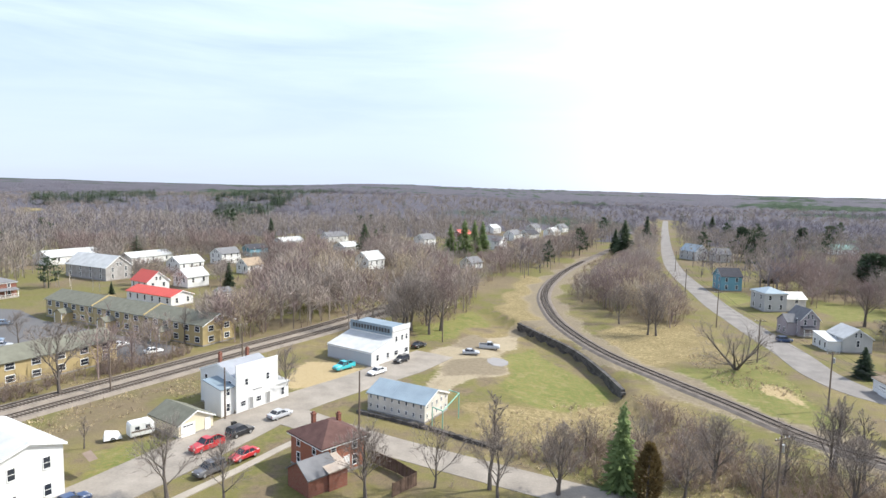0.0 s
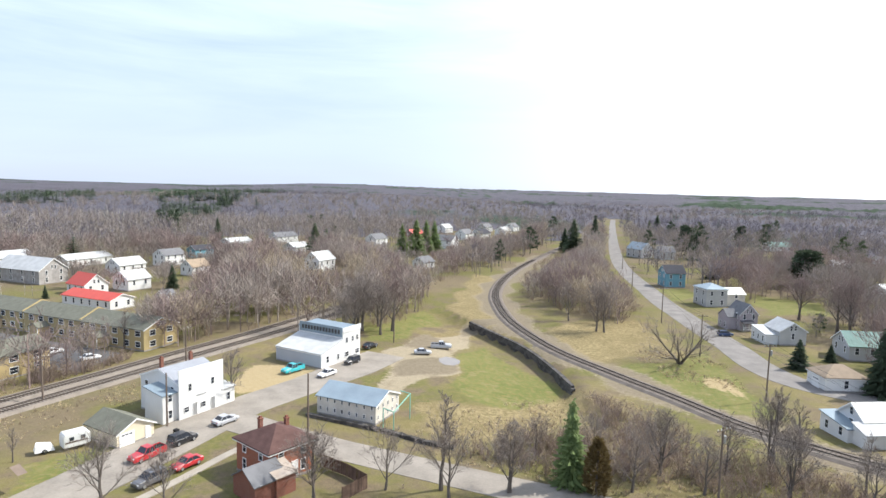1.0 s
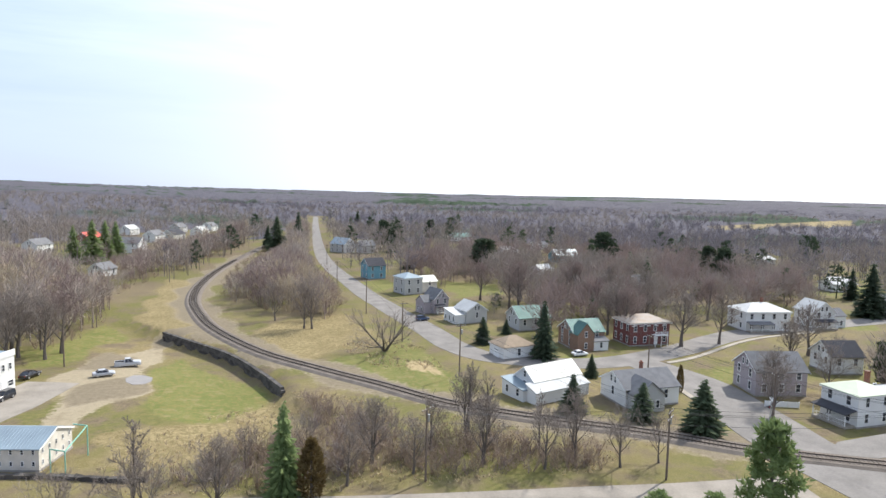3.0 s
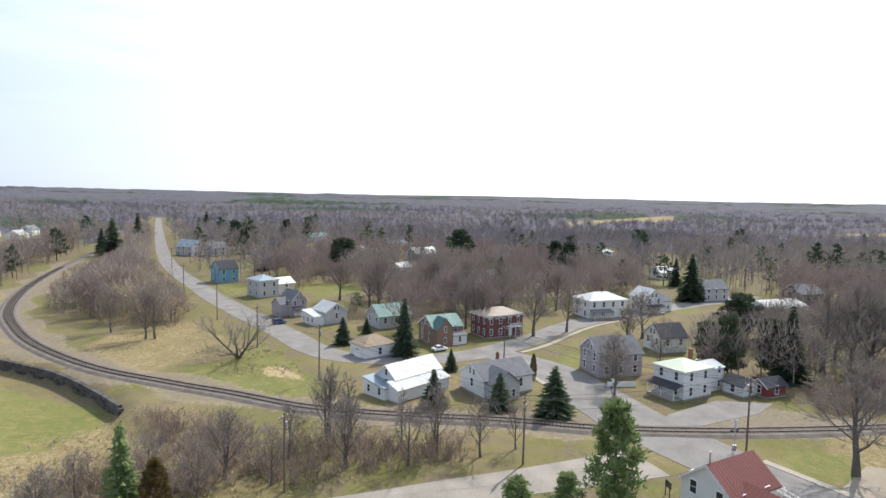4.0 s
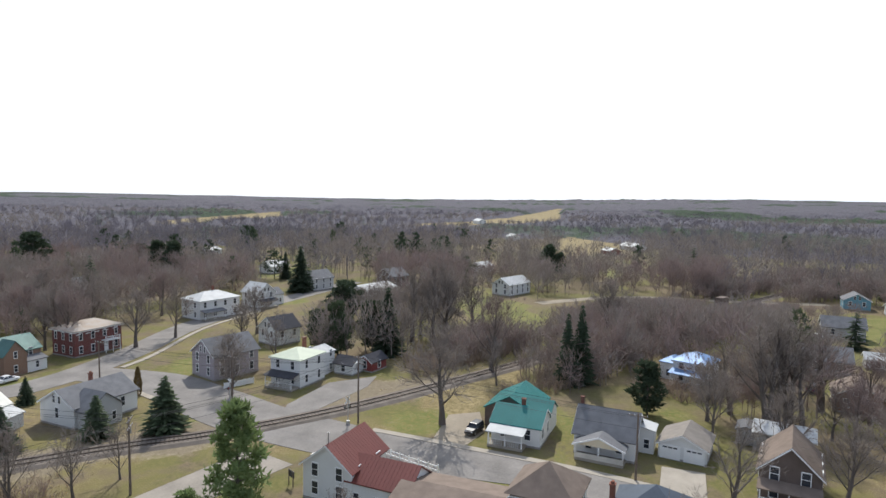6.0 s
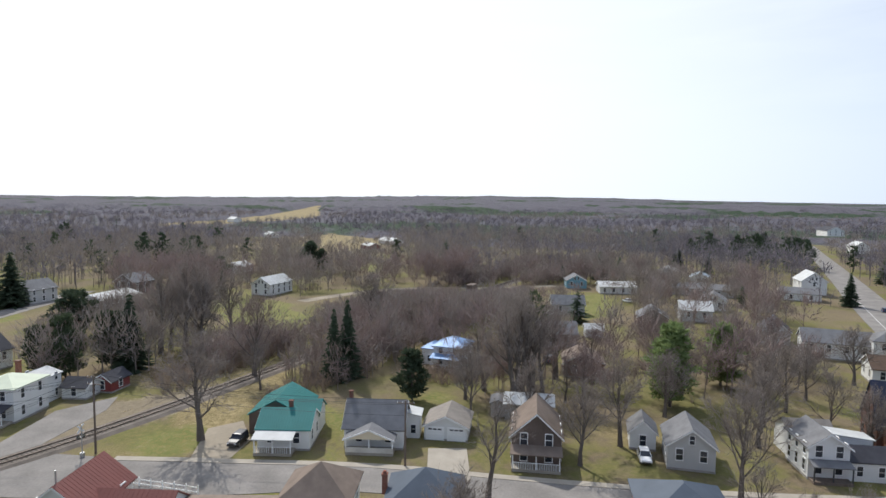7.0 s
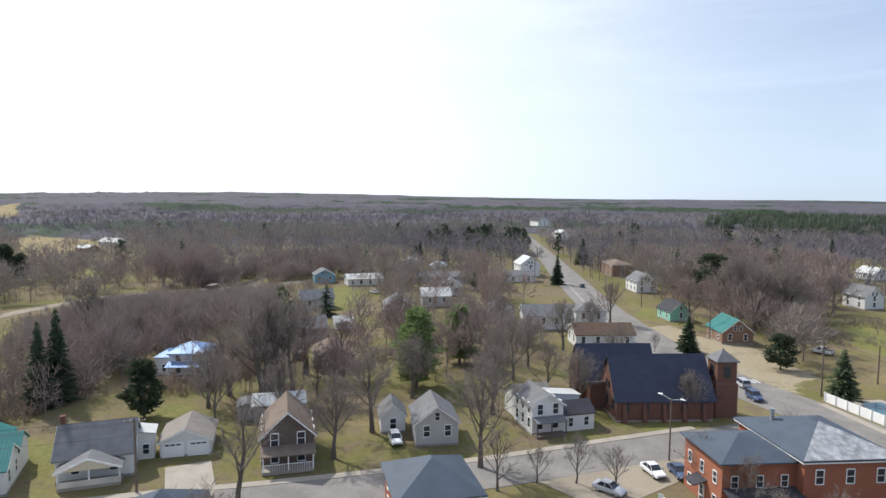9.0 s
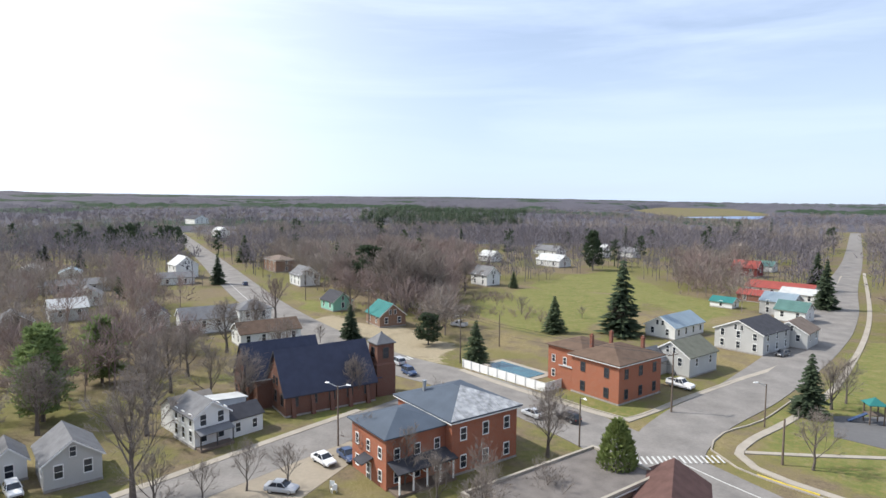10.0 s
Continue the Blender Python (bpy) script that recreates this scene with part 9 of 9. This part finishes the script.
car_box = tagged(new("freight_car"), "dark brown freight car standing on the far track", "freight car")
car_box.matrix_basis = pose(229, -31.2, 0.55, 0, 0, -31)
Build().box(-2.6, 2.6, -1.35, 1.35, 0.75, 3.4).done("body", M["brownwall"], car_box)
Build().box(-2.6, 2.6, -1.0, 1.0, 0.5, 0.74).done("underframe", M["darktrim"], car_box)
for u in (-1.7, 1.7):
    for s in (-0.72, 0.72):
        Build().tube((u, s - 0.06, 0.36), (u, s + 0.06, 0.36), 0.36, sides=12).done("wheel", M["rail"], car_box)

play = tagged(new("climbing_frame"), "wooden climbing frame with green roof and slide", "playground")
play.matrix_basis = pose(-6.0, -112.5, 0.05, 0, 0, 20)
for u in (-1, 1):
    for v in (-1, 1):
        Build().box(u - 0.08, u + 0.08, v - 0.08, v + 0.08, 0, 3.0).done("post", M["wood"], play)
Build().box(-1.1, 1.1, -1.1, 1.1, 1.4, 1.5).done("platform", M["wood"], play)
stack("roof", M["r_teal"], play, 0, 0, [(1.35, 3.0), (1.35, 3.08), (0.1, 4.0), (0.08, 4.05)])
Build().add([(1.0, -0.35, 1.4), (3.6, -0.35, 0.1), (3.6, 0.35, 0.1), (1.0, 0.35, 1.4), (1.0, -0.35, 1.55), (3.6, -0.35, 0.25), (3.6, 0.35, 0.25), (1.0, 0.35, 1.55)], BOX_F).done("slide", PAINTS["blue"], play)

sign = tagged(new("notice_sign"), "small dark notice board on two posts", "sign")
sign.matrix_basis = pose(66.2, 40.8, 0, 0, 0, 60)
for u in (-0.5, 0.5):
    Build().box(u - 0.05, u + 0.05, -0.05, 0.05, 0, 2.0).done("post", M["wood"], sign)
Build().box(-0.7, 0.7, -0.09, -0.05, 1.1, 2.0).done("board", M["darktrim"], sign)

bin_ = tagged(new("rubbish_bin"), "black wheeled rubbish bin at the kerb", "bin")
bin_.matrix_basis = pose(-45.0, 83.6, 0.0, 0, 0, 60)
stack("body", M["rubber"], bin_, 0, 0, [(0.25, 0.02), (0.32, 1.0), (0.34, 1.0), (0.34, 1.08), (0.3, 1.12)])

for x, y, yaw in ((51.0, -53.4, 20), (50.2, -52.6, 60)):
    ch = tagged(new("garden_chair"), "white wooden garden chair in front of the brick house", "chair", group="garden chairs")
    ch.matrix_basis = pose(x, y, 0.05, 0, 0, yaw)
    Build().box(-0.3, 0.3, -0.28, 0.28, 0.38, 0.43).done("seat", M["trim"], ch)
    Build().box(-0.3, 0.3, 0.26, 0.31, 0.4, 1.0).done("backrest", M["trim"], ch)
    for u in (-0.27, 0.27):
        for v in (-0.25, 0.25):
            Build().box(u - 0.03, u + 0.03, v - 0.03, v + 0.03, 0, 0.4).done("leg", M["trim"], ch)

# ---- road markings, pavements and kerbs ----
cw = tagged(new("crosswalk"), "white striped pedestrian crossing, worn", "road marking", kind="structure")
for k in range(16):
    t = k / 15
    s = Build().box(-0.14, 0.14, -1.15, 1.15, 0.0, 0.02).done("stripe", M["paint"], cw)
    s.matrix_basis = pose(21.9 - 9.2 * t, -79.6 - 6.0 * t, 0.16, 0, 0, 30)
cw2 = tagged(new("crosswalk"), "white striped pedestrian crossing by the church, worn", "road marking", kind="structure")
for k in range(10):
    t = k / 9
    s = Build().box(-0.25, 0.25, -1.2, 1.2, 0.0, 0.02).done("stripe", M["paint"], cw2)
    s.matrix_basis = pose(78.6 - 3.2 * t, -99.6 - 7.4 * t, 0.155, 0, 0, 66)
strip("road_line", "worn white line along the main road", [(209, -171.5), (148, -132.3), (112, -112)], 0.16, 0.16, M["paint"], "road marking")
strip("road_line", "pale worn line across the junction", [(17, -81.8), (12, -78.8), (5, -75.2)], 0.14, 0.155, M["paint"], "road marking")
strip("kerb", "yellow painted kerb at the corner", [(8.3, -83.0), (5, -81.8), (1.7, -80.9)], 0.2, 0.2, M["yellowpaint"], "kerb")
for label, pts, w in (("concrete pavement along the lake street", [(26.9, -93.4), (24.0, -100.5), (20.2, -111), (13.8, -127), (6.2, -146), (-0.2, -180), (-3.4, -215), (-12, -330)], 1.2),
                      ("concrete pavement round the park corner", [(-2, -80.6), (4.8, -83.0), (8.6, -85.2), (10.8, -88.8), (9.6, -95.5), (4.2, -110), (-3.5, -140), (-13.5, -215), (-22, -350)], 1.2),
                      ("concrete path across the park lawn", [(10.2, -89.9), (2, -93.6), (-5.7, -97.4), (-20, -104)], 0.9),
                      ("concrete pavement beside the brick house", [(62, -105.0), (50, -100.2), (40, -97), (31.5, -94.5), (27.2, -93.6)], 1.4),
                      ("concrete pavement along the crossing street", [(86.6, 38.5), (85.6, 30), (84.2, 20), (82.6, 8), (80.4, -2), (76.6, -15), (71, -38), (67.5, -60), (64.8, -76)], 1.3),
                      ("concrete pavement along the dusty street", [(-43.6, 59), (-41.0, 64.5), (-38.0, 71), (-35.2, 78), (-32.0, 84.5)], 1.3),
                      ("concrete pavement beside the junction", [(84.5, 73), (88.2, 82), (91.5, 92)], 1.2),
                      ("concrete pavement along the far street", [(101.5, 100.8), (112, 102.2), (140, 110), (168, 110.5)], 1.2)):
    strip("pavement", label, pts, w, 0.13, M["concrete"], "pavement")
for label, pts in (("pale concrete kerb at the park corner", [(-2, -79.2), (5, -81.4), (10.6, -84.0), (14.2, -88.4), (13.4, -96), (8.9, -104.6), (4.2, -121)]), ("pale concrete kerb beside the brick house", [(43, -99.9), (33, -96.1), (27.2, -94.6), (25.4, -97.5), (21.5, -109), (15, -124.5)])):
    strip("kerb", label, pts, 0.22, 0.18, M["concrete"], "kerb")
